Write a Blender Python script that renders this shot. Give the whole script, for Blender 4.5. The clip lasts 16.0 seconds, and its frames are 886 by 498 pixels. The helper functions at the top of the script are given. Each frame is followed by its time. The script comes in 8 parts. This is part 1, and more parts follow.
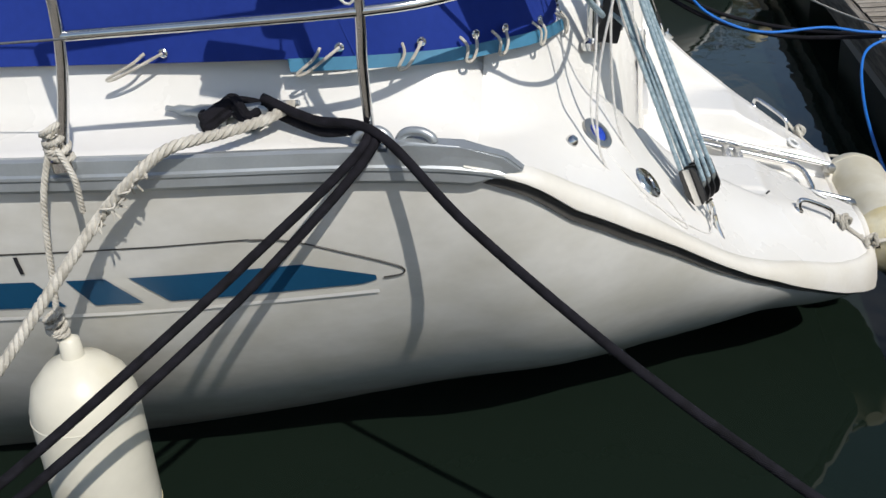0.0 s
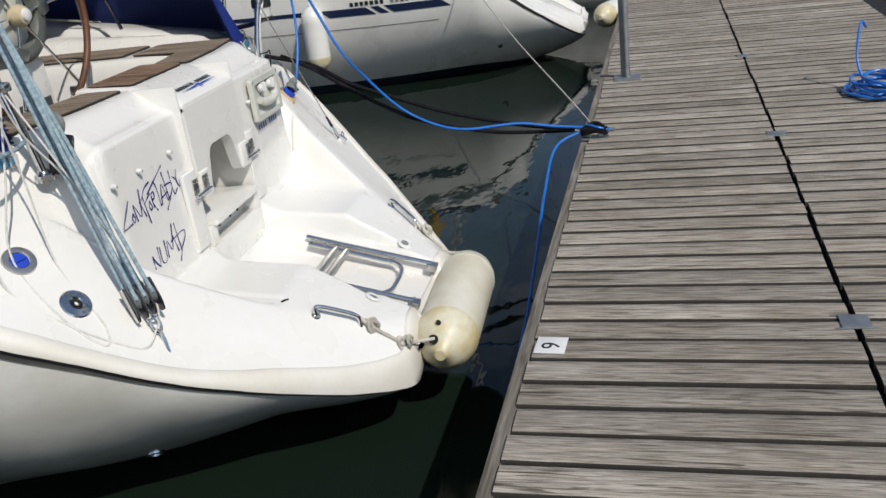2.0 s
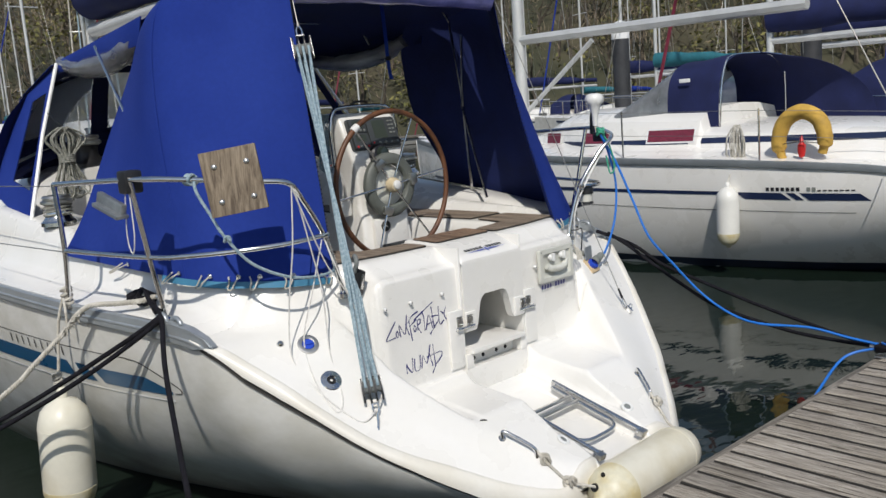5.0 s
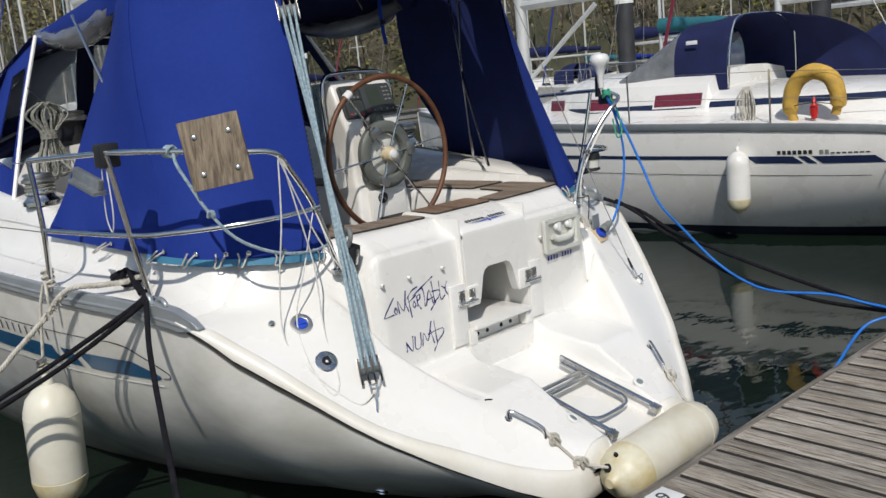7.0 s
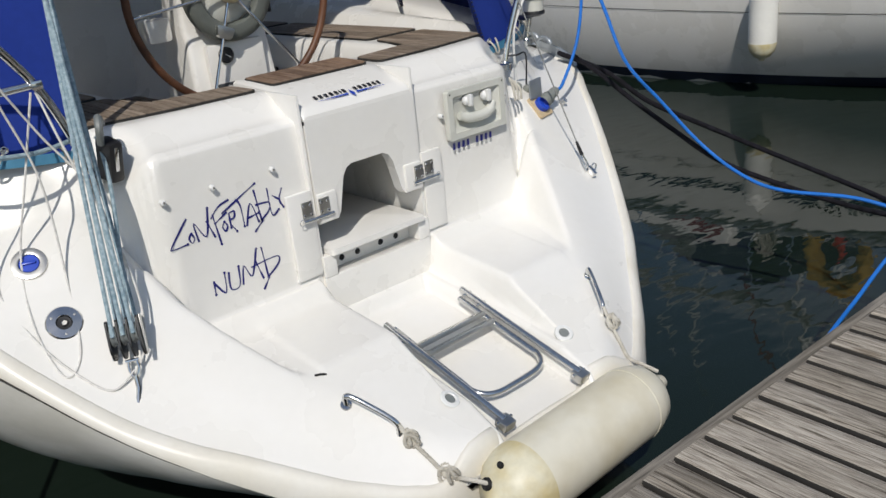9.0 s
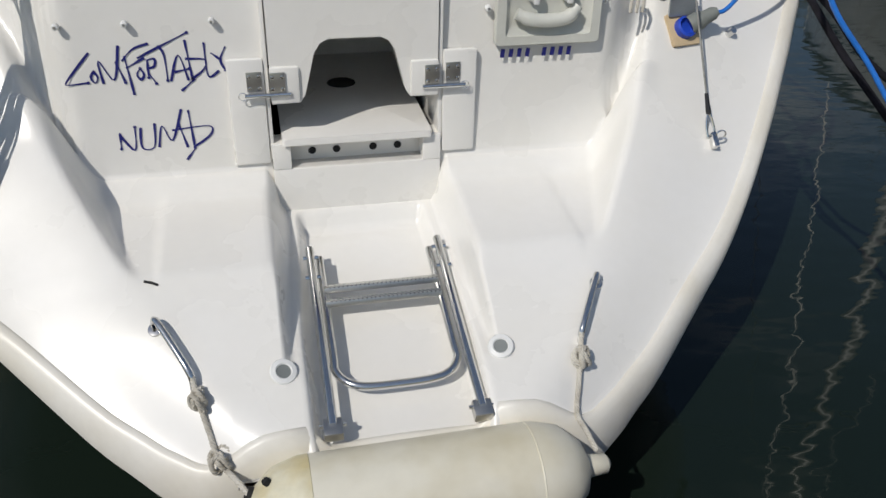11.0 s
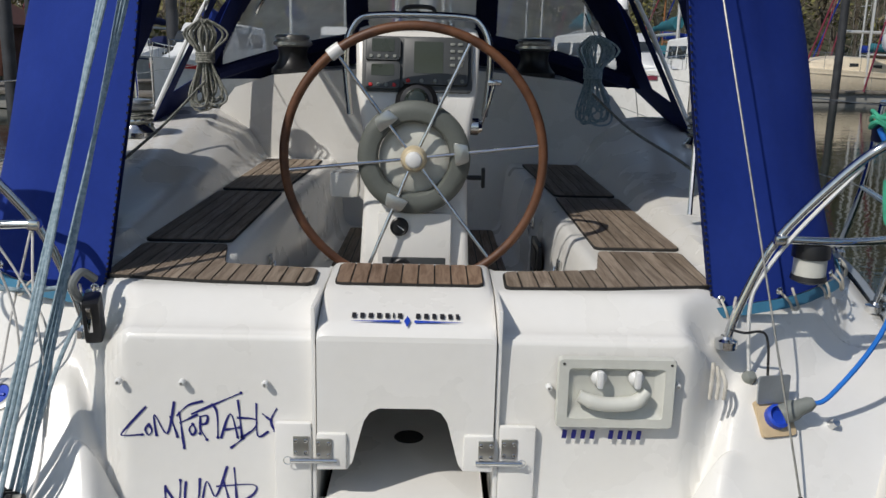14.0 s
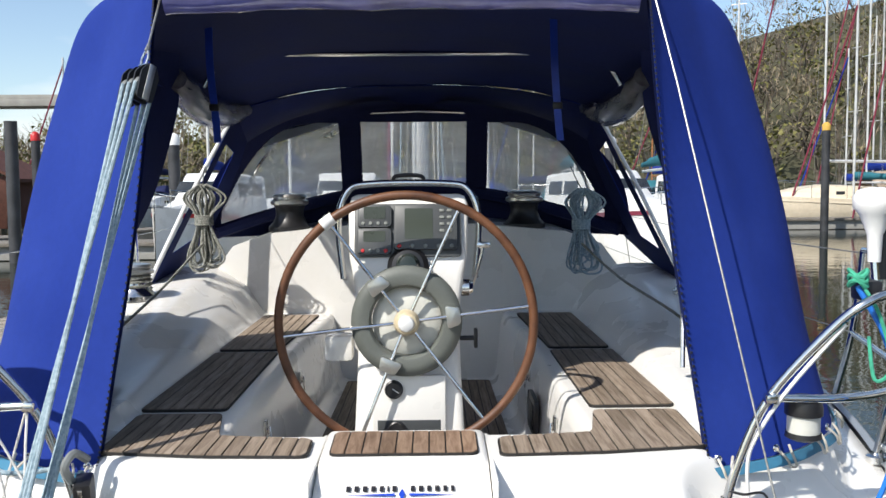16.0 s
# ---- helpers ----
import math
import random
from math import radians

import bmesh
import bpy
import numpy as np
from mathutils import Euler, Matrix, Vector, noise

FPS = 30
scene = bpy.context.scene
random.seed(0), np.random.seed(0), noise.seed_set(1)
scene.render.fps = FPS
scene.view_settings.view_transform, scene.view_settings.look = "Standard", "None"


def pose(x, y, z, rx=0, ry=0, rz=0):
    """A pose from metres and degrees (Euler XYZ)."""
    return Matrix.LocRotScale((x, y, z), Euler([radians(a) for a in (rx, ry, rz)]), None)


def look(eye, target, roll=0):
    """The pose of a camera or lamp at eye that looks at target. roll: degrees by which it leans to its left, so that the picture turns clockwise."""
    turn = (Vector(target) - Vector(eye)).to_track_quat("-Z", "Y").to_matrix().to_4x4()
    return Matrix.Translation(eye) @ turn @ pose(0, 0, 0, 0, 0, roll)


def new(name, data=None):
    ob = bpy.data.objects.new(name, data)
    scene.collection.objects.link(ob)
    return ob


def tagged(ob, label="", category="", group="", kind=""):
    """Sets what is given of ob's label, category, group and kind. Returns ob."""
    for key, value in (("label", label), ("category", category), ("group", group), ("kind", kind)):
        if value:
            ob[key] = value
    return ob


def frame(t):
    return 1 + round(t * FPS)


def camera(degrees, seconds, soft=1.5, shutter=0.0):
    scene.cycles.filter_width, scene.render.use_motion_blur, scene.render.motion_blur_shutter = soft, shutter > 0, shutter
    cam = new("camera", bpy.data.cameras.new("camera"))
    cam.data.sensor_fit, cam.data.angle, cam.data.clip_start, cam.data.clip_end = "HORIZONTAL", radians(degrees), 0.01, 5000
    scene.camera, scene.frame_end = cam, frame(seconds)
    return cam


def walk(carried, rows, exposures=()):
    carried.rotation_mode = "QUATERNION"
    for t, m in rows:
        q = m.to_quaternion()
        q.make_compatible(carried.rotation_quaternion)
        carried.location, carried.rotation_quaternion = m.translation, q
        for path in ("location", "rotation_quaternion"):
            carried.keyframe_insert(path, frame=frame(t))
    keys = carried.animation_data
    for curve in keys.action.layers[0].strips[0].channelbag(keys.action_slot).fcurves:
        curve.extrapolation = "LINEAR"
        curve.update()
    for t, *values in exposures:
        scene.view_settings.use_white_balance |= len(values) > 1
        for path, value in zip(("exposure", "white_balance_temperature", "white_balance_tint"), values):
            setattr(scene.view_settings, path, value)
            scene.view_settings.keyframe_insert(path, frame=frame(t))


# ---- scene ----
cam = camera(54.4, 16.0)
METRES, TILT, LEAN, TURN = 8.0, -26.6, 5.6, -79.5
START = (-3.614, 0.045, 1.457)
ROWS = [
    (0.0, 0.0, 0.0, 0.0, 0.0, 0.0, -0.0),
    (0.5, 0.0461, -0.017, 0.0007, -1.71, 1.21, 1.75),
    (1.0, 0.1037, -0.0225, 0.0019, -1.44, 2.26, 3.04),
    (1.5, 0.1645, -0.016, 0.0159, -0.94, 2.81, 2.97),
    (2.0, 0.2294, -0.0257, 0.0186, 1.03, 4.16, 1.14),
    (2.5, 0.2793, -0.021, 0.0256, 4.6, 4.66, -1.46),
    (3.0, 0.3199, -0.0225, 0.0316, 13.17, 3.78, -7.92),
    (3.5, 0.3538, -0.0401, 0.0315, 21.11, 3.64, -13.06),
    (4.0, 0.3712, -0.0654, 0.0254, 24.08, 4.99, -13.56),
    (4.5, 0.389, -0.0822, 0.0275, 27.89, 7.42, -13.82),
    (5.0, 0.4105, -0.0942, 0.0297, 31.61, 10.07, -15.07),
    (7.5, 0.3845, -0.0416, 0.0416, 31.6, 7.19, -13.5),
    (8.0, 0.3711, -0.0001, 0.0567, 29.34, 4.14, -12.74),
    (8.5, 0.3664, 0.0604, 0.0807, 30.39, 0.91, -13.7),
    (9.0, 0.3617, 0.1228, 0.1056, 34.16, -3.34, -14.52),
    (9.5, 0.375, 0.1785, 0.1257, 41.18, -8.96, -19.16),
    (10.0, 0.3843, 0.2287, 0.148, 48.72, -16.11, -24.1),
    (12.5, 0.3684, 0.3403, 0.2079, 78.06, -31.72, -27.91),
    (13.0, 0.3666, 0.3364, 0.2131, 78.23, -25.36, -28.48),
    (13.5, 0.367, 0.3347, 0.2184, 77.98, -19.53, -28.71),
    (14.0, 0.3663, 0.3309, 0.2294, 77.63, -13.01, -28.45),
    (14.5, 0.3678, 0.3273, 0.2382, 77.72, -7.87, -27.35),
    (15.0, 0.3692, 0.3247, 0.244, 77.86, -4.25, -26.82),
    (15.5, 0.3691, 0.324, 0.2482, 77.73, -1.55, -26.7),
    (16.0, 0.3692, 0.3273, 0.2421, 77.33, -3.87, -26.72),
]
walk(cam, [(t, pose(*START, TILT, LEAN, TURN) @ pose(METRES * x, METRES * y, METRES * z, 90 + pitch, roll, yaw)) for t, x, y, z, yaw, pitch, roll in ROWS],
     exposures=[(0.0, 0.10), (0.8, 0.05), (2.0, -0.02), (5.0, 0.0), (9.0, -0.10), (12.3, -0.38), (13.5, -0.38), (14.2, 0.03), (14.6, 0.42), (15.2, 0.78), (15.6, 0.86), (16.0, 0.84)])

# ---- light ----
SUN_DIR = Vector((-0.50, -0.50, 0.72)).normalized()
world = bpy.data.worlds.new("sky")
scene.world = world
world.use_nodes = True
wn = world.node_tree.nodes
wl = world.node_tree.links
sky = wn.new("ShaderNodeTexSky")
sky.sky_type = "NISHITA"
sky.sun_disc = False
sky.sun_elevation = math.asin(SUN_DIR.z)
sky.sun_rotation = math.atan2(SUN_DIR.x, SUN_DIR.y)
sky.air_density, sky.dust_density, sky.ozone_density = 1.0, 0.6, 1.2
# thin broken cloud over the blue
geo_w = wn.new("ShaderNodeTexCoord")
cl_map = wn.new("ShaderNodeMapping")
cl_map.inputs["Scale"].default_value = (1.6, 1.6, 5.0)
cl = wn.new("ShaderNodeTexNoise")
cl.inputs["Scale"].default_value = 1.7
cl.inputs["Detail"].default_value = 7
cl.inputs["Roughness"].default_value = 0.55
cl_r = wn.new("ShaderNodeValToRGB")
cl_r.color_ramp.elements[0].position, cl_r.color_ramp.elements[1].position = 0.50, 0.78
cl_mix = wn.new("ShaderNodeMixRGB")
cl_mix.inputs[2].default_value = (6.5, 6.7, 7.0, 1)
wl.new(geo_w.outputs["Generated"], cl_map.inputs[0])
wl.new(cl_map.outputs[0], cl.inputs["Vector"])
wl.new(cl.outputs["Fac"], cl_r.inputs[0])
wl.new(cl_r.outputs[0], cl_mix.inputs[0])
wl.new(sky.outputs[0], cl_mix.inputs[1])
wl.new(cl_mix.outputs[0], wn["Background"].inputs[0])
wn["Background"].inputs[1].default_value = 0.095
sun = new("sun", bpy.data.lights.new("sun", "SUN"))
sun.data.energy, sun.data.angle, sun.data.color = 3.3, radians(0.6), (1.0, 0.955, 0.89)
sun.matrix_world = look(SUN_DIR * 50, (0, 0, 0))


# ---- materials ----
def material(name, color, rough=0.5, metal=0.0, var=0.12, scale=6.0, fine=60.0, bump=0.0, bump_scale=40.0, tint=None, stretch=(1, 1, 1), spec=0.5, coat=0.0, per_object=0.0, tone=(0.35, 0.65)):
    """A surface with broad and fine changes of colour, roughness that varies, and relief."""
    m = bpy.data.materials.new(name)
    m.use_nodes = True
    n, l = m.node_tree.nodes, m.node_tree.links
    b = n["Principled BSDF"]
    co = n.new("ShaderNodeTexCoord")
    mp = n.new("ShaderNodeMapping")
    mp.inputs["Scale"].default_value = stretch
    l.new(co.outputs["Object"], mp.inputs[0])
    big = n.new("ShaderNodeTexNoise")
    big.inputs["Scale"].default_value, big.inputs["Detail"].default_value = scale, 5
    small = n.new("ShaderNodeTexNoise")
    small.inputs["Scale"].default_value, small.inputs["Detail"].default_value = fine, 3
    l.new(mp.outputs[0], big.inputs["Vector"])
    l.new(mp.outputs[0], small.inputs["Vector"])
    ramp = n.new("ShaderNodeValToRGB")
    ramp.color_ramp.elements[0].position, ramp.color_ramp.elements[1].position = tone
    dark = tint or tuple(c * (1 - 2 * var) for c in color)
    ramp.color_ramp.elements[0].color = (*dark, 1)
    ramp.color_ramp.elements[1].color = (*color, 1)
    l.new(big.outputs["Fac"], ramp.inputs[0])
    mix = n.new("ShaderNodeMixRGB")
    mix.blend_type = "MULTIPLY"
    mix.inputs[0].default_value = min(1.0, var * 3)
    r2 = n.new("ShaderNodeValToRGB")
    r2.color_ramp.elements[0].position, r2.color_ramp.elements[1].position = 0.3, 0.7
    r2.color_ramp.elements[0].color = (0.72, 0.72, 0.72, 1)
    l.new(small.outputs["Fac"], r2.inputs[0])
    l.new(ramp.outputs[0], mix.inputs[1])
    l.new(r2.outputs[0], mix.inputs[2])
    out = mix.outputs[0]
    if per_object:
        oi = n.new("ShaderNodeObjectInfo")
        hsv = n.new("ShaderNodeHueSaturation")
        mr = n.new("ShaderNodeMapRange")
        mr.inputs["To Min"].default_value, mr.inputs["To Max"].default_value = 1 - per_object, 1 + per_object
        l.new(oi.outputs["Random"], mr.inputs[0])
        l.new(mr.outputs[0], hsv.inputs["Value"])
        l.new(out, hsv.inputs["Color"])
        out = hsv.outputs[0]
    l.new(out, b.inputs["Base Color"])
    b.inputs["Metallic"].default_value = metal
    b.inputs["Specular IOR Level"].default_value = spec
    b.inputs["Coat Weight"].default_value = coat
    rr = n.new("ShaderNodeMapRange")
    rr.inputs["To Min"].default_value, rr.inputs["To Max"].default_value = max(0.02, rough * 0.75), min(1, rough * 1.25)
    l.new(big.outputs["Fac"], rr.inputs[0])
    l.new(rr.outputs[0], b.inputs["Roughness"])
    if bump:
        bn = n.new("ShaderNodeTexNoise")
        bn.inputs["Scale"].default_value, bn.inputs["Detail"].default_value = bump_scale, 4
        l.new(mp.outputs[0], bn.inputs["Vector"])
        bp = n.new("ShaderNodeBump")
        bp.inputs["Strength"].default_value = min(1, bump)
        bp.inputs["Distance"].default_value = 0.003
        l.new(bn.outputs["Fac"], bp.inputs["Height"])
        l.new(bp.outputs[0], b.inputs["Normal"])
    return m


def weave(m, scale, strength, distance=0.001, rot=0.6):
    """Adds a woven relief to a material: two crossed sets of threads."""
    n, l = m.node_tree.nodes, m.node_tree.links
    co = n.new("ShaderNodeTexCoord")
    add = n.new("ShaderNodeMath")
    add.operation = "MULTIPLY"
    for k, sgn in enumerate((1, -1)):
        mp = n.new("ShaderNodeMapping")
        mp.inputs["Rotation"].default_value = (rot * sgn, 0.5 * rot, rot * sgn)
        w = n.new("ShaderNodeTexWave")
        w.inputs["Scale"].default_value = scale
        w.inputs["Distortion"].default_value = 0.4
        l.new(co.outputs["Object"], mp.inputs[0])
        l.new(mp.outputs[0], w.inputs["Vector"])
        l.new(w.outputs["Fac"], add.inputs[k])
    bp = n.new("ShaderNodeBump")
    bp.inputs["Strength"].default_value = strength
    bp.inputs["Distance"].default_value = distance
    l.new(add.outputs[0], bp.inputs["Height"])
    b = n["Principled BSDF"]
    if b.inputs["Normal"].is_linked:
        l.new(b.inputs["Normal"].links[0].from_socket, bp.inputs["Normal"])
    l.new(bp.outputs[0], b.inputs["Normal"])
    return m


def wood(name, color, dark, grain=26.0, axis=(1, 1, 1), rough=0.7, per_object=0.18, bump=0.5, knots=False, distance=0.002, cracks=None):
    """Weathered wood with grain along the axis whose scale is smallest."""
    m = bpy.data.materials.new(name)
    m.use_nodes = True
    n, l = m.node_tree.nodes, m.node_tree.links
    b = n["Principled BSDF"]
    co = n.new("ShaderNodeTexCoord")
    mp = n.new("ShaderNodeMapping")
    mp.inputs["Scale"].default_value = axis
    oi = n.new("ShaderNodeObjectInfo")
    sh = n.new("ShaderNodeVectorMath")
    sh.operation = "ADD"
    sc = n.new("ShaderNodeVectorMath")
    sc.operation = "SCALE"
    sc.inputs[0].default_value = (7.1, 13.3, 5.7)
    l.new(oi.outputs["Random"], sc.inputs["Scale"])
    l.new(co.outputs["Object"], sh.inputs[0])
    l.new(sc.outputs[0], sh.inputs[1])
    l.new(sh.outputs[0], mp.inputs[0])
    g = n.new("ShaderNodeTexNoise")
    g.inputs["Scale"].default_value, g.inputs["Detail"].default_value, g.inputs["Roughness"].default_value = grain, 6, 0.65
    g.inputs["Distortion"].default_value = 0.6
    l.new(mp.outputs[0], g.inputs["Vector"])
    ramp = n.new("ShaderNodeValToRGB")
    ramp.color_ramp.elements[0].position, ramp.color_ramp.elements[1].position = 0.36, 0.62
    ramp.color_ramp.elements[0].color, ramp.color_ramp.elements[1].color = (*dark, 1), (*color, 1)
    l.new(g.outputs["Fac"], ramp.inputs[0])
    st = n.new("ShaderNodeTexNoise")
    st.inputs["Scale"].default_value, st.inputs["Detail"].default_value = 2.3, 4
    l.new(sh.outputs[0], st.inputs["Vector"])
    r2 = n.new("ShaderNodeValToRGB")
    r2.color_ramp.elements[0].position, r2.color_ramp.elements[1].position = 0.35, 0.65
    r2.color_ramp.elements[0].color = (0.70, 0.68, 0.64, 1)
    l.new(st.outputs["Fac"], r2.inputs[0])
    mix = n.new("ShaderNodeMixRGB")
    mix.blend_type = "MULTIPLY"
    mix.inputs[0].default_value = 0.8
    l.new(ramp.outputs[0], mix.inputs[1])
    l.new(r2.outputs[0], mix.inputs[2])
    out = mix.outputs[0]
    if knots:
        km = n.new("ShaderNodeMapping")
        km.inputs["Scale"].default_value = knots
        l.new(sh.outputs[0], km.inputs[0])
        kv = n.new("ShaderNodeTexVoronoi")
        kv.inputs["Scale"].default_value = 1.0
        l.new(km.outputs[0], kv.inputs["Vector"])
        kr = n.new("ShaderNodeValToRGB")
        kr.color_ramp.elements[0].position, kr.color_ramp.elements[1].position = 0.07, 0.16
        kr.color_ramp.elements[0].color = (0.45, 0.40, 0.34, 1)
        l.new(kv.outputs["Distance"], kr.inputs[0])
        mk = n.new("ShaderNodeMixRGB")
        mk.blend_type = "MULTIPLY"
        mk.inputs[0].default_value = 0.8
        l.new(out, mk.inputs[1])
        l.new(kr.outputs[0], mk.inputs[2])
        out = mk.outputs[0]
    if cracks:
        # drying checks along the grain and pale raised fibres
        for scl, lo, hi, tone in ((cracks, 0.60, 0.66, (0.20, 0.18, 0.15)), (tuple(c * 0.55 for c in cracks), 0.62, 0.72, (1.45, 1.42, 1.36))):
            cm = n.new("ShaderNodeMapping")
            cm.inputs["Scale"].default_value = scl
            cn = n.new("ShaderNodeTexNoise")
            cn.inputs["Scale"].default_value, cn.inputs["Detail"].default_value, cn.inputs["Distortion"].default_value = 1.0, 4, 0.8
            crp = n.new("ShaderNodeValToRGB")
            crp.color_ramp.elements[0].position, crp.color_ramp.elements[1].position = lo, hi
            crp.color_ramp.elements[0].color, crp.color_ramp.elements[1].color = (1, 1, 1, 1), (*tone, 1)
            mc = n.new("ShaderNodeMixRGB")
            mc.blend_type = "MULTIPLY"
            mc.inputs[0].default_value = 0.85
            l.new(sh.outputs[0], cm.inputs[0])
            l.new(cm.outputs[0], cn.inputs["Vector"])
            l.new(cn.outputs["Fac"], crp.inputs[0])
            l.new(out, mc.inputs[1])
            l.new(crp.outputs[0], mc.inputs[2])
            out = mc.outputs[0]
    hsv = n.new("ShaderNodeHueSaturation")
    mr = n.new("ShaderNodeMapRange")
    mr.inputs["To Min"].default_value, mr.inputs["To Max"].default_value = 1 - per_object, 1 + per_object
    l.new(oi.outputs["Random"], mr.inputs[0])
    l.new(mr.outputs[0], hsv.inputs["Value"])
    l.new(out, hsv.inputs["Color"])
    l.new(hsv.outputs[0], b.inputs["Base Color"])
    b.inputs["Roughness"].default_value = rough
    b.inputs["Specular IOR Level"].default_value = 0.3
    bp = n.new("ShaderNodeBump")
    bp.inputs["Strength"].default_value, bp.inputs["Distance"].default_value = bump, distance
    l.new(g.outputs["Fac"], bp.inputs["Height"])
    l.new(bp.outputs[0], b.inputs["Normal"])
    return m


GEL = material("gelcoat", (0.80, 0.785, 0.75), 0.28, var=0.02, scale=2.5, fine=30, tint=(0.77, 0.75, 0.70), bump=0.04, bump_scale=8, coat=0.25)
FENDEREND = material("yellowed_vinyl", (0.70, 0.66, 0.50), 0.42, var=0.12, scale=11, fine=40, tint=(0.60, 0.51, 0.28))
VINYLBLUE = material("vinyl_over_canvas", (0.15, 0.155, 0.46), 0.13, var=0.2, scale=7, fine=30, bump=0.35, bump_scale=7, spec=0.7, coat=0.8)
LIP = material("gelcoat_edge", (0.76, 0.735, 0.67), 0.36, var=0.04, scale=5, fine=50, tint=(0.70, 0.665, 0.58))
HULLW = material("hull_gelcoat", (0.65, 0.64, 0.60), 0.24, var=0.06, scale=3.4, fine=22, tint=(0.54, 0.525, 0.47), coat=0.25, stretch=(1, 1, 1.7))
NONSKID = material("nonskid", (0.70, 0.69, 0.66), 0.6, var=0.04, scale=4, fine=90, bump=0.5, bump_scale=260)
RUB = material("rubber_strip", (0.07, 0.066, 0.06), 0.6, var=0.2, scale=9)
ALU = material("grey_aluminium", (0.42, 0.45, 0.47), 0.38, metal=0.55, var=0.06, scale=8, fine=120, bump=0.05)
STEEL = material("stainless", (0.72, 0.72, 0.71), 0.14, metal=1.0, var=0.04, scale=10, fine=80)
BRUSHED = material("brushed_steel", (0.62, 0.61, 0.58), 0.33, metal=1.0, var=0.08, scale=10, fine=150)
BLUE = weave(material("blue_canvas", (0.017, 0.040, 0.240), 0.85, var=0.10, scale=2.2, fine=40, tint=(0.009, 0.028, 0.205), bump=0.35, bump_scale=7, spec=0.15), 230, 0.25, 0.0006)
NAVY = material("navy_canvas", (0.018, 0.024, 0.085), 0.8, var=0.15, scale=3, fine=50, bump=0.3, bump_scale=9, spec=0.2)
STRIPE = material("stripe_blue", (0.012, 0.075, 0.16), 0.3, var=0.06, scale=5)
NSTRIPE = material("stripe_navy", (0.015, 0.025, 0.07), 0.3, var=0.06, scale=5)
LTBLUE = material("pale_blue_trim", (0.055, 0.22, 0.36), 0.6, var=0.1, scale=6)
BLACK = material("black_plastic", (0.018, 0.018, 0.02), 0.4, var=0.15, scale=12, fine=90)
# darkened copy of the blue canvas: the shade inside the tent as colour
INSHADE = material("canvas_inner_shade", (0.018, 0.029, 0.125), 0.85, var=0.15, scale=3, fine=50, bump=0.2, bump_scale=9, spec=0.2)
# near black for small black things, and for painted shade in holes and gaps
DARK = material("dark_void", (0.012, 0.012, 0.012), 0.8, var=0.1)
GREYPL = material("grey_plastic", (0.20, 0.215, 0.21), 0.5, var=0.06, scale=8, fine=100, bump=0.1, bump_scale=120)
GREYFOAM = material("grey_vinyl", (0.23, 0.245, 0.225), 0.55, var=0.08, scale=7, fine=80, bump=0.1)
PODGREY = material("instrument_grey", (0.055, 0.06, 0.062), 0.45, var=0.06, scale=8, fine=100)
RINGGREY = material("drive_ring_grey", (0.125, 0.135, 0.12), 0.55, var=0.08, scale=7, fine=80, bump=0.1)
OFFWHITE = material("offwhite_plastic", (0.62, 0.62, 0.56), 0.45, var=0.05, scale=8)
WHITEP = material("white_plastic", (0.78, 0.78, 0.76), 0.35, var=0.04, scale=6)
FENDER = material("fender_vinyl", (0.72, 0.69, 0.58), 0.38, var=0.06, scale=3.2, fine=22, tint=(0.58, 0.52, 0.36), tone=(0.28, 0.55), bump=0.08, bump_scale=14)
FENDERW = material("white_fender_vinyl", (0.78, 0.77, 0.72), 0.38, var=0.04, scale=4)
BROPE = weave(material("black_rope", (0.017, 0.016, 0.022), 0.9, var=0.3, scale=30, fine=200, spec=0.2), 95, 0.9, 0.002)
WROPE = material("white_rope", (0.62, 0.59, 0.52), 0.85, var=0.14, scale=24, fine=180, tint=(0.42, 0.39, 0.33), bump=0.6, bump_scale=180)
THINROPE = material("thin_white_cord", (0.74, 0.72, 0.68), 0.8, var=0.1, scale=60, fine=200)
GROPE = weave(material("greyblue_rope", (0.44, 0.55, 0.60), 0.85, var=0.18, scale=70, fine=260, tint=(0.23, 0.33, 0.39)), 120, 0.8, 0.0015)
SROPE = weave(material("speckled_rope", (0.42, 0.41, 0.36), 0.85, var=0.3, scale=70, fine=260, tint=(0.16, 0.17, 0.14)), 120, 0.8, 0.0015)
BLUEROPE = material("blue_cable", (0.015, 0.17, 0.62), 0.4, var=0.08, scale=12)
TEAL = material("green_rope", (0.06, 0.42, 0.26), 0.8, var=0.15, scale=60, fine=220)
WIRE = material("wire", (0.42, 0.41, 0.38), 0.4, metal=0.8, var=0.15, scale=90)
RED = material("red_plastic", (0.55, 0.02, 0.02), 0.35, var=0.08)
YELLOW = material("yellow_cover", (0.62, 0.38, 0.07), 0.75, var=0.12, scale=9, bump=0.3)
BLUEPL = material("blue_plastic", (0.02, 0.07, 0.52), 0.35, var=0.08, scale=20)
INK = material("blue_ink", (0.012, 0.014, 0.16), 0.5, var=0.05)
BLACKINK = material("black_lettering", (0.02, 0.02, 0.025), 0.5, var=0.05)
BEIGE = material("socket_beige", (0.60, 0.46, 0.28), 0.5, var=0.08)
MAHOG = material("wheel_wood", (0.16, 0.065, 0.028), 0.5, var=0.22, scale=14, fine=90, tint=(0.085, 0.034, 0.016), bump=0.3)
CREAM = material("cream_plastic", (0.66, 0.55, 0.36), 0.4, var=0.06)
SCREEN = material("instrument_glass", (0.03, 0.04, 0.035), 0.12, var=0.08)
LCD = material("lcd_green", (0.045, 0.055, 0.040), 0.3, var=0.05)
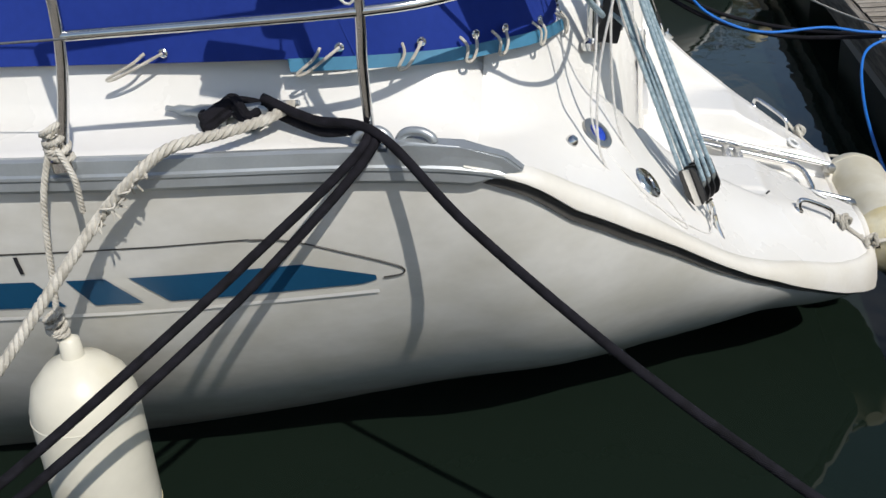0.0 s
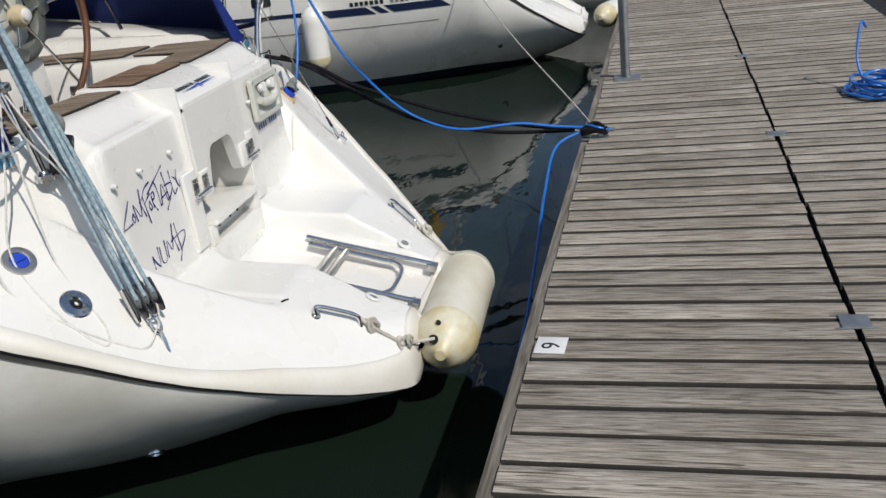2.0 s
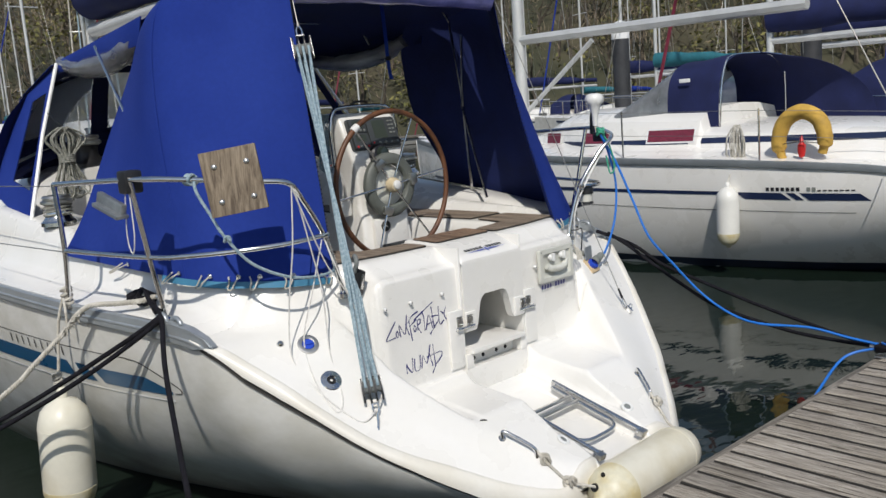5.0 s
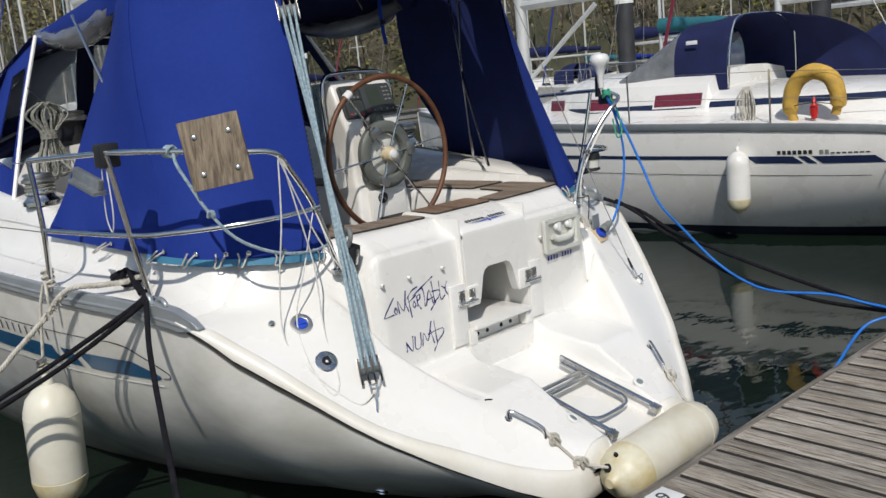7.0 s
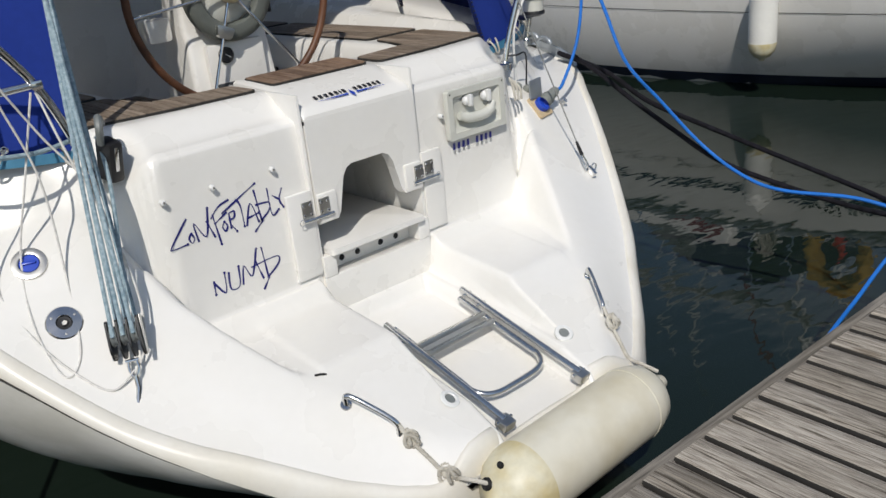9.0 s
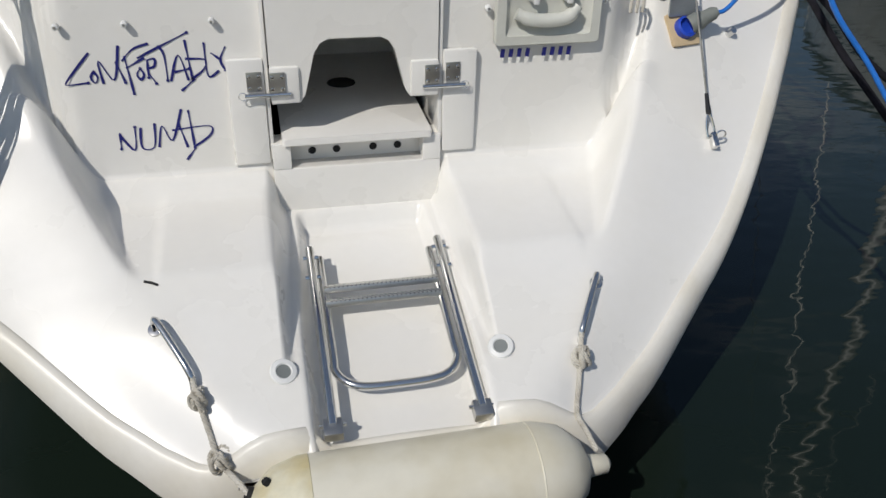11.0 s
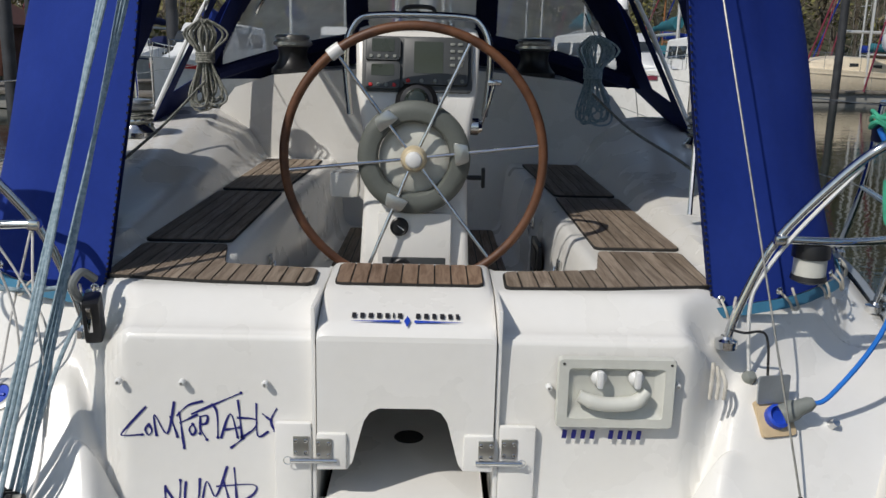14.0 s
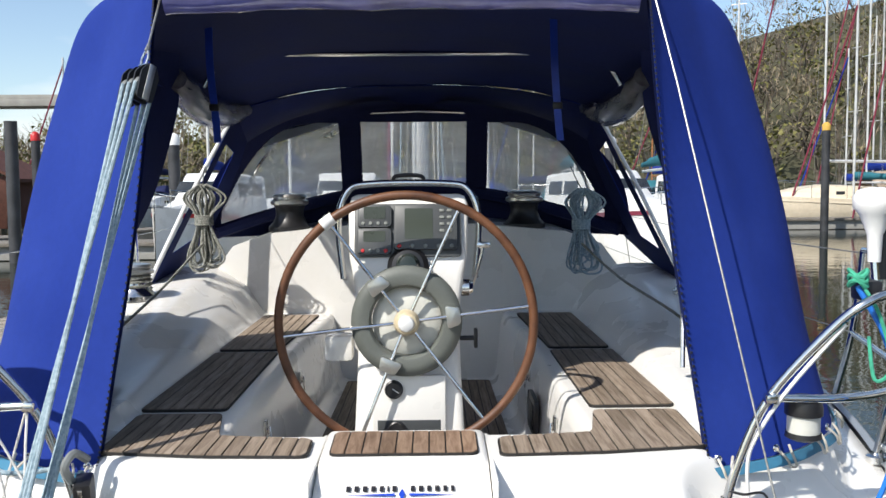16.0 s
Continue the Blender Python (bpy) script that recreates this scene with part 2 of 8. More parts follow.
TEAK = wood("teak", (0.35, 0.285, 0.225), (0.18, 0.135, 0.100), grain=30, axis=(2.2, 0.16, 2), rough=0.65, per_object=0.16, bump=0.25)
TEAKX = wood("teak_aft", (0.34, 0.235, 0.165), (0.18, 0.110, 0.072), grain=26, axis=(2.2, 0.3, 2), rough=0.6, per_object=0.25, bump=0.25)
CAULK = material("teak_caulking", (0.02, 0.018, 0.016), 0.7, var=0.2)
PLANK = wood("dock_plank", (0.50, 0.455, 0.39), (0.175, 0.148, 0.12), grain=18, axis=(8.5, 0.42, 8), rough=0.85, per_object=0.20, bump=1.0, knots=(8.0, 2.6, 1), distance=0.005, cracks=(62.0, 3.2, 20.0))
# plank sides: shade of the narrow gaps, with their dirt, as one dark colour
GAPSHADE = material("shaded_grimy_plank_side", (0.030, 0.027, 0.022), 0.95, var=0.25, scale=9)
EDGEWOOD = wood("dock_edge_timber", (0.27, 0.245, 0.21), (0.10, 0.09, 0.078), grain=16, axis=(0.2, 3.4, 3), rough=0.85, per_object=0.05, bump=0.9, distance=0.004)
OLDWOOD = wood("old_board", (0.33, 0.27, 0.20), (0.13, 0.10, 0.075), grain=26, axis=(3, 3, 0.25), rough=0.85, per_object=0.1, bump=0.9)
PILEWOOD = material("pile_steel", (0.055, 0.057, 0.062), 0.6, var=0.25, scale=2, fine=20)
GALV = material("galvanised", (0.42, 0.44, 0.45), 0.45, metal=0.8, var=0.12, scale=14, fine=60)
GLASSW = material("tinted_window", (0.03, 0.035, 0.04), 0.08, var=0.1)
CURTAIN = material("red_curtain", (0.20, 0.02, 0.05), 0.7, var=0.2, scale=30)
ANTIFOUL = material("antifouling", (0.02, 0.03, 0.06), 0.6, var=0.2, scale=4)
MAST = material("mast_alloy", (0.66, 0.66, 0.64), 0.4, metal=0.35, var=0.05, scale=4)
MASTW = wood("wooden_spar", (0.33, 0.15, 0.06), (0.2, 0.09, 0.04), axis=(3, 3, 0.1))
BUFF = material("cream_hull", (0.74, 0.64, 0.48), 0.35, var=0.04)
TAN = material("tan_canvas", (0.36, 0.29, 0.22), 0.8, var=0.1)
HUT = wood("hut_boards", (0.13, 0.05, 0.033), (0.07, 0.028, 0.02), axis=(0.3, 3, 3))
CONC = material("concrete", (0.36, 0.35, 0.32), 0.8, var=0.12, scale=0.3, fine=4)
BARK = material("bark", (0.14, 0.115, 0.085), 0.9, var=0.3, scale=3, fine=30)
HILL = material("hill_floor", (0.085, 0.075, 0.042), 0.95, var=0.3, scale=0.12, fine=0.9, tint=(0.036, 0.040, 0.018))


def leaf_material(name, a, b2):
    m = material(name, a, 0.8, var=0.2, scale=0.4, fine=5)
    n, l = m.node_tree.nodes, m.node_tree.links
    g = n.new("ShaderNodeNewGeometry")
    r = n.new("ShaderNodeValToRGB")
    r.color_ramp.elements[0].color, r.color_ramp.elements[1].color = (*a, 1), (*b2, 1)
    l.new(g.outputs["Random Per Island"], r.inputs[0])
    l.new(r.outputs[0], n["Principled BSDF"].inputs["Base Color"])
    return m


LEAF = leaf_material("spring_leaves", (0.075, 0.085, 0.022), (0.20, 0.18, 0.055))
TWIG = leaf_material("bare_twigs", (0.17, 0.13, 0.085), (0.30, 0.24, 0.16))


def clear_vinyl():
    m = bpy.data.materials.new("clear_vinyl")
    m.use_nodes = True
    n, l = m.node_tree.nodes, m.node_tree.links
    n.remove(n["Principled BSDF"])
    t = n.new("ShaderNodeBsdfTransparent")
    t.inputs[0].default_value = (0.86, 0.87, 0.86, 1)
    g = n.new("ShaderNodeBsdfGlossy")
    g.inputs["Roughness"].default_value = 0.08
    d = n.new("ShaderNodeBsdfDiffuse")
    d.inputs[0].default_value = (0.74, 0.75, 0.75, 1)
    tl = n.new("ShaderNodeBsdfTranslucent")
    tl.inputs[0].default_value = (0.74, 0.75, 0.75, 1)
    haze = n.new("ShaderNodeMixShader")
    haze.inputs[0].default_value = 0.65
    l.new(d.outputs[0], haze.inputs[1])
    l.new(tl.outputs[0], haze.inputs[2])
    fr = n.new("ShaderNodeFresnel")
    m1 = n.new("ShaderNodeMixShader")
    m2 = n.new("ShaderNodeMixShader")
    ns = n.new("ShaderNodeTexNoise")
    ns.inputs["Scale"].default_value, ns.inputs["Detail"].default_value = 3.5, 5
    rg = n.new("ShaderNodeMapRange")
    rg.inputs["From Min"].default_value, rg.inputs["From Max"].default_value = 0.3, 0.7
    rg.inputs["To Min"].default_value, rg.inputs["To Max"].default_value = 0.26, 0.58
    l.new(ns.outputs["Fac"], rg.inputs[0])
    l.new(rg.outputs[0], m1.inputs[0])
    l.new(t.outputs[0], m1.inputs[1])
    l.new(haze.outputs[0], m1.inputs[2])
    l.new(fr.outputs[0], m2.inputs[0])
    l.new(m1.outputs[0], m2.inputs[1])
    l.new(g.outputs[0], m2.inputs[2])
    bp = n.new("ShaderNodeBump")
    bp.inputs["Strength"].default_value, bp.inputs["Distance"].default_value = 0.5, 0.01
    l.new(ns.outputs["Fac"], bp.inputs["Height"])
    l.new(bp.outputs[0], g.inputs["Normal"])
    l.new(m2.outputs[0], n["Material Output"].inputs[0])
    return m


VINYL = clear_vinyl()


def water_material():
    m = bpy.data.materials.new("harbour_water")
    m.use_nodes = True
    n, l = m.node_tree.nodes, m.node_tree.links
    b = n["Principled BSDF"]
    b.inputs["Base Color"].default_value = (0.0085, 0.0150, 0.0105, 1)
    b.inputs["Roughness"].default_value = 0.03
    b.inputs["IOR"].default_value = 1.33
    co = n.new("ShaderNodeTexCoord")
    mp = n.new("ShaderNodeMapping")
    mp.inputs["Scale"].default_value = (0.75, 1.5, 1)
    mp.inputs["Rotation"].default_value = (0, 0, 0.5)
    l.new(co.outputs["Object"], mp.inputs[0])
    a = n.new("ShaderNodeTexNoise")
    a.inputs["Scale"].default_value, a.inputs["Detail"].default_value = 1.1, 3
    c = n.new("ShaderNodeTexNoise")
    c.inputs["Scale"].default_value, c.inputs["Detail"].default_value = 5.0, 2
    l.new(mp.outputs[0], a.inputs["Vector"])
    l.new(mp.outputs[0], c.inputs["Vector"])
    b1 = n.new("ShaderNodeBump")
    b1.inputs["Strength"].default_value, b1.inputs["Distance"].default_value = 1.0, 0.009
    b2 = n.new("ShaderNodeBump")
    b2.inputs["Strength"].default_value, b2.inputs["Distance"].default_value = 1.0, 0.002
    l.new(a.outputs["Fac"], b1.inputs["Height"])
    l.new(c.outputs["Fac"], b2.inputs["Height"])
    l.new(b1.outputs[0], b2.inputs["Normal"])
    l.new(b2.outputs[0], b.inputs["Normal"])
    return m


WATER = water_material()


# ---- building helpers ----
def mesh_of(name, bm, mat, sharp=38):
    me = bpy.data.meshes.new(name)
    bmesh.ops.recalc_face_normals(bm, faces=bm.faces)
    for f in bm.faces:
        f.smooth = True
    bm.to_mesh(me)
    bm.free()
    me.set_sharp_from_angle(angle=radians(sharp))
    for one in (mat if isinstance(mat, (list, tuple)) else [mat]):
        me.materials.append(one)
    return me


def part(name, bm, mat, parent=None, label="", sharp=38):
    ob = new(name, mesh_of(name, bm, mat, sharp))
    if parent:
        ob.parent = parent
    return tagged(ob, label)


def thing(name, label, category, group="", kind=""):
    ob = new(name)
    ob.empty_display_size = 0.1
    return tagged(ob, label, category, group, kind)


def solo(name, bm, mat, label, category, group="", kind="", sharp=38):
    return tagged(part(name, bm, mat, None, "", sharp), label, category, group, kind)


def B():
    return bmesh.new()


def box(bm, c, s, bev=0.0, rot=None, seg=2):
    """A bevelled box of size s round c, turned by the Euler degrees rot."""
    m = pose(*c, *(rot or (0, 0, 0))) @ Matrix.Diagonal((*s, 1))
    r = bmesh.ops.create_cube(bm, size=1, matrix=m)
    if bev:
        es = {e for v in r["verts"] for e in v.link_edges}
        bmesh.ops.bevel(bm, geom=list(es), offset=bev, segments=seg, affect="EDGES", profile=0.6)
    return bm


def smooth_path(pts, n=8):
    """Catmull-Rom through the points."""
    p = [Vector(q) for q in pts]
    if len(p) < 3 or n < 2:
        return p
    out = []
    for i in range(len(p) - 1):
        a, b, c, d = p[max(i - 1, 0)], p[i], p[i + 1], p[min(i + 2, len(p) - 1)]
        for k in range(n):
            t = k / n
            out.append(0.5 * ((2 * b) + (c - a) * t + (2 * a - 5 * b + 4 * c - d) * t * t + (3 * b - a - 3 * c + d) * t ** 3))
    out.append(p[-1])
    return out


def frames_along(path):
    """Point, tangent, side and up along a path, without twist."""
    out = []
    up = None
    for i, p in enumerate(path):
        t = (path[min(i + 1, len(path) - 1)] - path[max(i - 1, 0)]).normalized()
        if up is None:
            ref = Vector((0, 0, 1)) if abs(t.z) < 0.9 else Vector((1, 0, 0))
            up = (ref - t * ref.dot(t)).normalized()
        else:
            up = (up - t * up.dot(t)).normalized()
        out.append((p, t, t.cross(up), up))
    return out


def tube(bm, pts, r, seg=8, n=1, closed=False, caps=True):
    """A round bar along the points (n > 1: rounded between them); r may be a list."""
    path = smooth_path(pts, n)
    if closed:
        path = path[:-1]
    fr = frames_along(path)
    rings = []
    for i, (p, t, sd, up) in enumerate(fr):
        rr = r if not isinstance(r, (list, tuple)) else r[min(len(r) - 1, int(round(i * (len(r) - 1) / max(1, len(fr) - 1))))]
        rings.append([bm.verts.new(p + (sd * math.cos(2 * math.pi * k / seg) + up * math.sin(2 * math.pi * k / seg)) * rr) for k in range(seg)])
    m = len(rings)
    for i in range(m if closed else m - 1):
        a, b = rings[i], rings[(i + 1) % m]
        for k in range(seg):
            bm.faces.new((a[k], a[(k + 1) % seg], b[(k + 1) % seg], b[k]))
    if caps and not closed:
        bm.faces.new(rings[0][::-1])
        bm.faces.new(rings[-1])
    return bm


def laid_rope(bm, pts, r, pitch, n=10, strands=3, seg=6):
    """A laid rope: strands twisted round the path."""
    path = smooth_path(pts, n)
    length = [0.0]
    for a, b in zip(path, path[1:]):
        length.append(length[-1] + (b - a).length)
    steps = max(8, int(length[-1] / pitch * 8))
    fine, j = [], 0
    for k in range(steps + 1):
        d = length[-1] * k / steps
        while j < len(path) - 2 and length[j + 1] < d:
            j += 1
        f = (d - length[j]) / max(1e-6, length[j + 1] - length[j])
        fine.append(path[j].lerp(path[j + 1], f))
    fr = frames_along(fine)
    for s in range(strands):
        line = []
        for k, (p, t, sd, up) in enumerate(fr):
            a = 2 * math.pi * (s / strands + length[-1] * k / steps / pitch)
            line.append(p + (sd * math.cos(a) + up * math.sin(a)) * r * 0.5)
        tube(bm, line, r * 0.56, seg)
    return bm


def lathe(bm, profile, m=None, seg=24):
    """Turns (radius, height) pairs round the z axis, then places by m."""
    m = m or Matrix()
    rings = []
    for r, z in profile:
        if r < 1e-5:
            rings.append([bm.verts.new(m @ Vector((0, 0, z)))])
        else:
            rings.append([bm.verts.new(m @ Vector((r * math.cos(2 * math.pi * k / seg), r * math.sin(2 * math.pi * k / seg), z))) for k in range(seg)])
    for a, b in zip(rings, rings[1:]):
        for k in range(seg):
            k2 = (k + 1) % seg
            if len(a) == 1 and len(b) > 1:
                bm.faces.new((a[0], b[k], b[k2]))
            elif len(b) == 1 and len(a) > 1:
                bm.faces.new((a[k], a[k2], b[0]))
            elif len(a) > 1:
                bm.faces.new((a[k], a[k2], b[k2], b[k]))
    return bm


def sheet(bm, rows, skip=None):
    """Quads over rows of points; skip(i, j) leaves one out."""
    vs = [[bm.verts.new(p) for p in row] for row in rows]
    for i in range(len(vs) - 1):
        for j in range(len(vs[0]) - 1):
            if not (skip and skip(i, j)):
                bm.faces.new((vs[i][j], vs[i][j + 1], vs[i + 1][j + 1], vs[i + 1][j]))
    return vs


def thick(bm, d):
    """Gives an open sheet thickness d against its normals."""
    bmesh.ops.recalc_face_normals(bm, faces=bm.faces)
    bmesh.ops.solidify(bm, geom=list(bm.faces), thickness=d)
    return bm


def slab(bm, outline, z0, z1, m=None, bev=0.0):
    """A flat plate with the outline (x, y) from z0 to z1, placed by m."""
    m = m or Matrix()
    lo = [bm.verts.new(m @ Vector((x, y, z0))) for x, y in outline]
    hi = [bm.verts.new(m @ Vector((x, y, z1))) for x, y in outline]
    k = len(lo)
    top = bm.faces.new(hi)
    bm.faces.new(lo[::-1])
    for i in range(k):
        bm.faces.new((lo[i], lo[(i + 1) % k], hi[(i + 1) % k], hi[i]))
    if bev:
        bmesh.ops.bevel(bm, geom=list(top.edges), offset=bev, segments=2, affect="EDGES", profile=0.6)
    return bm


def rounded(pts, r, n=5):
    """A closed outline with its corners rounded by r."""
    out = []
    k = len(pts)
    for i in range(k):
        p0, p, p1 = Vector(pts[i - 1]), Vector(pts[i]), Vector(pts[(i + 1) % k])
        d = min(r, (p0 - p).length * 0.45, (p1 - p).length * 0.45)
        a, b = p + (p0 - p).normalized() * d, p + (p1 - p).normalized() * d
        for j in range(n + 1):
            t = j / n
            out.append(tuple((1 - t) ** 2 * a + 2 * t * (1 - t) * p + t * t * b))
    return out


def writing(name, text, size, m, mat, parent=None, label="", align="LEFT", shear=0.0, depth=0.0008):
    """Text as a thin mesh, placed by m (text runs along x, up along y)."""
    cu = bpy.data.curves.new(name, "FONT")
    cu.body, cu.size, cu.align_x, cu.shear, cu.extrude, cu.resolution_u = text, size, align, shear, depth, 3
    tmp = bpy.data.objects.new(name, cu)
    scene.collection.objects.link(tmp)
    me = bpy.data.meshes.new_from_object(tmp.evaluated_get(bpy.context.evaluated_depsgraph_get()))
    bpy.data.objects.remove(tmp)
    bpy.data.curves.remove(cu)
    me.materials.clear()
    me.materials.append(mat)
    me.transform(m)
    ob = new(name, me)
    if parent:
        ob.parent = parent
    return tagged(ob, label)


def sstep(a, b, x):
    t = min(1.0, max(0.0, (x - a) / (b - a)))
    return t * t * (3 - 2 * t)


def table(pairs, x):
    return float(np.interp(x, [a for a, b in pairs], [b for a, b in pairs]))


def axis_pose(p, q):
    """A pose at p whose z axis points to q."""
    p, q = Vector(p), Vector(q)
    return Matrix.Translation(p) @ (q - p).to_track_quat("Z", "Y").to_matrix().to_4x4()

# ---- the moored yacht: hull and stern moulding ----
WATER_Z = -0.60
# half breadth, y and height of the deck edge, and half breadth and y of the waterline, from the stern to the bow
EDGE = [(0.0, -0.872, -0.172, 0.0, -0.25), (0.30, -0.880, -0.172, 0.04, -0.245), (0.477, -0.89, -0.166, 0.08, -0.235), (0.583, -0.838, -0.148, 0.11, -0.22),
        (0.67, -0.775, -0.12, 0.14, -0.20), (0.766, -0.703, -0.08, 0.17, -0.175), (0.956, -0.536, 0.03, 0.23, -0.12), (1.074, -0.432, 0.095, 0.29, -0.06),
        (1.211, -0.282, 0.195, 0.37, 0.02), (1.352, -0.105, 0.35, 0.45, 0.11), (1.443, 0.022, 0.464, 0.49, 0.20), (1.545, 0.171, 0.580, 0.54, 0.30),
        (1.635, 0.333, 0.682, 0.60, 0.42), (1.70, 0.66, 0.735, 0.74, 0.76), (1.845, 1.39, 0.785, 1.02, 1.45), (1.93, 2.5, 0.83, 1.3, 2.5),
        (1.95, 4.0, 0.87, 1.5, 4.0), (1.8, 6.0, 0.94, 1.36, 6.0), (1.25, 8.0, 1.03, 0.92, 7.8), (0.5, 9.5, 1.12, 0.28, 9.1), (0.02, 10.3, 1.16, 0.01, 9.7)]


def skirt(q):
    """Depth of the moulded edge from the deck down to the joint with the hull."""
    return table([(0, 0.15), (2, 0.15), (3, 0.136), (4, 0.126), (5, 0.114), (6, 0.098), (7, 0.078), (8, 0.068), (9, 0.08), (10, 0.102), (11, 0.106), (12, 0.076), (13, 0.03), (14, 0.02)], q)


def edge_at(q):
    """The five EDGE values at the running number q, rounded between entries."""
    i = min(int(q), len(EDGE) - 2)
    t = q - i
    a, b, c, d = (np.array(EDGE[k]) for k in (max(i - 1, 0), i, i + 1, min(i + 2, len(EDGE) - 1)))
    if i == 0:
        a = b * np.array([-1, 1, 1, -1, 1]) + (c - b) * np.array([-1, 0, 0, -1, 0])
    return 0.5 * ((2 * b) + (c - a) * t + (2 * a - 5 * b + 4 * c - d) * t * t + (3 * b - a - 3 * c + d) * t ** 3)


def hull_point(q, s, side=-1, out=0.0):
    """A point of the hull: s 1 at the deck edge, 0 at the waterline, below that under water."""
    x, y, z, wx, wy = edge_at(q)
    x -= 0.024
    if s >= 0:
        f = 1 - (1 - s) ** (1.35 + 1.15 * sstep(5, 13, q))
        p = Vector((wx + (x - wx) * f, wy + (y - wy) * f, WATER_Z + (z - skirt(q) - WATER_Z) * s))
    else:
        p = Vector((wx * (1 + s), wy - 0.4 * s, WATER_Z + 1.2 * s))
    p.x = (p.x + out) * side
    return p


def hull_at(y, z, side=-1, out=0.0):
    """The point of the hull's side at that y and height, forward of the stern."""
    lo, hi = 9.0, 19.0
    for _ in range(40):
        q = (lo + hi) / 2
        e = edge_at(q)
        s = (z - WATER_Z) / (e[2] - skirt(q) - WATER_Z)
        if hull_point(q, s).y < y:
            lo = q
        else:
            hi = q
    return hull_point(q, s, side, out)


def gstern(y):
    """Height of the sloping stern flange."""
    return table([(-1.1, -0.18), (-0.925, -0.122), (-0.706, -0.012), (-0.575, 0.075), (-0.45, 0.142), (-0.24, 0.30), (-0.03, 0.47), (0.05, 0.585), (0.12, 0.675), (0.19, 0.70), (0.34, 0.71), (0.66, 0.745), (1.39, 0.795), (3, 0.86)], y)


def gs(y):
    return sum(gstern(y + d) * w for d, w in ((-0.06, 0.25), (0, 0.5), (0.06, 0.25)))


yacht = thing("sailing_yacht", "white sailing yacht moored stern-to with blue cockpit tent", "sailboat")

bm = B()
QS = [k * 0.2 for k in range(0, 101)]
SS = [1, 0.97, 0.93, 0.88, 0.82, 0.75, 0.67, 0.58, 0.49, 0.40, 0.31, 0.23, 0.16, 0.10, 0.05, 0.02, 0, -0.15, -0.3]
rows = [[hull_point(q, s, -1) for s in SS] for q in reversed(QS)] + [[hull_point(q, s, 1) for s in SS] for q in QS[1:]]
sheet(bm, rows)
part("hull", bm, HULLW, yacht, "off-white gelcoat hull", 60)

# stern moulding: flange, scoop, side platforms, ladder well and transom wall in one skin
rim_y = [edge_at(k * 0.1)[1] for k in range(0, 150)]
rim_x = [edge_at(k * 0.1)[0] for k in range(0, 150)]


def rim(y):
    return float(np.interp(y, rim_y, rim_x)) - 0.022


edge_y = [edge_at(k * 0.1)[1] for k in range(20, 150)]
edge_h = [edge_at(k * 0.1)[2] for k in range(20, 150)]


def rim_height(y):
    return float(np.interp(y, edge_y, edge_h))


def recess_edge(y):
    return table([(-0.58, 0.42), (-0.545, 0.545), (-0.5, 0.61), (-0.4, 0.695), (-0.2, 0.825), (-0.1, 0.885), (0, 0.945), (0.15, 1.02), (0.3, 1.05)], y)


def well_floor(y):
    return 0.025 - 0.25 * max(0.0, -0.13 - y)


def stern_height(x, y):
    a = abs(x)
    to_rim = sstep(0.62, 1.02, a / max(rim(y), 0.3))
    z = gs(y) * (1 - to_rim) + (rim_height(y) - 0.016) * to_rim
    # scoop with level side platforms
    floor = 0.135 + 0.10 * min(0.55, max(0.0, y + 0.58))
    if z > floor:
        depth = z - floor
        w = 0.03 + 0.50 * min(depth, 0.42)
        z = floor + depth * (1 - sstep(0, 1, (recess_edge(y) - a) / w))
    # slightly raised non-slip pad
    pad = sstep(0.0, 0.012, min(a - 0.285, 0.60 - a * (1 + 0.0), y + 0.47, -0.06 - y))
    z += 0.006 * pad
    # ledge below the sloping inner sides of the platforms
    ledge = 0.095 + 0.172 * min(0.0, y + 0.03)
    foot = 0.232 + 0.034 * sstep(-0.05, -0.6, y)
    if ledge < z and a < 0.32 and y < 0.02:
        lean = min(1.0, max(0.0, (a - foot) / (0.284 - foot)))
        z = ledge + (z - ledge) * (0.25 * sstep(0, 1, lean) + 0.75 * lean)
    # ladder well
    half = 0.208 + 0.028 * sstep(-0.1, -0.6, y)
    inside = sstep(0.0, 0.030, half - a) * sstep(0.0, 0.045, -0.036 - y)
    wf = well_floor(y)
    if wf < z:
        z = z + (wf - z) * inside
    # transom wall and its folded top
    if y > -0.06:
        bend = sstep(0.78, 1.06, a)
        yy = y - 0.20 * bend
        top = 0.835 + 0.010 * sstep(0.015, 0.035, yy) + 0.085 * sstep(0.03, 0.19, yy)
        up = sstep(-0.016 - 0.03 * bend, 0.014 + 0.06 * bend, yy)
        b0 = 0.78 + 0.42 * sstep(0.10, 0.45, y)
        b1 = 1.12 + 0.36 * sstep(0.08, 0.42, y)
        side = 1 - sstep(b0, b1, a)
        base = max(z, 0.135) if a > 0.27 else z
        z = base + (top - base) * up * side
    # soft foot of the wall
    if -0.14 < y <= -0.0 and a > 0.25:
        side = 1 - sstep(0.80, 1.0, a)
        z += 0.05 * side * sstep(-0.14, -0.015, y) ** 2 * (1 - sstep(-0.016, 0.014, y))
    return z


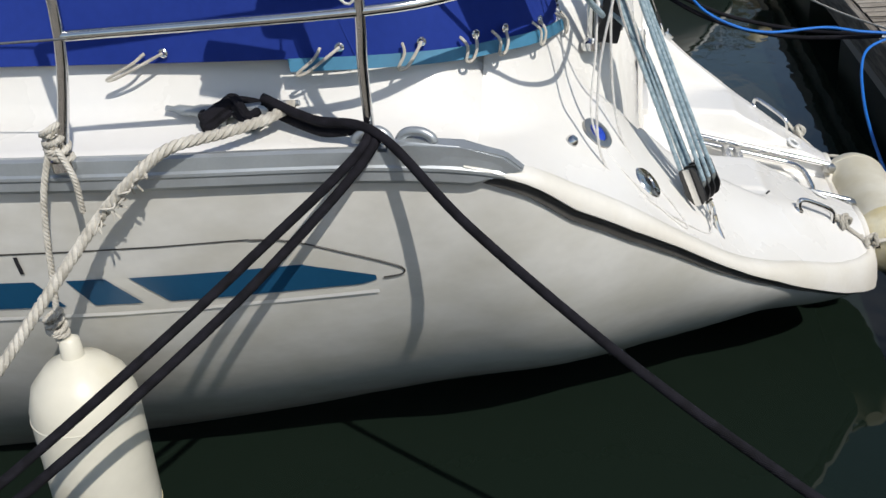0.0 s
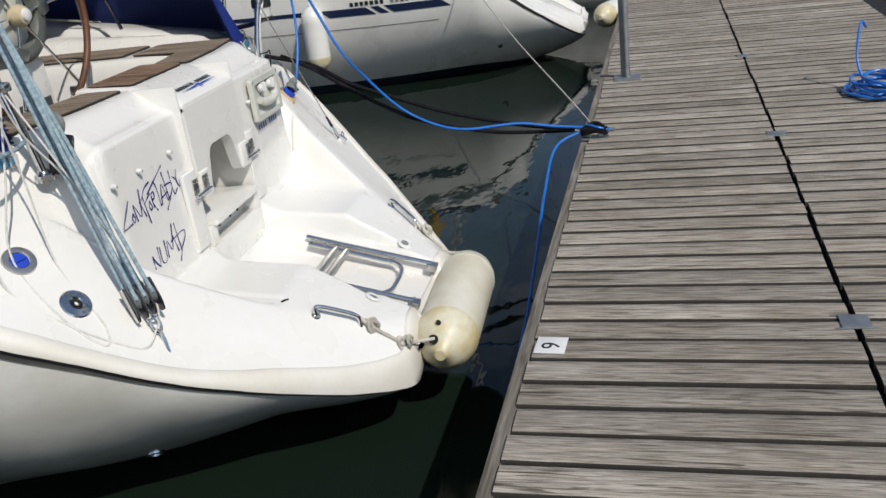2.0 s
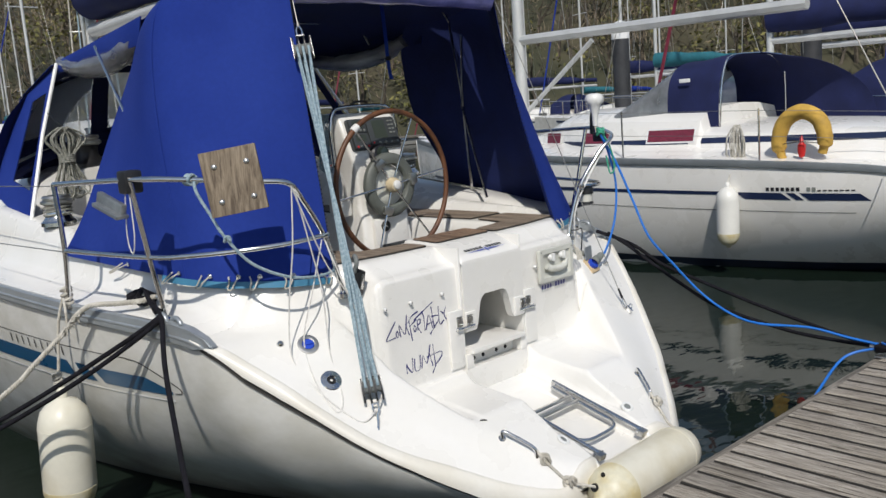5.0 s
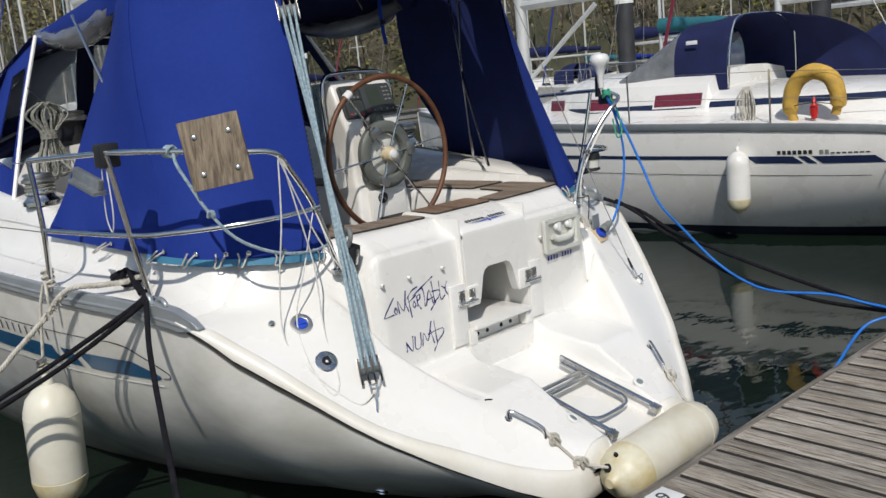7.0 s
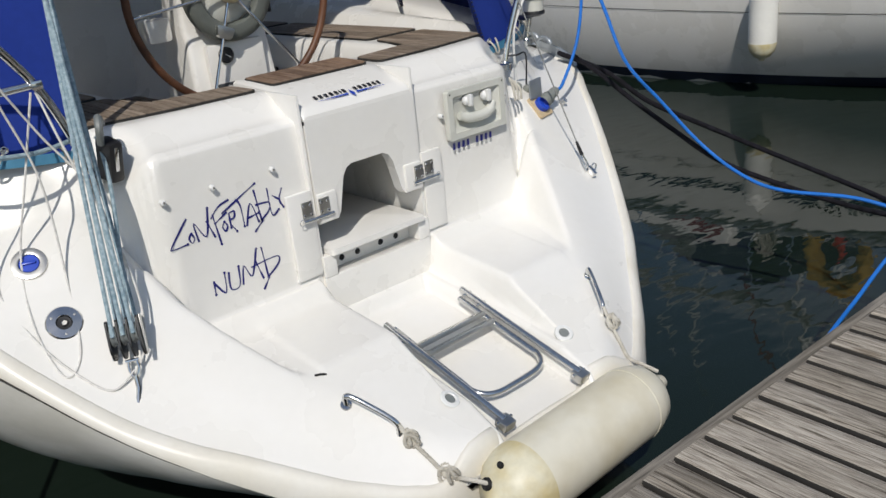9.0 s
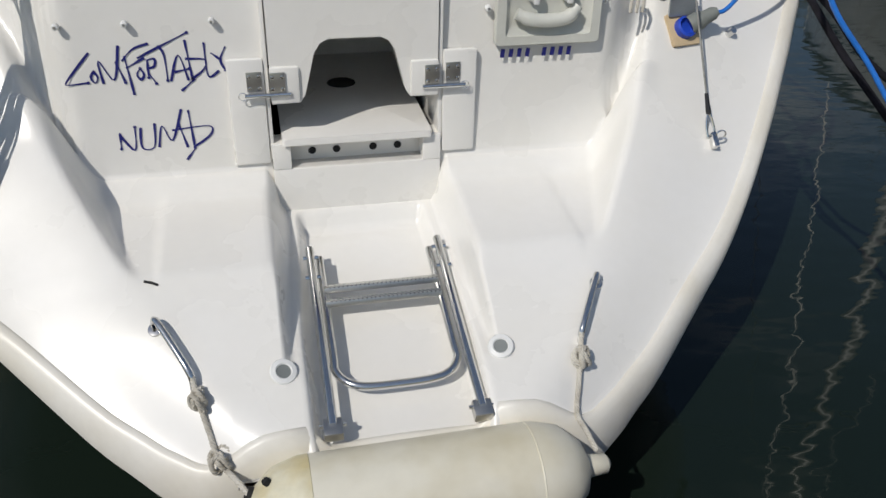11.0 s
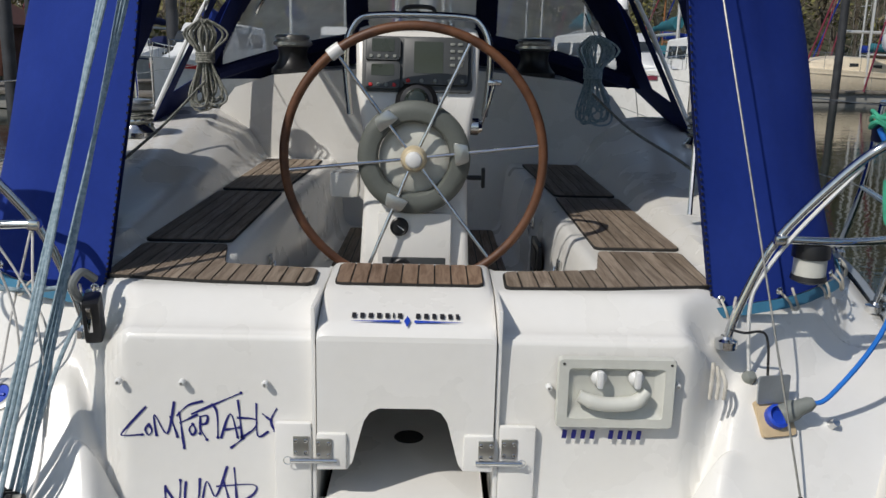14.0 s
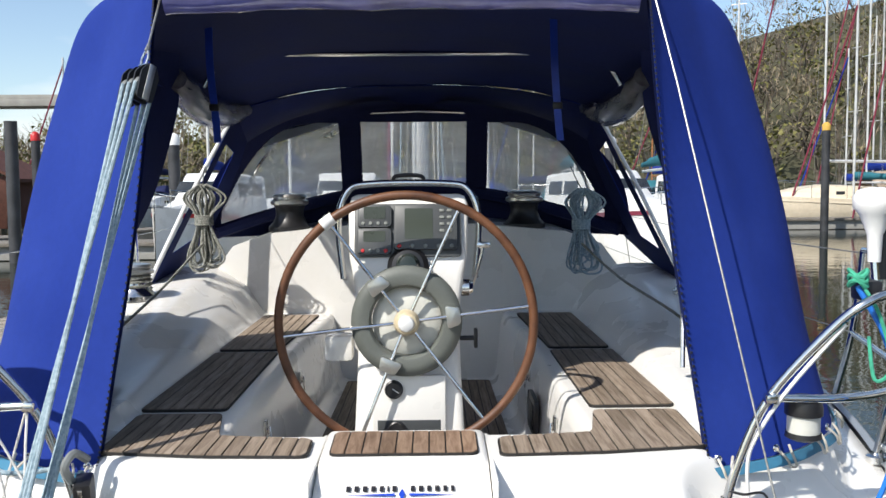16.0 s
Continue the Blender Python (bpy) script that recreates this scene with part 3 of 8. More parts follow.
YS = [-0.922 + 0.02 * k for k in range(0, 42)]
YS = [y for y in YS if y < -0.15] + [-0.15, -0.135, -0.12, -0.105, -0.09, -0.075, -0.062, -0.05, -0.04, -0.03, -0.022, -0.016, -0.013, -0.010, -0.007, -0.004, -0.001, 0.002, 0.005, 0.008, 0.011, 0.014, 0.018, 0.025, 0.033, 0.042, 0.055, 0.07, 0.085, 0.10, 0.115, 0.13, 0.145, 0.16, 0.175, 0.19, 0.205, 0.22, 0.24, 0.26, 0.28, 0.30, 0.32, 0.34, 0.36, 0.38, 0.40, 0.42]
XIN = [0.0, 0.06, 0.12, 0.16, 0.172, 0.18, 0.187, 0.194, 0.20, 0.206, 0.212, 0.218, 0.225, 0.232, 0.24, 0.25, 0.262, 0.270, 0.278, 0.285, 0.291, 0.297, 0.31, 0.34, 0.38, 0.42]
XS_N = 56
bm = B()
rows = []
for y in YS:
    xs = XIN + [0.42 + (rim(y) - 0.42) * (k / XS_N) for k in range(1, XS_N + 1)]
    full = [-x for x in reversed(xs[1:])] + xs
    rows.append([Vector((x, y, stern_height(x, y))) for x in full])
mid = len(XIN) + XS_N - 1
slot = XIN.index(0.262)


def in_slot(i, j):
    return YS[i] > -0.017 and mid - slot <= j < mid + slot


sheet(bm, rows, in_slot)
part("stern_moulding", bm, [GEL], yacht, "white gelcoat stern scoop with side platforms", 75)

# rounded edge of the moulding and the dark rubbing strip under it
ql = [k * 0.2 for k in range(0, 63)]


def rim_frames():
    ring = []
    for side, seq in ((-1, list(reversed(ql))), (1, ql[1:])):
        for q in seq:
            e = edge_at(q)
            ring.append((Vector((side * e[0], e[1], e[2])), q))
    for i, (p, q) in enumerate(ring):
        t = ring[min(i + 1, len(ring) - 1)][0] - ring[max(i - 1, 0)][0]
        yield p, q, Vector((-t.y, t.x, 0)).normalized() * -1


bm, bs = B(), B()
rl, rs = [], []
for p, q, n in rim_frames():
    if n.dot(Vector((p.x, p.y - 1.0, 0))) < 0:
        n = -n
    a = p - n * 0.030
    top = stern_height(a.x, a.y) + 0.002
    low = p.z - skirt(q)
    hs = (0.010 + 0.026 * sstep(5, 10.5, q)) * sstep(2.0, 4.5, q) + 0.002
    low2 = low + hs
    h = top - low2
    rl.append([p + n * dx + Vector((0, 0, z - p.z)) for dx, z in ((-0.045, top - 0.003), (-0.034, top + 0.004), (-0.026, top + 0.005), (-0.014, top - 0.002), (-0.002, top - 0.16 * h), (0.008, top - 0.40 * h), (0.013, top - 0.72 * h), (0.012, low2 + 0.05 * h), (0.002, low2), (-0.02, low2))])
    rs.append([p + n * dx + Vector((0, 0, z - p.z)) for dx, z in ((-0.02, low2), (-0.009, low2 - 0.002), (-0.006, low2 - hs * 0.3), (-0.010, low2 - hs * 0.6), (-0.009, low + 0.001), (-0.03, low - 0.004))])
sheet(bm, rl)
sheet(bs, rs)
part("stern_lip", bm, LIP, yacht, "cream weathered edge of the moulding", 50)
part("rubbing_strip", bs, RUB, yacht)

# raised frames beside the gate, where the hinges sit
for sgn in (-1, 1):
    bm = B()
    box(bm, (sgn * 0.318, -0.016, 0.425), (0.105, 0.022, 0.33), 0.009)
    part("hinge_plinth", bm, GEL, yacht)

# niche behind the gate with its shelf
for nm, c, sz in (("niche_side", (-0.259, 0.21, 0.60), (0.012, 0.46, 0.66)), ("niche_side", (0.259, 0.21, 0.60), (0.012, 0.46, 0.66)), ("niche_back", (0, 0.742, 0.41), (0.53, 0.02, 0.19)), ("niche_side", (-0.259, 0.585, 0.405), (0.012, 0.31, 0.18)), ("niche_side", (0.259, 0.585, 0.405), (0.012, 0.31, 0.18)), ("niche_floor", (0, 0.04, 0.231), (0.42, 0.13, 0.016)),
                  ("sill", (0, 0.010, 0.105), (0.524, 0.082, 0.268)), ("sill_cheek", (-0.233, 0.008, 0.281), (0.056, 0.080, 0.084)), ("sill_cheek", (0.233, 0.008, 0.281), (0.056, 0.080, 0.084))):
    bm = B()
    box(bm, c, sz, 0.006 if nm == "sill" else 0.003)
    part(nm, bm, GEL, yacht)
bm = B()
slab(bm, rounded([(-0.229, -0.052), (0.229, -0.052), (0.229, 0.732), (-0.229, 0.732)], 0.012), 0.324, 0.346, None, 0.005)
shelf = part("step_shelf", bm, GEL, yacht, "moulded step in the transom niche")
# no opening cut: a dark disc on the shelf paints the hole's shade
bm = B()
lathe(bm, [(0.050, 0.3462), (0.047, 0.3490), (0.043, 0.3485), (0.041, 0.3470), (0, 0.3466)], Matrix.Translation((0.0, 0.413, 0)))
part("shelf_hole_shade", bm, DARK, shelf, "dark disc painted as a round finger hole")
bm = B()
box(bm, (0, 0.046, 0.281), (0.42, 0.02, 0.09), 0.004)
riser = part("riser", bm, GEL, yacht)
# holes are dark discs on the riser, their inner shade as colour
for x in (-0.137, -0.060, 0.056, 0.135):
    bm = B()
    lathe(bm, [(0, 0.0015), (0.008, 0.0015), (0.0105, 0.003), (0.0125, 0.0)], pose(x, 0.0355, 0.267, 90), 14)
    part("drain_hole_shade", bm, DARK, riser)

# lifting gate with the arched cut-out
gate = thing("transom_gate", "white lift-up transom gate with a teak seat top", "gate")
bm = B()
GW = 0.249
prof = [(-0.028, 0.835), (-0.026, 0.85), (-0.012, 0.868), (0.02, 0.884), (0.08, 0.906), (0.14, 0.926), (0.165, 0.934), (0.19, 0.938), (0.30, 0.944), (0.405, 0.949), (0.43, 0.945), (0.435, 0.93), (0.435, 0.80)]
arch = [(-0.249, 0.45), (-0.165, 0.452), (-0.15, 0.475), (-0.118, 0.60), (-0.10, 0.628), (-0.075, 0.64), (0.075, 0.64), (0.10, 0.628), (0.118, 0.60), (0.15, 0.475), (0.165, 0.452), (0.249, 0.45)]
front = [Vector((x, -0.028, z)) for x, z in arch]
outline = [v for v in front] + [Vector((GW, -0.028, 0.835)), Vector((-GW, -0.028, 0.835))]
f1 = bm.faces.new([bm.verts.new(v) for v in outline])
ext = bmesh.ops.extrude_face_region(bm, geom=[f1])
bmesh.ops.translate(bm, vec=(0, 0.05, 0), verts=[v for v in ext["geom"] if isinstance(v, bmesh.types.BMVert)])
rows = []
for x in [-GW, -GW + 0.006, -GW + 0.016] + [-0.2 + 0.05 * k for k in range(9)] + [GW - 0.016, GW - 0.006, GW]:
    drop = 0.010 * max(0, (abs(x) - GW + 0.016) / 0.016) ** 2
    rows.append([Vector((x, y, z - drop)) for y, z in prof])
sheet(bm, rows)
for sgn in (-1, 1):
    vs = [bm.verts.new((sgn * GW, y, z - 0.010)) for y, z in prof]
    vs += [bm.verts.new((sgn * GW, 0.02, 0.80))]
    bm.faces.new(vs)
bmesh.ops.remove_doubles(bm, verts=bm.verts, dist=0.0004)
part("gate_panel", bm, GEL, gate, "white moulded gate panel", 30)
for sgn in (-1, 1):
    bm = B()
    box(bm, (sgn * 0.208, -0.030, 0.51), (0.085, 0.02, 0.11), 0.008)
    part("gate_pad", bm, GEL, gate)


# teak slats: one backing, then each slat
def teak_panel(outline, z, strip, owner, axis="y", gap=0.006, mat=TEAK, tilt=None, name="teak_panel", lift=0.010):
    """Black caulking plate with separate slats clipped to the outline."""
    m = tilt or Matrix()
    bm = B()
    slab(bm, outline, z - 0.004, z + lift - 0.003, m)
    back = part(name, bm, CAULK, owner, "weathered teak slats with dark caulking")
    k = 0 if axis == "y" else 1
    lo, hi = min(p[k] for p in outline), max(p[k] for p in outline)
    n = max(1, round((hi - lo) / strip))
    w = (hi - lo) / n
    for i in range(n):
        a, b = lo + i * w + gap / 2, lo + (i + 1) * w - gap / 2

        def clip(poly, val, keep_more):
            out = []
            for p0, p1 in zip(poly, poly[1:] + poly[:1]):
                i0, i1 = (p0[k] >= val) == keep_more, (p1[k] >= val) == keep_more
                if i0:
                    out.append(p0)
                if i0 != i1:
                    t = (val - p0[k]) / (p1[k] - p0[k])
                    out.append((p0[0] + (p1[0] - p0[0]) * t, p0[1] + (p1[1] - p0[1]) * t))
            return out
        cx, cy = sum(p[0] for p in outline) / len(outline), sum(p[1] for p in outline) / len(outline)
        inner = [(p[0] + (cx - p[0]) * 0.02, p[1] + (cy - p[1]) * 0.02) for p in outline]
        poly = clip(clip(inner, a, True), b, False)
        if len(poly) < 3:
            continue
        bm = B()
        slab(bm, poly, z - 0.002, z + lift, m)
        part("teak_slat", bm, mat, back)
    return back


tm = pose(0, 0, 0.9365, 1.4, 0, 0)
teak_panel(rounded([(-0.222, 0.185), (0.222, 0.185), (0.225, 0.395), (-0.225, 0.395)], 0.025), 0.0, 0.05, gate, "y", 0.005, TEAKX, tm, lift=0.008)

# hinges of the gate with their pins
for sgn in (-1, 1):
    hinge = thing("gate_hinge", "stainless steel butt hinge with locking pin", "hinge", "gate hinges")
    for k in (-1, 1):
        bm = B()
        box(bm, (sgn * 0.262 + k * 0.033, -0.0445 if k * sgn < 0 else -0.030, 0.523), (0.044, 0.005, 0.060), 0.002)
        leafp = part("hinge_leaf", bm, BRUSHED, hinge)
        for dx in (-0.014, 0.014):
            for dz in (-0.02, 0.016):
                bm = B()
                yb = -0.047 if k * sgn < 0 else -0.0325
                lathe(bm, [(0, 0.003), (0.005, 0.002), (0.0065, 0)], pose(sgn * 0.262 + k * 0.033 + dx, yb, 0.523 + dz, 90), 8)
                part("screw", bm, STEEL, leafp)
    bm = B()
    tube(bm, [(sgn * 0.262 - 0.062, -0.043, 0.485), (sgn * 0.262 + 0.07, -0.043, 0.485)], 0.0075, 10)
    part("hinge_pin", bm, STEEL, hinge)
    bm = B()
    tube(bm, [(sgn * 0.262 + 0.068 * sgn + 0.012 * math.cos(a), -0.045, 0.485 + 0.012 * math.sin(a)) for a in np.linspace(0, 6.28, 13)], 0.0015, 6)
    part("split_ring", bm, STEEL, hinge)

# fixing studs on the transom
for x, z in ((-0.805, 0.70), (-0.628, 0.70), (-0.396, 0.70), (0.402, 0.705), (0.765, 0.715), (-0.365, 0.262), (0.352, 0.262)):
    bm = B()
    lathe(bm, [(0, 0.007), (0.005, 0.0072), (0.0085, 0.005), (0.0095, 0.0), (0.0095, -0.012)], pose(x, -0.014, z, 90), 14)
    st = part("stud", bm, WHITEP, yacht)
    bm = B()
    lathe(bm, [(0, 0.0078), (0.0042, 0.0076)], pose(x, -0.014, z, 90), 10)
    part("stud_core", bm, BRUSHED, st)

# ---- deck, cockpit and canvas ----
def coam(y):
    return table([(0.42, 0.93), (1.0, 1.0), (2.3, 1.15), (3.2, 1.24)], y)


def deck_edge(y):
    q = float(np.interp(y, [EDGE[k][1] for k in range(12, 21)], list(range(12, 21))))
    return edge_at(q)


bm = B()
rows = []
for y in [0.42, 0.47, 0.55, 0.65, 0.8, 1.0, 1.2, 1.4, 1.6, 1.8, 2.0, 2.2, 2.4, 2.6, 2.8, 3.0, 3.2]:
    xs, _, zs = deck_edge(y)[:3]
    k = (xs - 1.64) * 0.7
    ct = coam(y)
    o = sstep(0.42, 0.7, y)
    si = 0.60 - 0.05 * sstep(2.0, 3.2, y)
    half = [(xs - 0.015, zs - 0.02), (xs - 0.03, zs + 0.005), (xs - 0.08, zs + 0.014), (1.50 + k, zs + 0.035), (1.465 + k, zs + 0.05), (1.44 + k, zs + 0.08), (1.41 + k, 0.5 * (ct + zs) + 0.05), (1.385 + k, ct - 0.04), (1.365 + k, ct - 0.012), (1.33 + k, ct), (1.22 + k * 0.6, ct), (1.18 + k * 0.4, ct - 0.012), (1.16 + k * 0.3, ct - 0.04),
            (1.07 + k * 0.1, 0.5 * ct + 0.49), (1.01, 0.965 + 0.015 * o), (0.985, 0.94), (0.955, 0.93), (si + 0.03, 0.93), (si + 0.008, 0.926), (si - 0.008, 0.905), (si - 0.02, 0.86), (si - 0.05, 0.56), (si - 0.065, 0.52), (si - 0.10, 0.50), (0.0, 0.50)]
    if y < 0.5:
        k2 = 1 - sstep(0.42, 0.5, y)
        half = [(x, z + (stern_height(x, 0.42) - z) * k2 if x > 0.9 else z) for x, z in half]
    full = [Vector((-x, y, z)) for x, z in half] + [Vector((x, y, z)) for x, z in reversed(half[:-1])]
    rows.append(full)
sheet(bm, rows)
part("deck_and_cockpit", bm, GEL, yacht, "white moulded deck, coamings and benches", 60)
bm = B()
box(bm, (0, 0.428, 0.71), (1.2, 0.016, 0.43), 0.006)
part("aft_seat_front", bm, GEL, yacht)
# cabin top with its aft bulkhead
bm = B()
rows = []
for y in (3.19, 3.2, 3.26, 3.6, 4.4, 5.4, 6.4, 7.2, 7.6):
    xs, _, zs = deck_edge(y)[:3]
    w = 1.0 - 0.75 * sstep(4.5, 7.6, y)
    h = 1.0 - 0.9 * sstep(5.0, 7.6, y)
    half = [(xs - 0.015, zs - 0.02), (xs - 0.1, zs + 0.014), (min(1.55, xs - 0.2) * (0.6 + 0.4 * w), zs + 0.03), (1.45 * w, zs + 0.12 * h), (1.30 * w, zs + 0.36 * h), (1.18 * w, zs + 0.52 * h), (0.95 * w, zs + 0.60 * h), (0.4 * w, zs + 0.65 * h), (0, zs + 0.66 * h)]
    if y < 3.195:
        half = [(x, min(z, 0.5)) for x, z in half]
    rows.append([Vector((-x, y, z)) for x, z in half] + [Vector((x, y, z)) for x, z in reversed(half[:-1])])
sheet(bm, rows)
part("cabin_top", bm, GEL, yacht, "white cabin top and aft bulkhead", 50)
bm = B()
rows = []
for y in (7.55, 8.4, 9.3, 10.25):
    xs, _, zs = deck_edge(y)[:3]
    rows.append([Vector((x * xs, y, zs + 0.03 * (1 - x * x))) for x in (-1, -0.5, 0, 0.5, 1)])
sheet(bm, rows)
part("foredeck", bm, NONSKID, yacht)

# teak on benches, aft seats and sole
for sgn in (-1, 1):
    f = lambda pts: rounded([(sgn * x, y) for x, y in (pts if sgn > 0 else pts[::-1])], 0.03)
    teak_panel(f([(0.655, 0.745), (0.965, 0.745), (0.965, 1.84), (0.66, 1.84)]), 0.932, 0.052, yacht)
    teak_panel(f([(0.665, 1.90), (0.965, 1.90), (0.965, 3.08), (0.62, 3.08)]), 0.932, 0.052, yacht)
    teak_panel(f([(0.285, 0.19), (0.60, 0.205), (0.93, 0.255), (0.95, 0.69), (0.655, 0.69), (0.60, 0.41), (0.29, 0.365)]), 0.932, 0.052, yacht)
    teak_panel(f([(0.21, 0.5), (0.47, 0.5), (0.45, 3.1), (0.21, 3.1)]), 0.502, 0.055, yacht)
    # bench locker latch
    for y in (1.0, 1.9):
        bm = B()
        box(bm, (sgn * 0.566, y, 0.80), (0.012, 0.05, 0.06), 0.003)
        tube(bm, [(sgn * 0.553, y - 0.02, 0.80), (sgn * 0.545, y, 0.74), (sgn * 0.553, y + 0.02, 0.80)], 0.004, 6, 5)
        part("locker_latch", bm, STEEL, yacht, "steel locker latch")
bm = B()
box(bm, (0.545, 1.55, 0.70), (0.02, 0.26, 0.17), 0.02)
box(bm, (0.534, 1.55, 0.70), (0.01, 0.18, 0.11), 0.01)
part("engine_panel", bm, BLACK, yacht, "black engine panel in the bench side")

# ---- steering pedestal ----
ped = thing("steering_pedestal", "white moulded steering pedestal with instrument pod", "pedestal")
bm = B()
prof_p = [(0.50, 0.235, 0.80, 1.22), (0.56, 0.225, 0.81, 1.20), (0.85, 0.205, 0.845, 1.16), (1.06, 0.195, 0.865, 1.12), (1.10, 0.195, 0.885, 1.11), (1.24, 0.19, 0.885, 1.08), (1.40, 0.21, 0.885, 1.08), (1.47, 0.225, 0.90, 1.08), (1.66, 0.232, 0.965, 1.09), (1.695, 0.222, 0.99, 1.08), (1.705, 0.20, 1.01, 1.06)]
rows = []
for z, w, y0, y1 in prof_p:
    rows.append([Vector((x, y, z)) for x, y in rounded([(-w, y0), (w, y0), (w * 0.92, y1), (-w * 0.92, y1)], 0.03, 4)])
vs3 = sheet(bm, [r + [r[0]] for r in rows])
bm.faces.new([vs3[-1][k] for k in range(len(vs3[-1]) - 1)])
bmesh.ops.remove_doubles(bm, verts=bm.verts, dist=0.0003)
part("column", bm, GEL, ped, "white moulded column", 40)
POD = pose(0, 0.93, 1.57, 90 - 19, 0, 0)
bm = B()
slab(bm, rounded([(-0.20, -0.105), (0.20, -0.105), (0.20, 0.10), (-0.20, 0.10)], 0.02), 0.0, 0.012, POD, 0.004)
face = part("instrument_face", bm, PODGREY, ped, "dark grey instrument panel")
for cx, cy, w, h, sw, sh, sx, sy in ((-0.125, 0.048, 0.125, 0.085, 0.082, 0.048, 0.0, 0.012), (-0.125, -0.05, 0.125, 0.10, 0.082, 0.042, 0.0, 0.018), (0.065, 0.005, 0.235, 0.175, 0.105, 0.118, -0.025, 0.012)):
    bm = B()
    slab(bm, rounded([(cx - w / 2, cy - h / 2), (cx + w / 2, cy - h / 2), (cx + w / 2, cy + h / 2), (cx - w / 2, cy + h / 2)], 0.012), 0.012, 0.030, POD, 0.005)
    unit = part("display_unit", bm, PODGREY, ped, "grey marine display")
    bm = B()
    slab(bm, rounded([(cx + sx - sw / 2, cy + sy - sh / 2), (cx + sx + sw / 2, cy + sy - sh / 2), (cx + sx + sw / 2, cy + sy + sh / 2), (cx + sx - sw / 2, cy + sy + sh / 2)], 0.006), 0.0302, 0.0312, POD)
    part("screen", bm, LCD, unit)
    for k in range(4 if w < 0.2 else 5):
        bm = B()
        bx = cx - w / 2 + 0.02 + k * (w - 0.04) / (3 if w < 0.2 else 4)
        lathe(bm, [(0, 0.0345), (0.006, 0.034), (0.008, 0.030)], POD @ Matrix.Translation((bx, cy - h / 2 + 0.013, 0)), 10)
        part("button", bm, RED if (k == 0 or (k == 3 and cy < -0.02)) and (cy < 0 or w > 0.2) else GREYFOAM, unit)
    if w > 0.2:
        for k in range(4):
            for r in range(2):
                bm = B()
                box(bm, (0, 0, 0), (0.018, 0.011, 0.006), 0.002)
                bm.transform(POD @ Matrix.Translation((cx + 0.062 + r * 0.028, cy + 0.062 - k * 0.026, 0.031)))
                part("key", bm, GREYFOAM, unit)
# compass and its hood
bm = B()
lathe(bm, [(0.075, 0), (0.078, 0.03), (0.06, 0.05), (0.0, 0.06)], pose(0, 0.90, 1.43, 78), 20)
comp = part("compass", bm, BLACK, ped, "black dome compass")
bm = B()
lathe(bm, [(0.048, 0.03), (0.043, 0.055), (0.03, 0.075), (0.0, 0.085)], pose(0, 0.895, 1.435, 78), 18)
part("dome", bm, SCREEN, comp)
bm = B()
tube(bm, [(-0.255, 1.02, 1.38), (-0.27, 1.01, 1.60), (-0.235, 1.02, 1.715), (-0.15, 1.03, 1.745), (0.15, 1.03, 1.745), (0.235, 1.02, 1.715), (0.27, 1.01, 1.60), (0.255, 1.02, 1.38)], 0.013, 10, 6)
part("grab_rail", bm, STEEL, ped, "polished steel guard rail")
bm = B()
tube(bm, [(-0.06, 1.03, 1.75), (-0.045, 1.03, 1.775), (0.045, 1.03, 1.775), (0.06, 1.03, 1.75)], 0.008, 8, 5)
part("pod_handle", bm, BLACK, ped)
# lower panel with gauges
bm = B()
box(bm, (0, 0.832, 0.93), (0.27, 0.035, 0.22), 0.008)
lowp = part("gauge_panel", bm, GEL, ped)
for x, z, r in ((-0.055, 0.99, 0.034), (-0.045, 0.835, 0.036)):
    bm = B()
    lathe(bm, [(r, 0), (r, 0.012), (r - 0.005, 0.016), (r - 0.007, 0.012), (0, 0.012)], pose(x, 0.815 if z > 0.9 else 0.82, z, 90), 24)
    gz = part("gauge", bm, BLACK, ped, "small round black gauge")
    bm = B()
    box(bm, (x + 0.006, (0.815 if z > 0.9 else 0.82) - 0.0125, z - 0.004), (0.028, 0.001, 0.003), 0, (0, 35, 0))
    part("needle", bm, WHITEP, gz)
bm = B()
box(bm, (0, 0.824, 0.835), (0.24, 0.02, 0.085), 0.005)
part("lower_plate", bm, PODGREY, ped)
bm = B()
box(bm, (-0.27, 0.98, 1.12), (0.11, 0.10, 0.10), 0.02)
part("cup_holder", bm, GEL, ped)
# throttle
bm = B()
lathe(bm, [(0.032, 0), (0.032, 0.03), (0.02, 0.045), (0, 0.047)], pose(0.20, 0.98, 1.345, 0, 90), 16)
tube(bm, [(0.24, 0.98, 1.345), (0.265, 0.975, 1.42), (0.285, 0.965, 1.50)], 0.006, 8)
box(bm, (0.285, 0.96, 1.51), (0.055, 0.03, 0.022), 0.009)
part("throttle_lever", bm, STEEL, ped, "chrome throttle lever with black knob")
bm = B()
tube(bm, [(0.19, 0.92, 1.16), (0.25, 0.92, 1.16)], 0.009, 8)
box(bm, (0.252, 0.92, 1.16), (0.014, 0.03, 0.075), 0.005)
part("pull_handle", bm, BLACK, ped)

# ---- steering wheel ----
WHEEL = pose(-0.005, 0.755, 1.245, 90, 0, 0)
bm = B()
R_W = 0.458
tube(bm, [WHEEL @ Vector((R_W * math.cos(a), R_W * math.sin(a), 0)) for a in np.linspace(0, 2 * math.pi, 97)], 0.0165, 12, 1, True)
wheel = part("steering_wheel", bm, MAHOG, ped, "large wheel with worn brown leather rim")
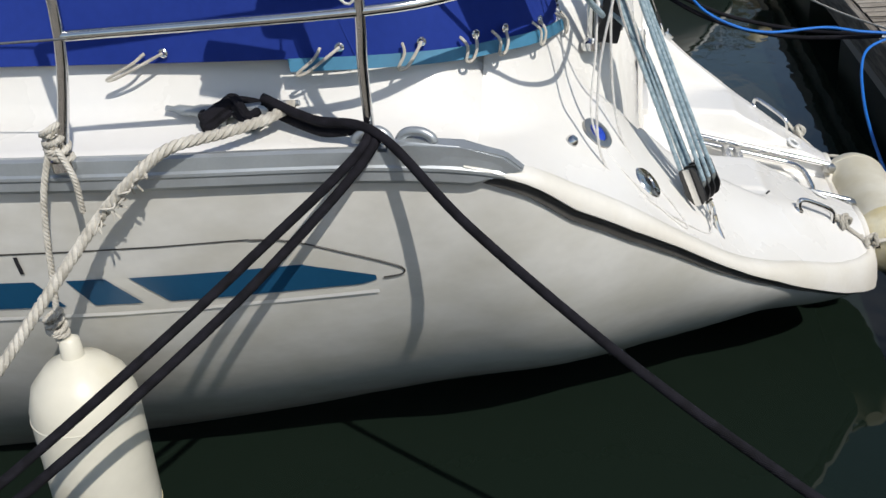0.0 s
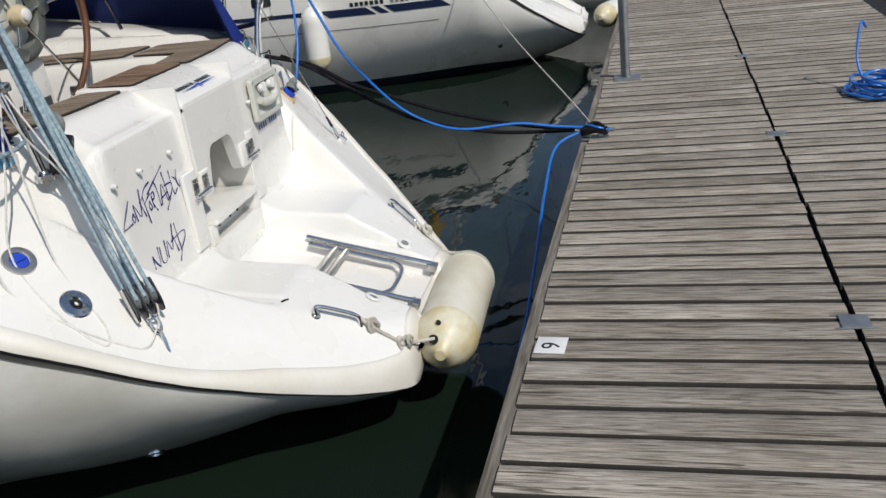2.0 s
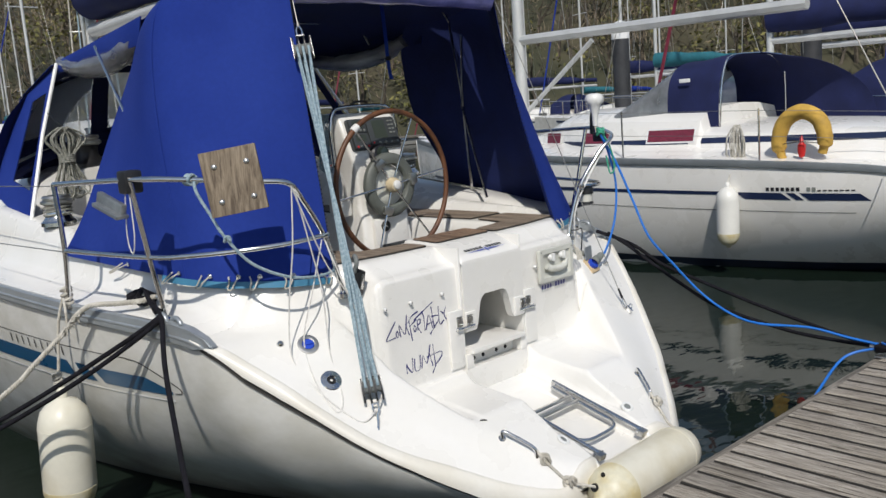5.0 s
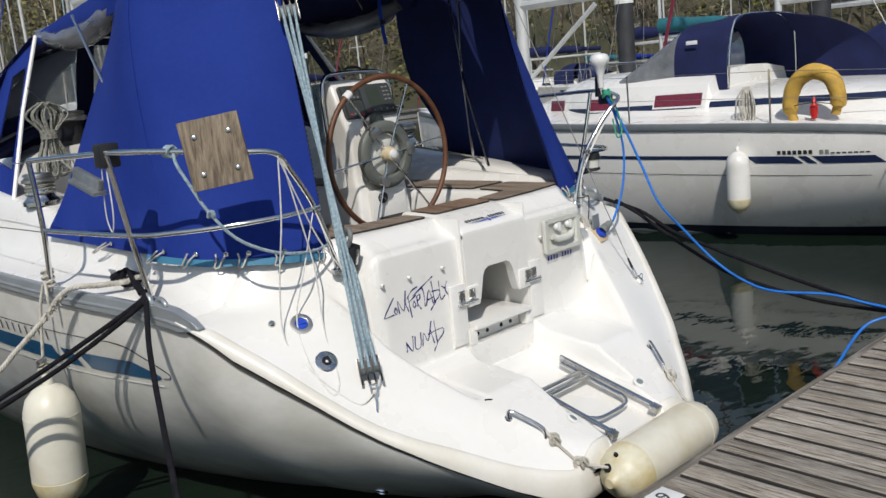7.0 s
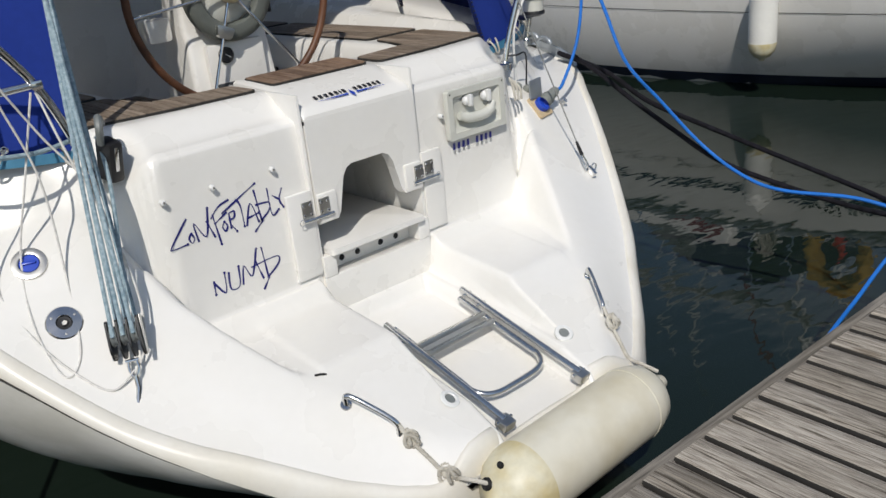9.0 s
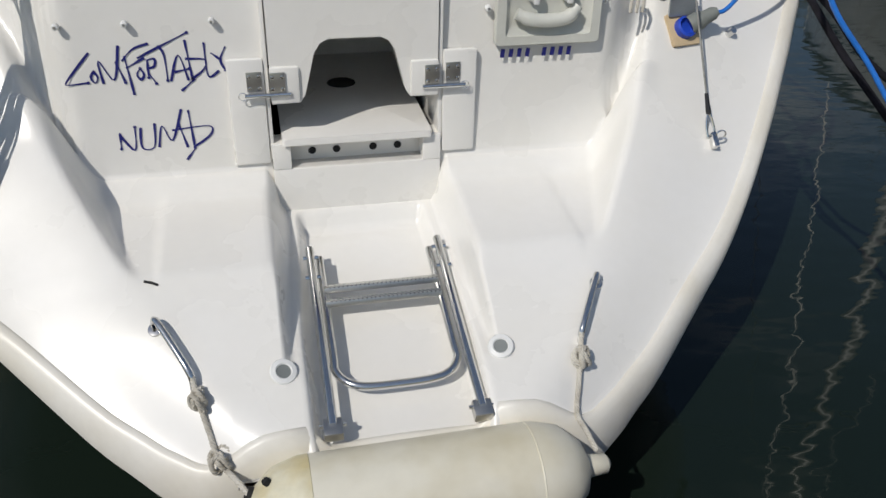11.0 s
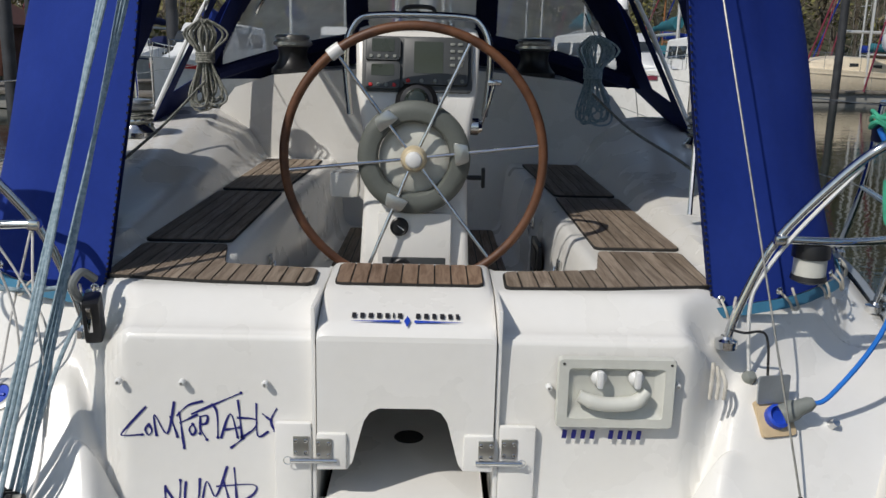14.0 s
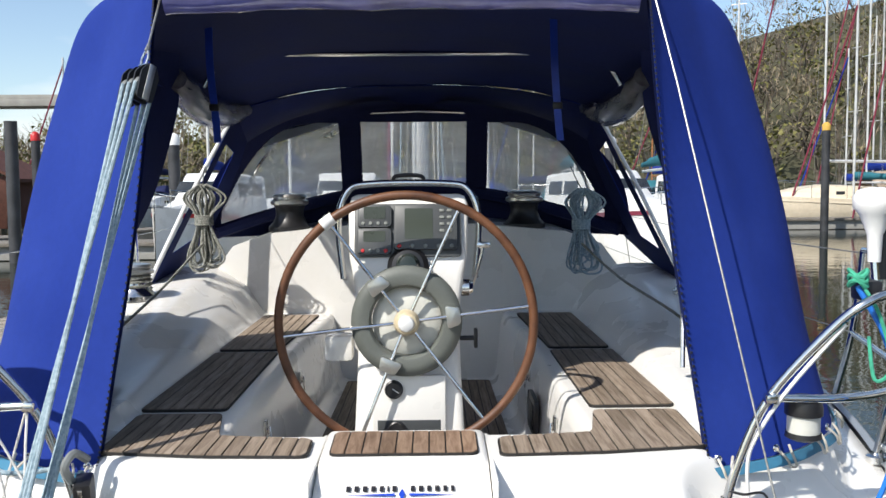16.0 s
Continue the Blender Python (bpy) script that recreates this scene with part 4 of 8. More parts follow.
for deg in (127, 65, 7.4, 186, 248, 308):
    a = radians(deg)
    bm = B()
    tube(bm, [WHEEL @ Vector((0.03 * math.cos(a), 0.03 * math.sin(a), -0.02)), WHEEL @ Vector((R_W * math.cos(a), R_W * math.sin(a), 0))], 0.0065, 8)
    part("spoke", bm, STEEL, wheel)
bm = B()
lathe(bm, [(0.046, -0.03), (0.047, 0.0), (0.038, 0.022), (0.03, 0.026)], WHEEL, 24)
hub = part("hub", bm, CREAM, wheel, "cream hub cap")
bm = B()
lathe(bm, [(0.031, 0.024), (0.026, 0.036), (0.015, 0.042), (0, 0.042)], WHEEL, 20)
part("hub_button", bm, WHITEP, wheel)
bm = B()
tube(bm, [WHEEL @ Vector((R_W * math.cos(a), R_W * math.sin(a), 0.0)) for a in (radians(124), radians(127), radians(130))], 0.024, 10)
part("king_spoke_knot", bm, WHITEP, wheel, "white cord binding on the rim")
# wheel pilot drive ring
pilot = thing("wheel_pilot", "grey ring of a steering wheel pilot drive", "autopilot")
bm = B()
ringp = [(0.128, -0.055), (0.128, -0.03), (0.137, -0.018), (0.165, -0.012), (0.19, -0.018), (0.202, -0.032), (0.203, -0.06), (0.19, -0.068), (0.14, -0.068), (0.128, -0.055)]
lathe(bm, ringp, WHEEL, 48)
part("drive_ring", bm, RINGGREY, pilot)
bm = B()
lathe(bm, [(0.127, -0.065), (0.10, -0.05), (0.06, -0.045), (0, -0.045)], WHEEL, 32)
part("centre_disc", bm, OFFWHITE, pilot, "white centre disc")
for deg in (127, 7.4, 248):
    bm = B()
    m = WHEEL @ pose(0, 0, 0, 0, 0, deg - 90) @ Matrix.Translation((0, 0.165, -0.006))
    slab(bm, rounded([(-0.042, -0.02), (0.042, -0.02), (0.03, 0.03), (-0.03, 0.03)], 0.012), -0.01, 0.012, m, 0.003)
    part("spoke_clamp", bm, BRUSHED, pilot, "grey metal spoke clamp")


# ---- winches ----
def winch(x, y, z, s=1.0, roped=False):
    w = thing("winch", "black and steel self-tailing winch" + (" with grey rope turns" if roped else ""), "winch")
    bm = B()
    lathe(bm, [(0.095 * s, 0), (0.095 * s, 0.02 * s), (0.075 * s, 0.04 * s), (0.062 * s, 0.07 * s), (0.062 * s, 0.095 * s), (0.07 * s, 0.115 * s)], Matrix.Translation((x, y, z)), 24)
    part("drum", bm, BLACK if not roped else STEEL, w)
    bm = B()
    lathe(bm, [(0.07 * s, 0.115 * s), (0.085 * s, 0.122 * s), (0.085 * s, 0.135 * s), (0.07 * s, 0.145 * s), (0.078 * s, 0.155 * s), (0.07 * s, 0.165 * s), (0.02 * s, 0.17 * s), (0, 0.165 * s)], Matrix.Translation((x, y, z)), 24)
    part("self_tailer", bm, BRUSHED, w)
    if roped:
        bm = B()
        for k in range(3):
            tube(bm, [(x + 0.072 * s * math.cos(a), y + 0.072 * s * math.sin(a), z + 0.05 * s + 0.02 * s * (k + a / 6.28)) for a in np.linspace(0, 6.28, 25)], 0.007, 6)
        part("rope_turns", bm, SROPE, w)
    return w


winch(-0.84, 3.36, 1.455, 1.45)
winch(0.70, 3.36, 1.465, 1.45)
winch(-1.50, 2.30, coam(2.3) - 0.005, 1.15, True)
winch(1.50, 2.30, coam(2.3) - 0.005, 1.15, True)

# ---- cockpit tent ----
tent = thing("cockpit_tent", "royal blue canvas cockpit tent with its aft curtain open", "canopy")


def cr(pts, t):
    n = len(pts) - 1
    i = min(int(t * n), n - 1)
    f = t * n - i
    a, b, c, d = (Vector(pts[k]) for k in (max(i - 1, 0), i, i + 1, min(i + 2, n)))
    return 0.5 * ((2 * b) + (c - a) * f + (2 * a - 5 * b + 4 * c - d) * f * f + (3 * b - a - 3 * c + d) * f ** 3)


PANEL = [  # bottom to top: aft edge, aft face, corner, forward edge
    [(-0.925, 0.235, 0.872), (-1.26, 0.345, 0.905), (-1.50, 0.72, 0.932), (-1.635, 1.95, 0.995)],
    [(-0.895, 0.30, 1.15), (-1.21, 0.46, 1.20), (-1.455, 0.84, 1.25), (-1.51, 1.85, 1.25)],
    [(-0.855, 0.40, 1.55), (-1.14, 0.60, 1.62), (-1.42, 0.97, 1.68), (-1.29, 1.90, 1.66)],
    [(-0.825, 0.49, 2.0), (-1.05, 0.72, 2.10), (-1.345, 1.09, 2.10), (-1.13, 1.82, 2.06)],
    [(-0.81, 0.54, 2.30), (-1.00, 0.79, 2.41), (-1.26, 1.12, 2.345), (-1.09, 1.76, 2.25)],
    [(-0.80, 0.55, 2.415), (-0.94, 0.82, 2.47), (-1.12, 1.14, 2.455), (-1.06, 1.66, 2.36)],
]
trng = random.Random(11)
for sgn in (-1, 1):
    bm = B()
    rows = []
    for i in range(41):
        v = i / 40
        ctrl = [cr([row[k] for row in PANEL], v) for k in range(4)]
        line = []
        for j in range(33):
            u = j / 32
            p = cr(ctrl, u)
            wr = 0.006 * math.sin(9 * u + 4 * v) * math.sin(3.1 * v) + 0.012 * noise.noise(Vector((u * 3, v * 3, 5.0 * sgn)))
            p = p + Vector((wr * 0.7, wr, 0)) * math.sin(math.pi * u)
            line.append(Vector((p.x * -sgn, p.y, p.z)))
        rows.append(line)
    sheet(bm, rows)
    thick(bm, 0.003)
    pn = part("side_panel", bm, BLUE, tent, "royal blue canvas panel laced to the coaming", 60)
    # added sheet inside the panel, its colour carries the shade
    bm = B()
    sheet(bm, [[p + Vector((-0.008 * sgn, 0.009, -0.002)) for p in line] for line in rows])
    part("panel_inner_shade", bm, INSHADE, pn, "inner side of the canvas with its shade in the colour", 60)
    # zip along the aft edge
    bm = B()
    for i in range(90):
        p = cr([row[0] for row in PANEL], i / 89)
        box(bm, (p.x * -sgn, p.y - 0.004, p.z), (0.006, 0.006, 0.007), 0)
    part("zip", bm, BLACK, pn)
    # seam
    bm = B()
    tube(bm, [Vector((cr([row[2] for row in PANEL], i / 24).x * -sgn, cr([row[2] for row in PANEL], i / 24).y - 0.002, cr([row[2] for row in PANEL], i / 24).z)) for i in range(25)], 0.003, 5)
    part("seam", bm, BLUE, pn)
# roof
bm = B()
rows = []
for i in range(31):
    v = i / 30
    y = 0.55 + v * 2.5
    if y < 1.25:
        t = (y - 0.55) / 0.70
        ed = Vector((-0.80, 0.55, 2.415)).lerp(Vector((-1.13, 1.30, 2.37)), t)
        top = 2.455 + 0.045 * t
    else:
        t = (y - 1.25) / 1.8
        ed = Vector((-1.13 + 0.05 * t, y, 2.37 - 0.15 * t))
        top = 2.50 - 0.13 * t
    line = []
    for j in range(25):
        u = -1 + 2 * j / 24
        z = ed.z + (top - ed.z) * (1 - abs(u) ** 3.2) - 0.012 * (1 - u * u) * math.sin(math.pi * min(1, max(0, (y - 0.6) / 1.3)))
        line.append(Vector((-ed.x * u, y + 0.03 * noise.noise(Vector((u * 2, y, 1))) * (v > 0), z + 0.008 * noise.noise(Vector((u * 3, y * 2.5, 3))))))
    rows.append(line)
sheet(bm, rows)
thick(bm, 0.003)
roof = part("roof", bm, BLUE, tent, "royal blue canvas roof", 60)
# added sheet under the roof that paints the shade below it
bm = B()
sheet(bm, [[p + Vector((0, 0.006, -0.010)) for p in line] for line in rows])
part("roof_inner_shade", bm, INSHADE, roof, "inner side of the roof with its shade in the colour", 60)
# hoops
for y, w, zt, zb in ((1.26, 1.10, 2.478, 2.32), (2.15, 1.07, 2.425, 2.25), (0.575, 0.79, 2.43, 2.40)):
    bm = B()
    tube(bm, [(-w, y, zb), (-w * 0.93, y, zb + (zt - zb) * 0.55), (-w * 0.75, y, zb + (zt - zb) * 0.9), (-w * 0.3, y, zt - 0.012), (w * 0.3, y, zt - 0.012), (w * 0.75, y, zb + (zt - zb) * 0.9), (w * 0.93, y, zb + (zt - zb) * 0.55), (w, y, zb)], 0.011, 8, 6)
    part("hoop", bm, STEEL, tent, "stainless steel canopy hoop")
for sgn in (-1, 1):
    bm = B()
    tube(bm, [(sgn * 1.10, 1.26, 2.32), (sgn * 1.23, 1.30, 1.75), (sgn * 1.33, 1.36, 1.05)], 0.011, 8)
    part("hoop_leg", bm, STEEL, tent)
    bm = B()
    tube(bm, [(sgn * 1.05, 0.95, 1.03), (sgn * 1.12, 1.20, 1.7), (sgn * 0.95, 1.00, 2.2)] if sgn > 0 else [(-1.33, 1.32, 1.5), (-1.19, 2.14, 2.24)], 0.010, 8)
    part("hoop_brace", bm, STEEL, tent)
# clear curtain rolled up along the roof's aft edge
bm = B()
rows = []
for v in range(15):
    a = math.pi * (0.62 - 1.35 * v / 14)
    line = []
    for j in range(61):
        u = -1 + 2 * j / 60
        sag = 0.012 * (1 - u * u)
        r = 0.070 + 0.010 * noise.noise(Vector((u * 3.5, v * 0.25, 7))) + 0.004 * noise.noise(Vector((u * 11, v * 0.5, 2)))
        z = 2.400 + 0.030 * (1 - abs(u) ** 3.2) - 0.030 - sag
        line.append(Vector((0.775 * u, 0.555 - 0.62 * r * math.cos(a - 0.35), z + 1.05 * r * math.sin(a))))
    rows.append(line)
sheet(bm, rows)
thick(bm, 0.003)
part("rolled_edge_curtain", bm, VINYLBLUE, tent, "clear vinyl curtain rolled against the blue roof edge", 60)
for sgn in (-1, 1):
    bm = B()
    tube(bm, [(sgn * 1.09, 1.75, 2.24), (sgn * 1.09, 2.1, 2.15), (sgn * 1.08, 2.6, 2.14), (sgn * 1.05, 3.05, 2.22)], [0.05, 0.07, 0.075, 0.06, 0.045], 10, 6)
    part("rolled_curtain", bm, VINYL, tent, "rolled clear vinyl side curtain", 60)
    bm = B()
    drop = [[Vector((sgn * (1.13 - 0.05 * v), 1.6 + 1.45 * v, 2.36 - 0.13 * v)), Vector((sgn * (1.15 - 0.05 * v), 1.6 + 1.45 * v, 2.27 - 0.09 * v)), Vector((sgn * (1.14 - 0.06 * v), 1.6 + 1.45 * v, 2.20 - 0.05 * v))] for v in [k / 10 for k in range(11)]]
    sheet(bm, drop)
    thick(bm, 0.003)
    val = part("valance", bm, BLUE, tent, "short blue valance below the roof", 60)
    # added sheet behind the valance, shade painted in
    bm = B()
    sheet(bm, [[p + Vector((-0.009 * sgn, 0, 0)) for p in row] for row in drop])
    part("valance_inner_shade", bm, INSHADE, val, "inner side of the valance with its shade in the colour", 60)
for x in (-0.86, 0.62):
    strap = thing("canvas_strap", "bright blue webbing strap with black buckle", "strap", "hanging straps")
    bm = B()
    path = [(x, 1.45, 2.47), (x + 0.005, 1.44, 2.25), (x + 0.02, 1.45, 2.05), (x + 0.03, 1.44, 1.93)]
    fr = frames_along(smooth_path(path, 6))
    sheet(bm, [[p + Vector((-0.016, 0, 0)), p + Vector((0.016, 0, 0))] for p, t, a, b in fr])
    thick(bm, 0.002)
    part("webbing", bm, BLUEPL, strap)
    bm = B()
    box(bm, (x + 0.018, 1.44, 2.08), (0.042, 0.012, 0.03), 0.004)
    part("buckle", bm, BLACK, strap)

# ---- spray hood forward of the cockpit ----
hood = thing("spray_hood", "royal blue spray hood with clear vinyl windows", "spray hood")


def wind_y(z):
    return 3.98 - 0.36 * (z - 1.6)


def hood_half(z):
    """Half width of the windscreen arch at that height."""
    t = min(1.0, max(0.0, (z - 1.42) / 0.90))
    return 1.42 * (1 - t ** 2.6) ** 0.5 + 0.02


def in_window(x, z):
    if -0.37 < x + 0.03 < 0.37:
        return 1.75 < z < 2.19
    a = abs(x + 0.03)
    if 0.52 < a < 1.32:
        zt = 2.20 * (1 - max(0, (a - 0.58) / 0.80) ** 2.6 * 0.34)
        zb = 1.70 - 0.28 * (a - 0.55)
        return zb < z < zt - 0.02
    return False


bm = B()
rows, NZ, NX = [], 170, 400
for i in range(NZ + 1):
    z = 1.40 + 0.915 * i / NZ
    w = hood_half(z)
    rows.append([Vector((w * (-1 + 2 * j / NX), wind_y(z) - 0.5 * (abs(-1 + 2 * j / NX) ** 3) * (1 - 0.5 * i / NZ), z)) for j in range(NX + 1)])


def hole(i, j):
    c = (rows[i][j] + rows[i + 1][j + 1]) / 2
    return in_window(c.x, c.z)


sheet(bm, rows, hole)
# blue canvas given navy here: the shade inside the hood as colour
part("windscreen_canvas", bm, NAVY, hood, "blue canvas window frames with inner shade in the navy", 60)
bm = B()
sheet(bm, [[p + Vector((0, 0.004, 0)) for p in r] for r in rows], lambda i, j: not hole(i, j))
vin = part("clear_window", bm, VINYL, hood, "scratched clear vinyl windows", 60)
vin.visible_shadow = False
bm = B()
top = []
for i in range(9):
    v = i / 8
    line = []
    for j in range(25):
        u = -1 + 2 * j / 24
        zf = 1.425 + 0.895 * (1 - (1.18 * u / 1.43) ** 2) ** 0.385
        p1 = Vector((1.18 * u, wind_y(zf) - 0.2 * abs(u) ** 3, zf))
        za = 2.36 - 0.16 * abs(u) ** 2.5
        p0 = Vector((1.14 * u, 3.02, za))
        line.append(p0.lerp(p1, v) + Vector((0, 0, 0.03 * math.sin(math.pi * v) * (1 - u * u))))
    top.append(line)
sheet(bm, top)
thick(bm, 0.003)
htop = part("hood_roof", bm, BLUE, hood, "royal blue canvas top", 60)
# added sheet under the hood, coloured as if in shade
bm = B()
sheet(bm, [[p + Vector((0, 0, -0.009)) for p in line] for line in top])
part("hood_inner_shade", bm, INSHADE, htop, "inner side of the hood with its shade in the colour", 60)
for sgn in (-1, 1):
    bm = B()
    tube(bm, [(sgn * 1.10, 3.02, 2.21), (sgn * 1.33, 2.84, 1.72), (sgn * 1.58, 2.62, 1.10)], 0.013, 8)
    part("hood_tube", bm, WHITEP, hood, "white sleeve over the hood tube")
    bm = B()
    wing = [[Vector((sgn * (1.11 + 0.46 * v), 3.04 - 0.40 * v, 2.19 - 1.08 * v)).lerp(Vector((sgn * (1.16 + 0.3 * v), 3.66 + 0.1 * v, 2.0 - 0.62 * v)), u) for u in (0, 0.12, 0.5, 1)] for v in (0, 0.15, 0.5, 0.8, 1)]
    gap = lambda i, j: j == 1 and 0 < i < 3
    sheet(bm, wing, gap)
    thick(bm, 0.003)
    hs2 = part("hood_side", bm, BLUE, hood, "royal blue canvas side", 60)
    # added sheet inside the hood side, shade in its colour
    bm = B()
    sheet(bm, [[p + Vector((-0.009 * sgn, -0.004, 0)) for p in row] for row in wing], gap)
    part("side_inner_shade", bm, INSHADE, hs2, "inner side of the hood with its shade in the colour", 60)
    bm = B()
    tube(bm, [(sgn * 1.30, wind_y(1.45) - 0.1, 1.46), (sgn * 1.12, wind_y(1.9) - 0.2, 1.86), (sgn * 0.85, wind_y(2.2) - 0.08, 2.16), (sgn * 0.55, wind_y(2.25) - 0.02, 2.235), (0, wind_y(2.28) - 0.02, 2.26)], 0.012, 8, 6)
    part("hood_bow", bm, STEEL, hood, "steel bow of the spray hood")
bm = B()
tube(bm, [(-1.36, 3.50, 1.44), (-1.0, 3.72, 1.56), (-0.5, 3.88, 1.68), (0, 3.92, 1.71), (0.5, 3.88, 1.68), (1.0, 3.72, 1.56), (1.36, 3.50, 1.44)], 0.045, 8, 6)
part("hood_skirt", bm, NAVY, hood, "padded foot of the hood")


# ---- hanks of rope hung in the cockpit ----
def hank(x, y, z, mat, label, seed):
    rg = random.Random(seed)
    h = thing("rope_hank", label, "rope", "hanging rope hanks")
    for k in range(13):
        bm = B()
        dx, w, d = rg.uniform(-0.06, 0.06), rg.uniform(0.035, 0.085), rg.uniform(-0.03, 0.03)
        lo = -0.43 + rg.uniform(-0.06, 0.06)
        tube(bm, [(x + dx * 0.4, y + d, z + 0.02), (x + dx - w, y + d, z - 0.06), (x + dx * 0.3 - 0.02, y + d, z - 0.19), (x + dx - w * 0.8, y + d, z + lo + 0.05), (x + dx, y + d, z + lo), (x + dx + w * 0.8, y + d, z + lo + 0.05), (x + dx * 0.3 + 0.02, y + d, z - 0.19), (x + dx + w, y + d, z - 0.06), (x + dx * 0.4, y + d, z + 0.02)], 0.0062, 6, 5)
        part("loop", bm, mat, h)
    bm = B()
    for k in range(5):
        tube(bm, [(x + 0.05 * math.cos(a), y + 0.045 * math.sin(a), z - 0.165 - 0.012 * k) for a in np.linspace(0, 6.28, 17)], 0.0065, 6)
    part("binding", bm, mat, h)
    bm = B()
    tube(bm, [(x, y, z + 0.02), (x - 0.02, y + 0.1, z + 0.09), (x - 0.03, y + 0.2, z + 0.15)], 0.003, 5)
    part("hanging_cord", bm, BLACK, h)


hank(-1.235, 2.72, 1.74, SROPE, "grey green speckled rope hank hung from the hood", 1)
hank(0.965, 2.72, 1.70, GROPE, "grey blue rope hank hung from the hood", 2)
bm = B()
tube(bm, [(-1.235, 2.70, 1.42), (-1.28, 2.0, 1.22), (-1.30, 1.2, 1.07), (-1.28, 0.95, 1.03)], 0.007, 6, 5)
solo("sheet_line", bm, SROPE, "grey speckled sheet lying along the coaming", "rope")
bm = B()
tube(bm, [(0.965, 2.70, 1.40), (1.10, 2.3, 1.24), (1.22, 1.7, 1.14), (1.26, 1.2, 1.06)], 0.007, 6, 5)
solo("sheet_line", bm, SROPE, "grey speckled sheet lying along the coaming", "rope")

# ---- deck fittings of the yacht ----
def surf_pose(x, y, lift=0.0):
    """A pose on the stern moulding with z along its normal."""
    d = 0.012
    z = stern_height(x, y)
    n = Vector((stern_height(x - d, y) - stern_height(x + d, y), stern_height(x, y - d) - stern_height(x, y + d), 2 * d)).normalized()
    return Matrix.Translation(Vector((x, y, z)) + n * lift) @ n.to_track_quat("Z", "Y").to_matrix().to_4x4()


def stern_pt(x, y, h=0.004):
    return Vector((x, y, stern_height(x, y) + h))


# toe rails
for sgn in (-1, 1):
    rail = thing("toe_rail", "grey anodised aluminium toe rail along the deck edge", "toe rail", "toe rails")
    bm = B()
    rows = []
    for k in range(0, 68):
        q = 12.0 + k * 0.12
        x, y, z, _, _ = edge_at(q)
        taper = min(1.0, 0.35 + k / 4)
        prof2 = [(-0.03, 0.014), (-0.004, 0.018), (0.006, 0.012), (0.008, -0.020), (0.013, -0.026), (0.013, -0.034), (0.008, -0.040), (0.008, -0.062 * taper), (0.0, -0.072 * taper), (-0.03, -0.072 * taper)]
        rows.append([Vector((sgn * (x + a), y, z + b)) for a, b in prof2])
    vs4 = sheet(bm, rows)
    bm.faces.new(vs4[0])
    part("extrusion", bm, ALU, rail, "", 30)
    # end casting with hooked fairleads
    bm = B()
    m = Matrix()
    pts = [(0.285, -0.01), (0.33, 0.028), (0.43, 0.045), (0.56, 0.052), (0.60, 0.045), (0.60, -0.03), (0.36, -0.05)]
    lo, hi = [], []
    for yy, dz in pts:
        e = deck_edge(max(yy, 0.34))
        xx = e[0] - (0.34 - min(yy, 0.34)) * 0.4
        zz = e[2] - (0.34 - min(yy, 0.34)) * 0.3
        lo.append(bm.verts.new((sgn * (xx - 0.022), yy, zz + dz)))
        hi.append(bm.verts.new((sgn * (xx + 0.016), yy, zz + dz * 0.8)))
    bm.faces.new(lo)
    bm.faces.new(hi[::-1])
    for k in range(len(lo)):
        bm.faces.new((lo[k], lo[(k + 1) % len(lo)], hi[(k + 1) % len(lo)], hi[k]))
    bmesh.ops.bevel(bm, geom=list(bm.edges), offset=0.006, segments=2, affect="EDGES")
    part("end_casting", bm, ALU, rail, "pointed cast end of the rail", 40)
    for y0, ydir in ((0.64, 1), (0.55, -1)):
        e = deck_edge(y0)
        bm = B()
        c = Vector((sgn * (e[0] - 0.008), y0, e[2]))
        tube(bm, [c + Vector((0, d * ydir, h)) for d, h in ((-0.035, 0.005), (-0.035, 0.04), (-0.015, 0.062), (0.02, 0.062), (0.045, 0.048), (0.05, 0.035))], 0.0125, 10, 5)
        part("fairlead_horn", bm, ALU, rail, "cast fairlead horn")

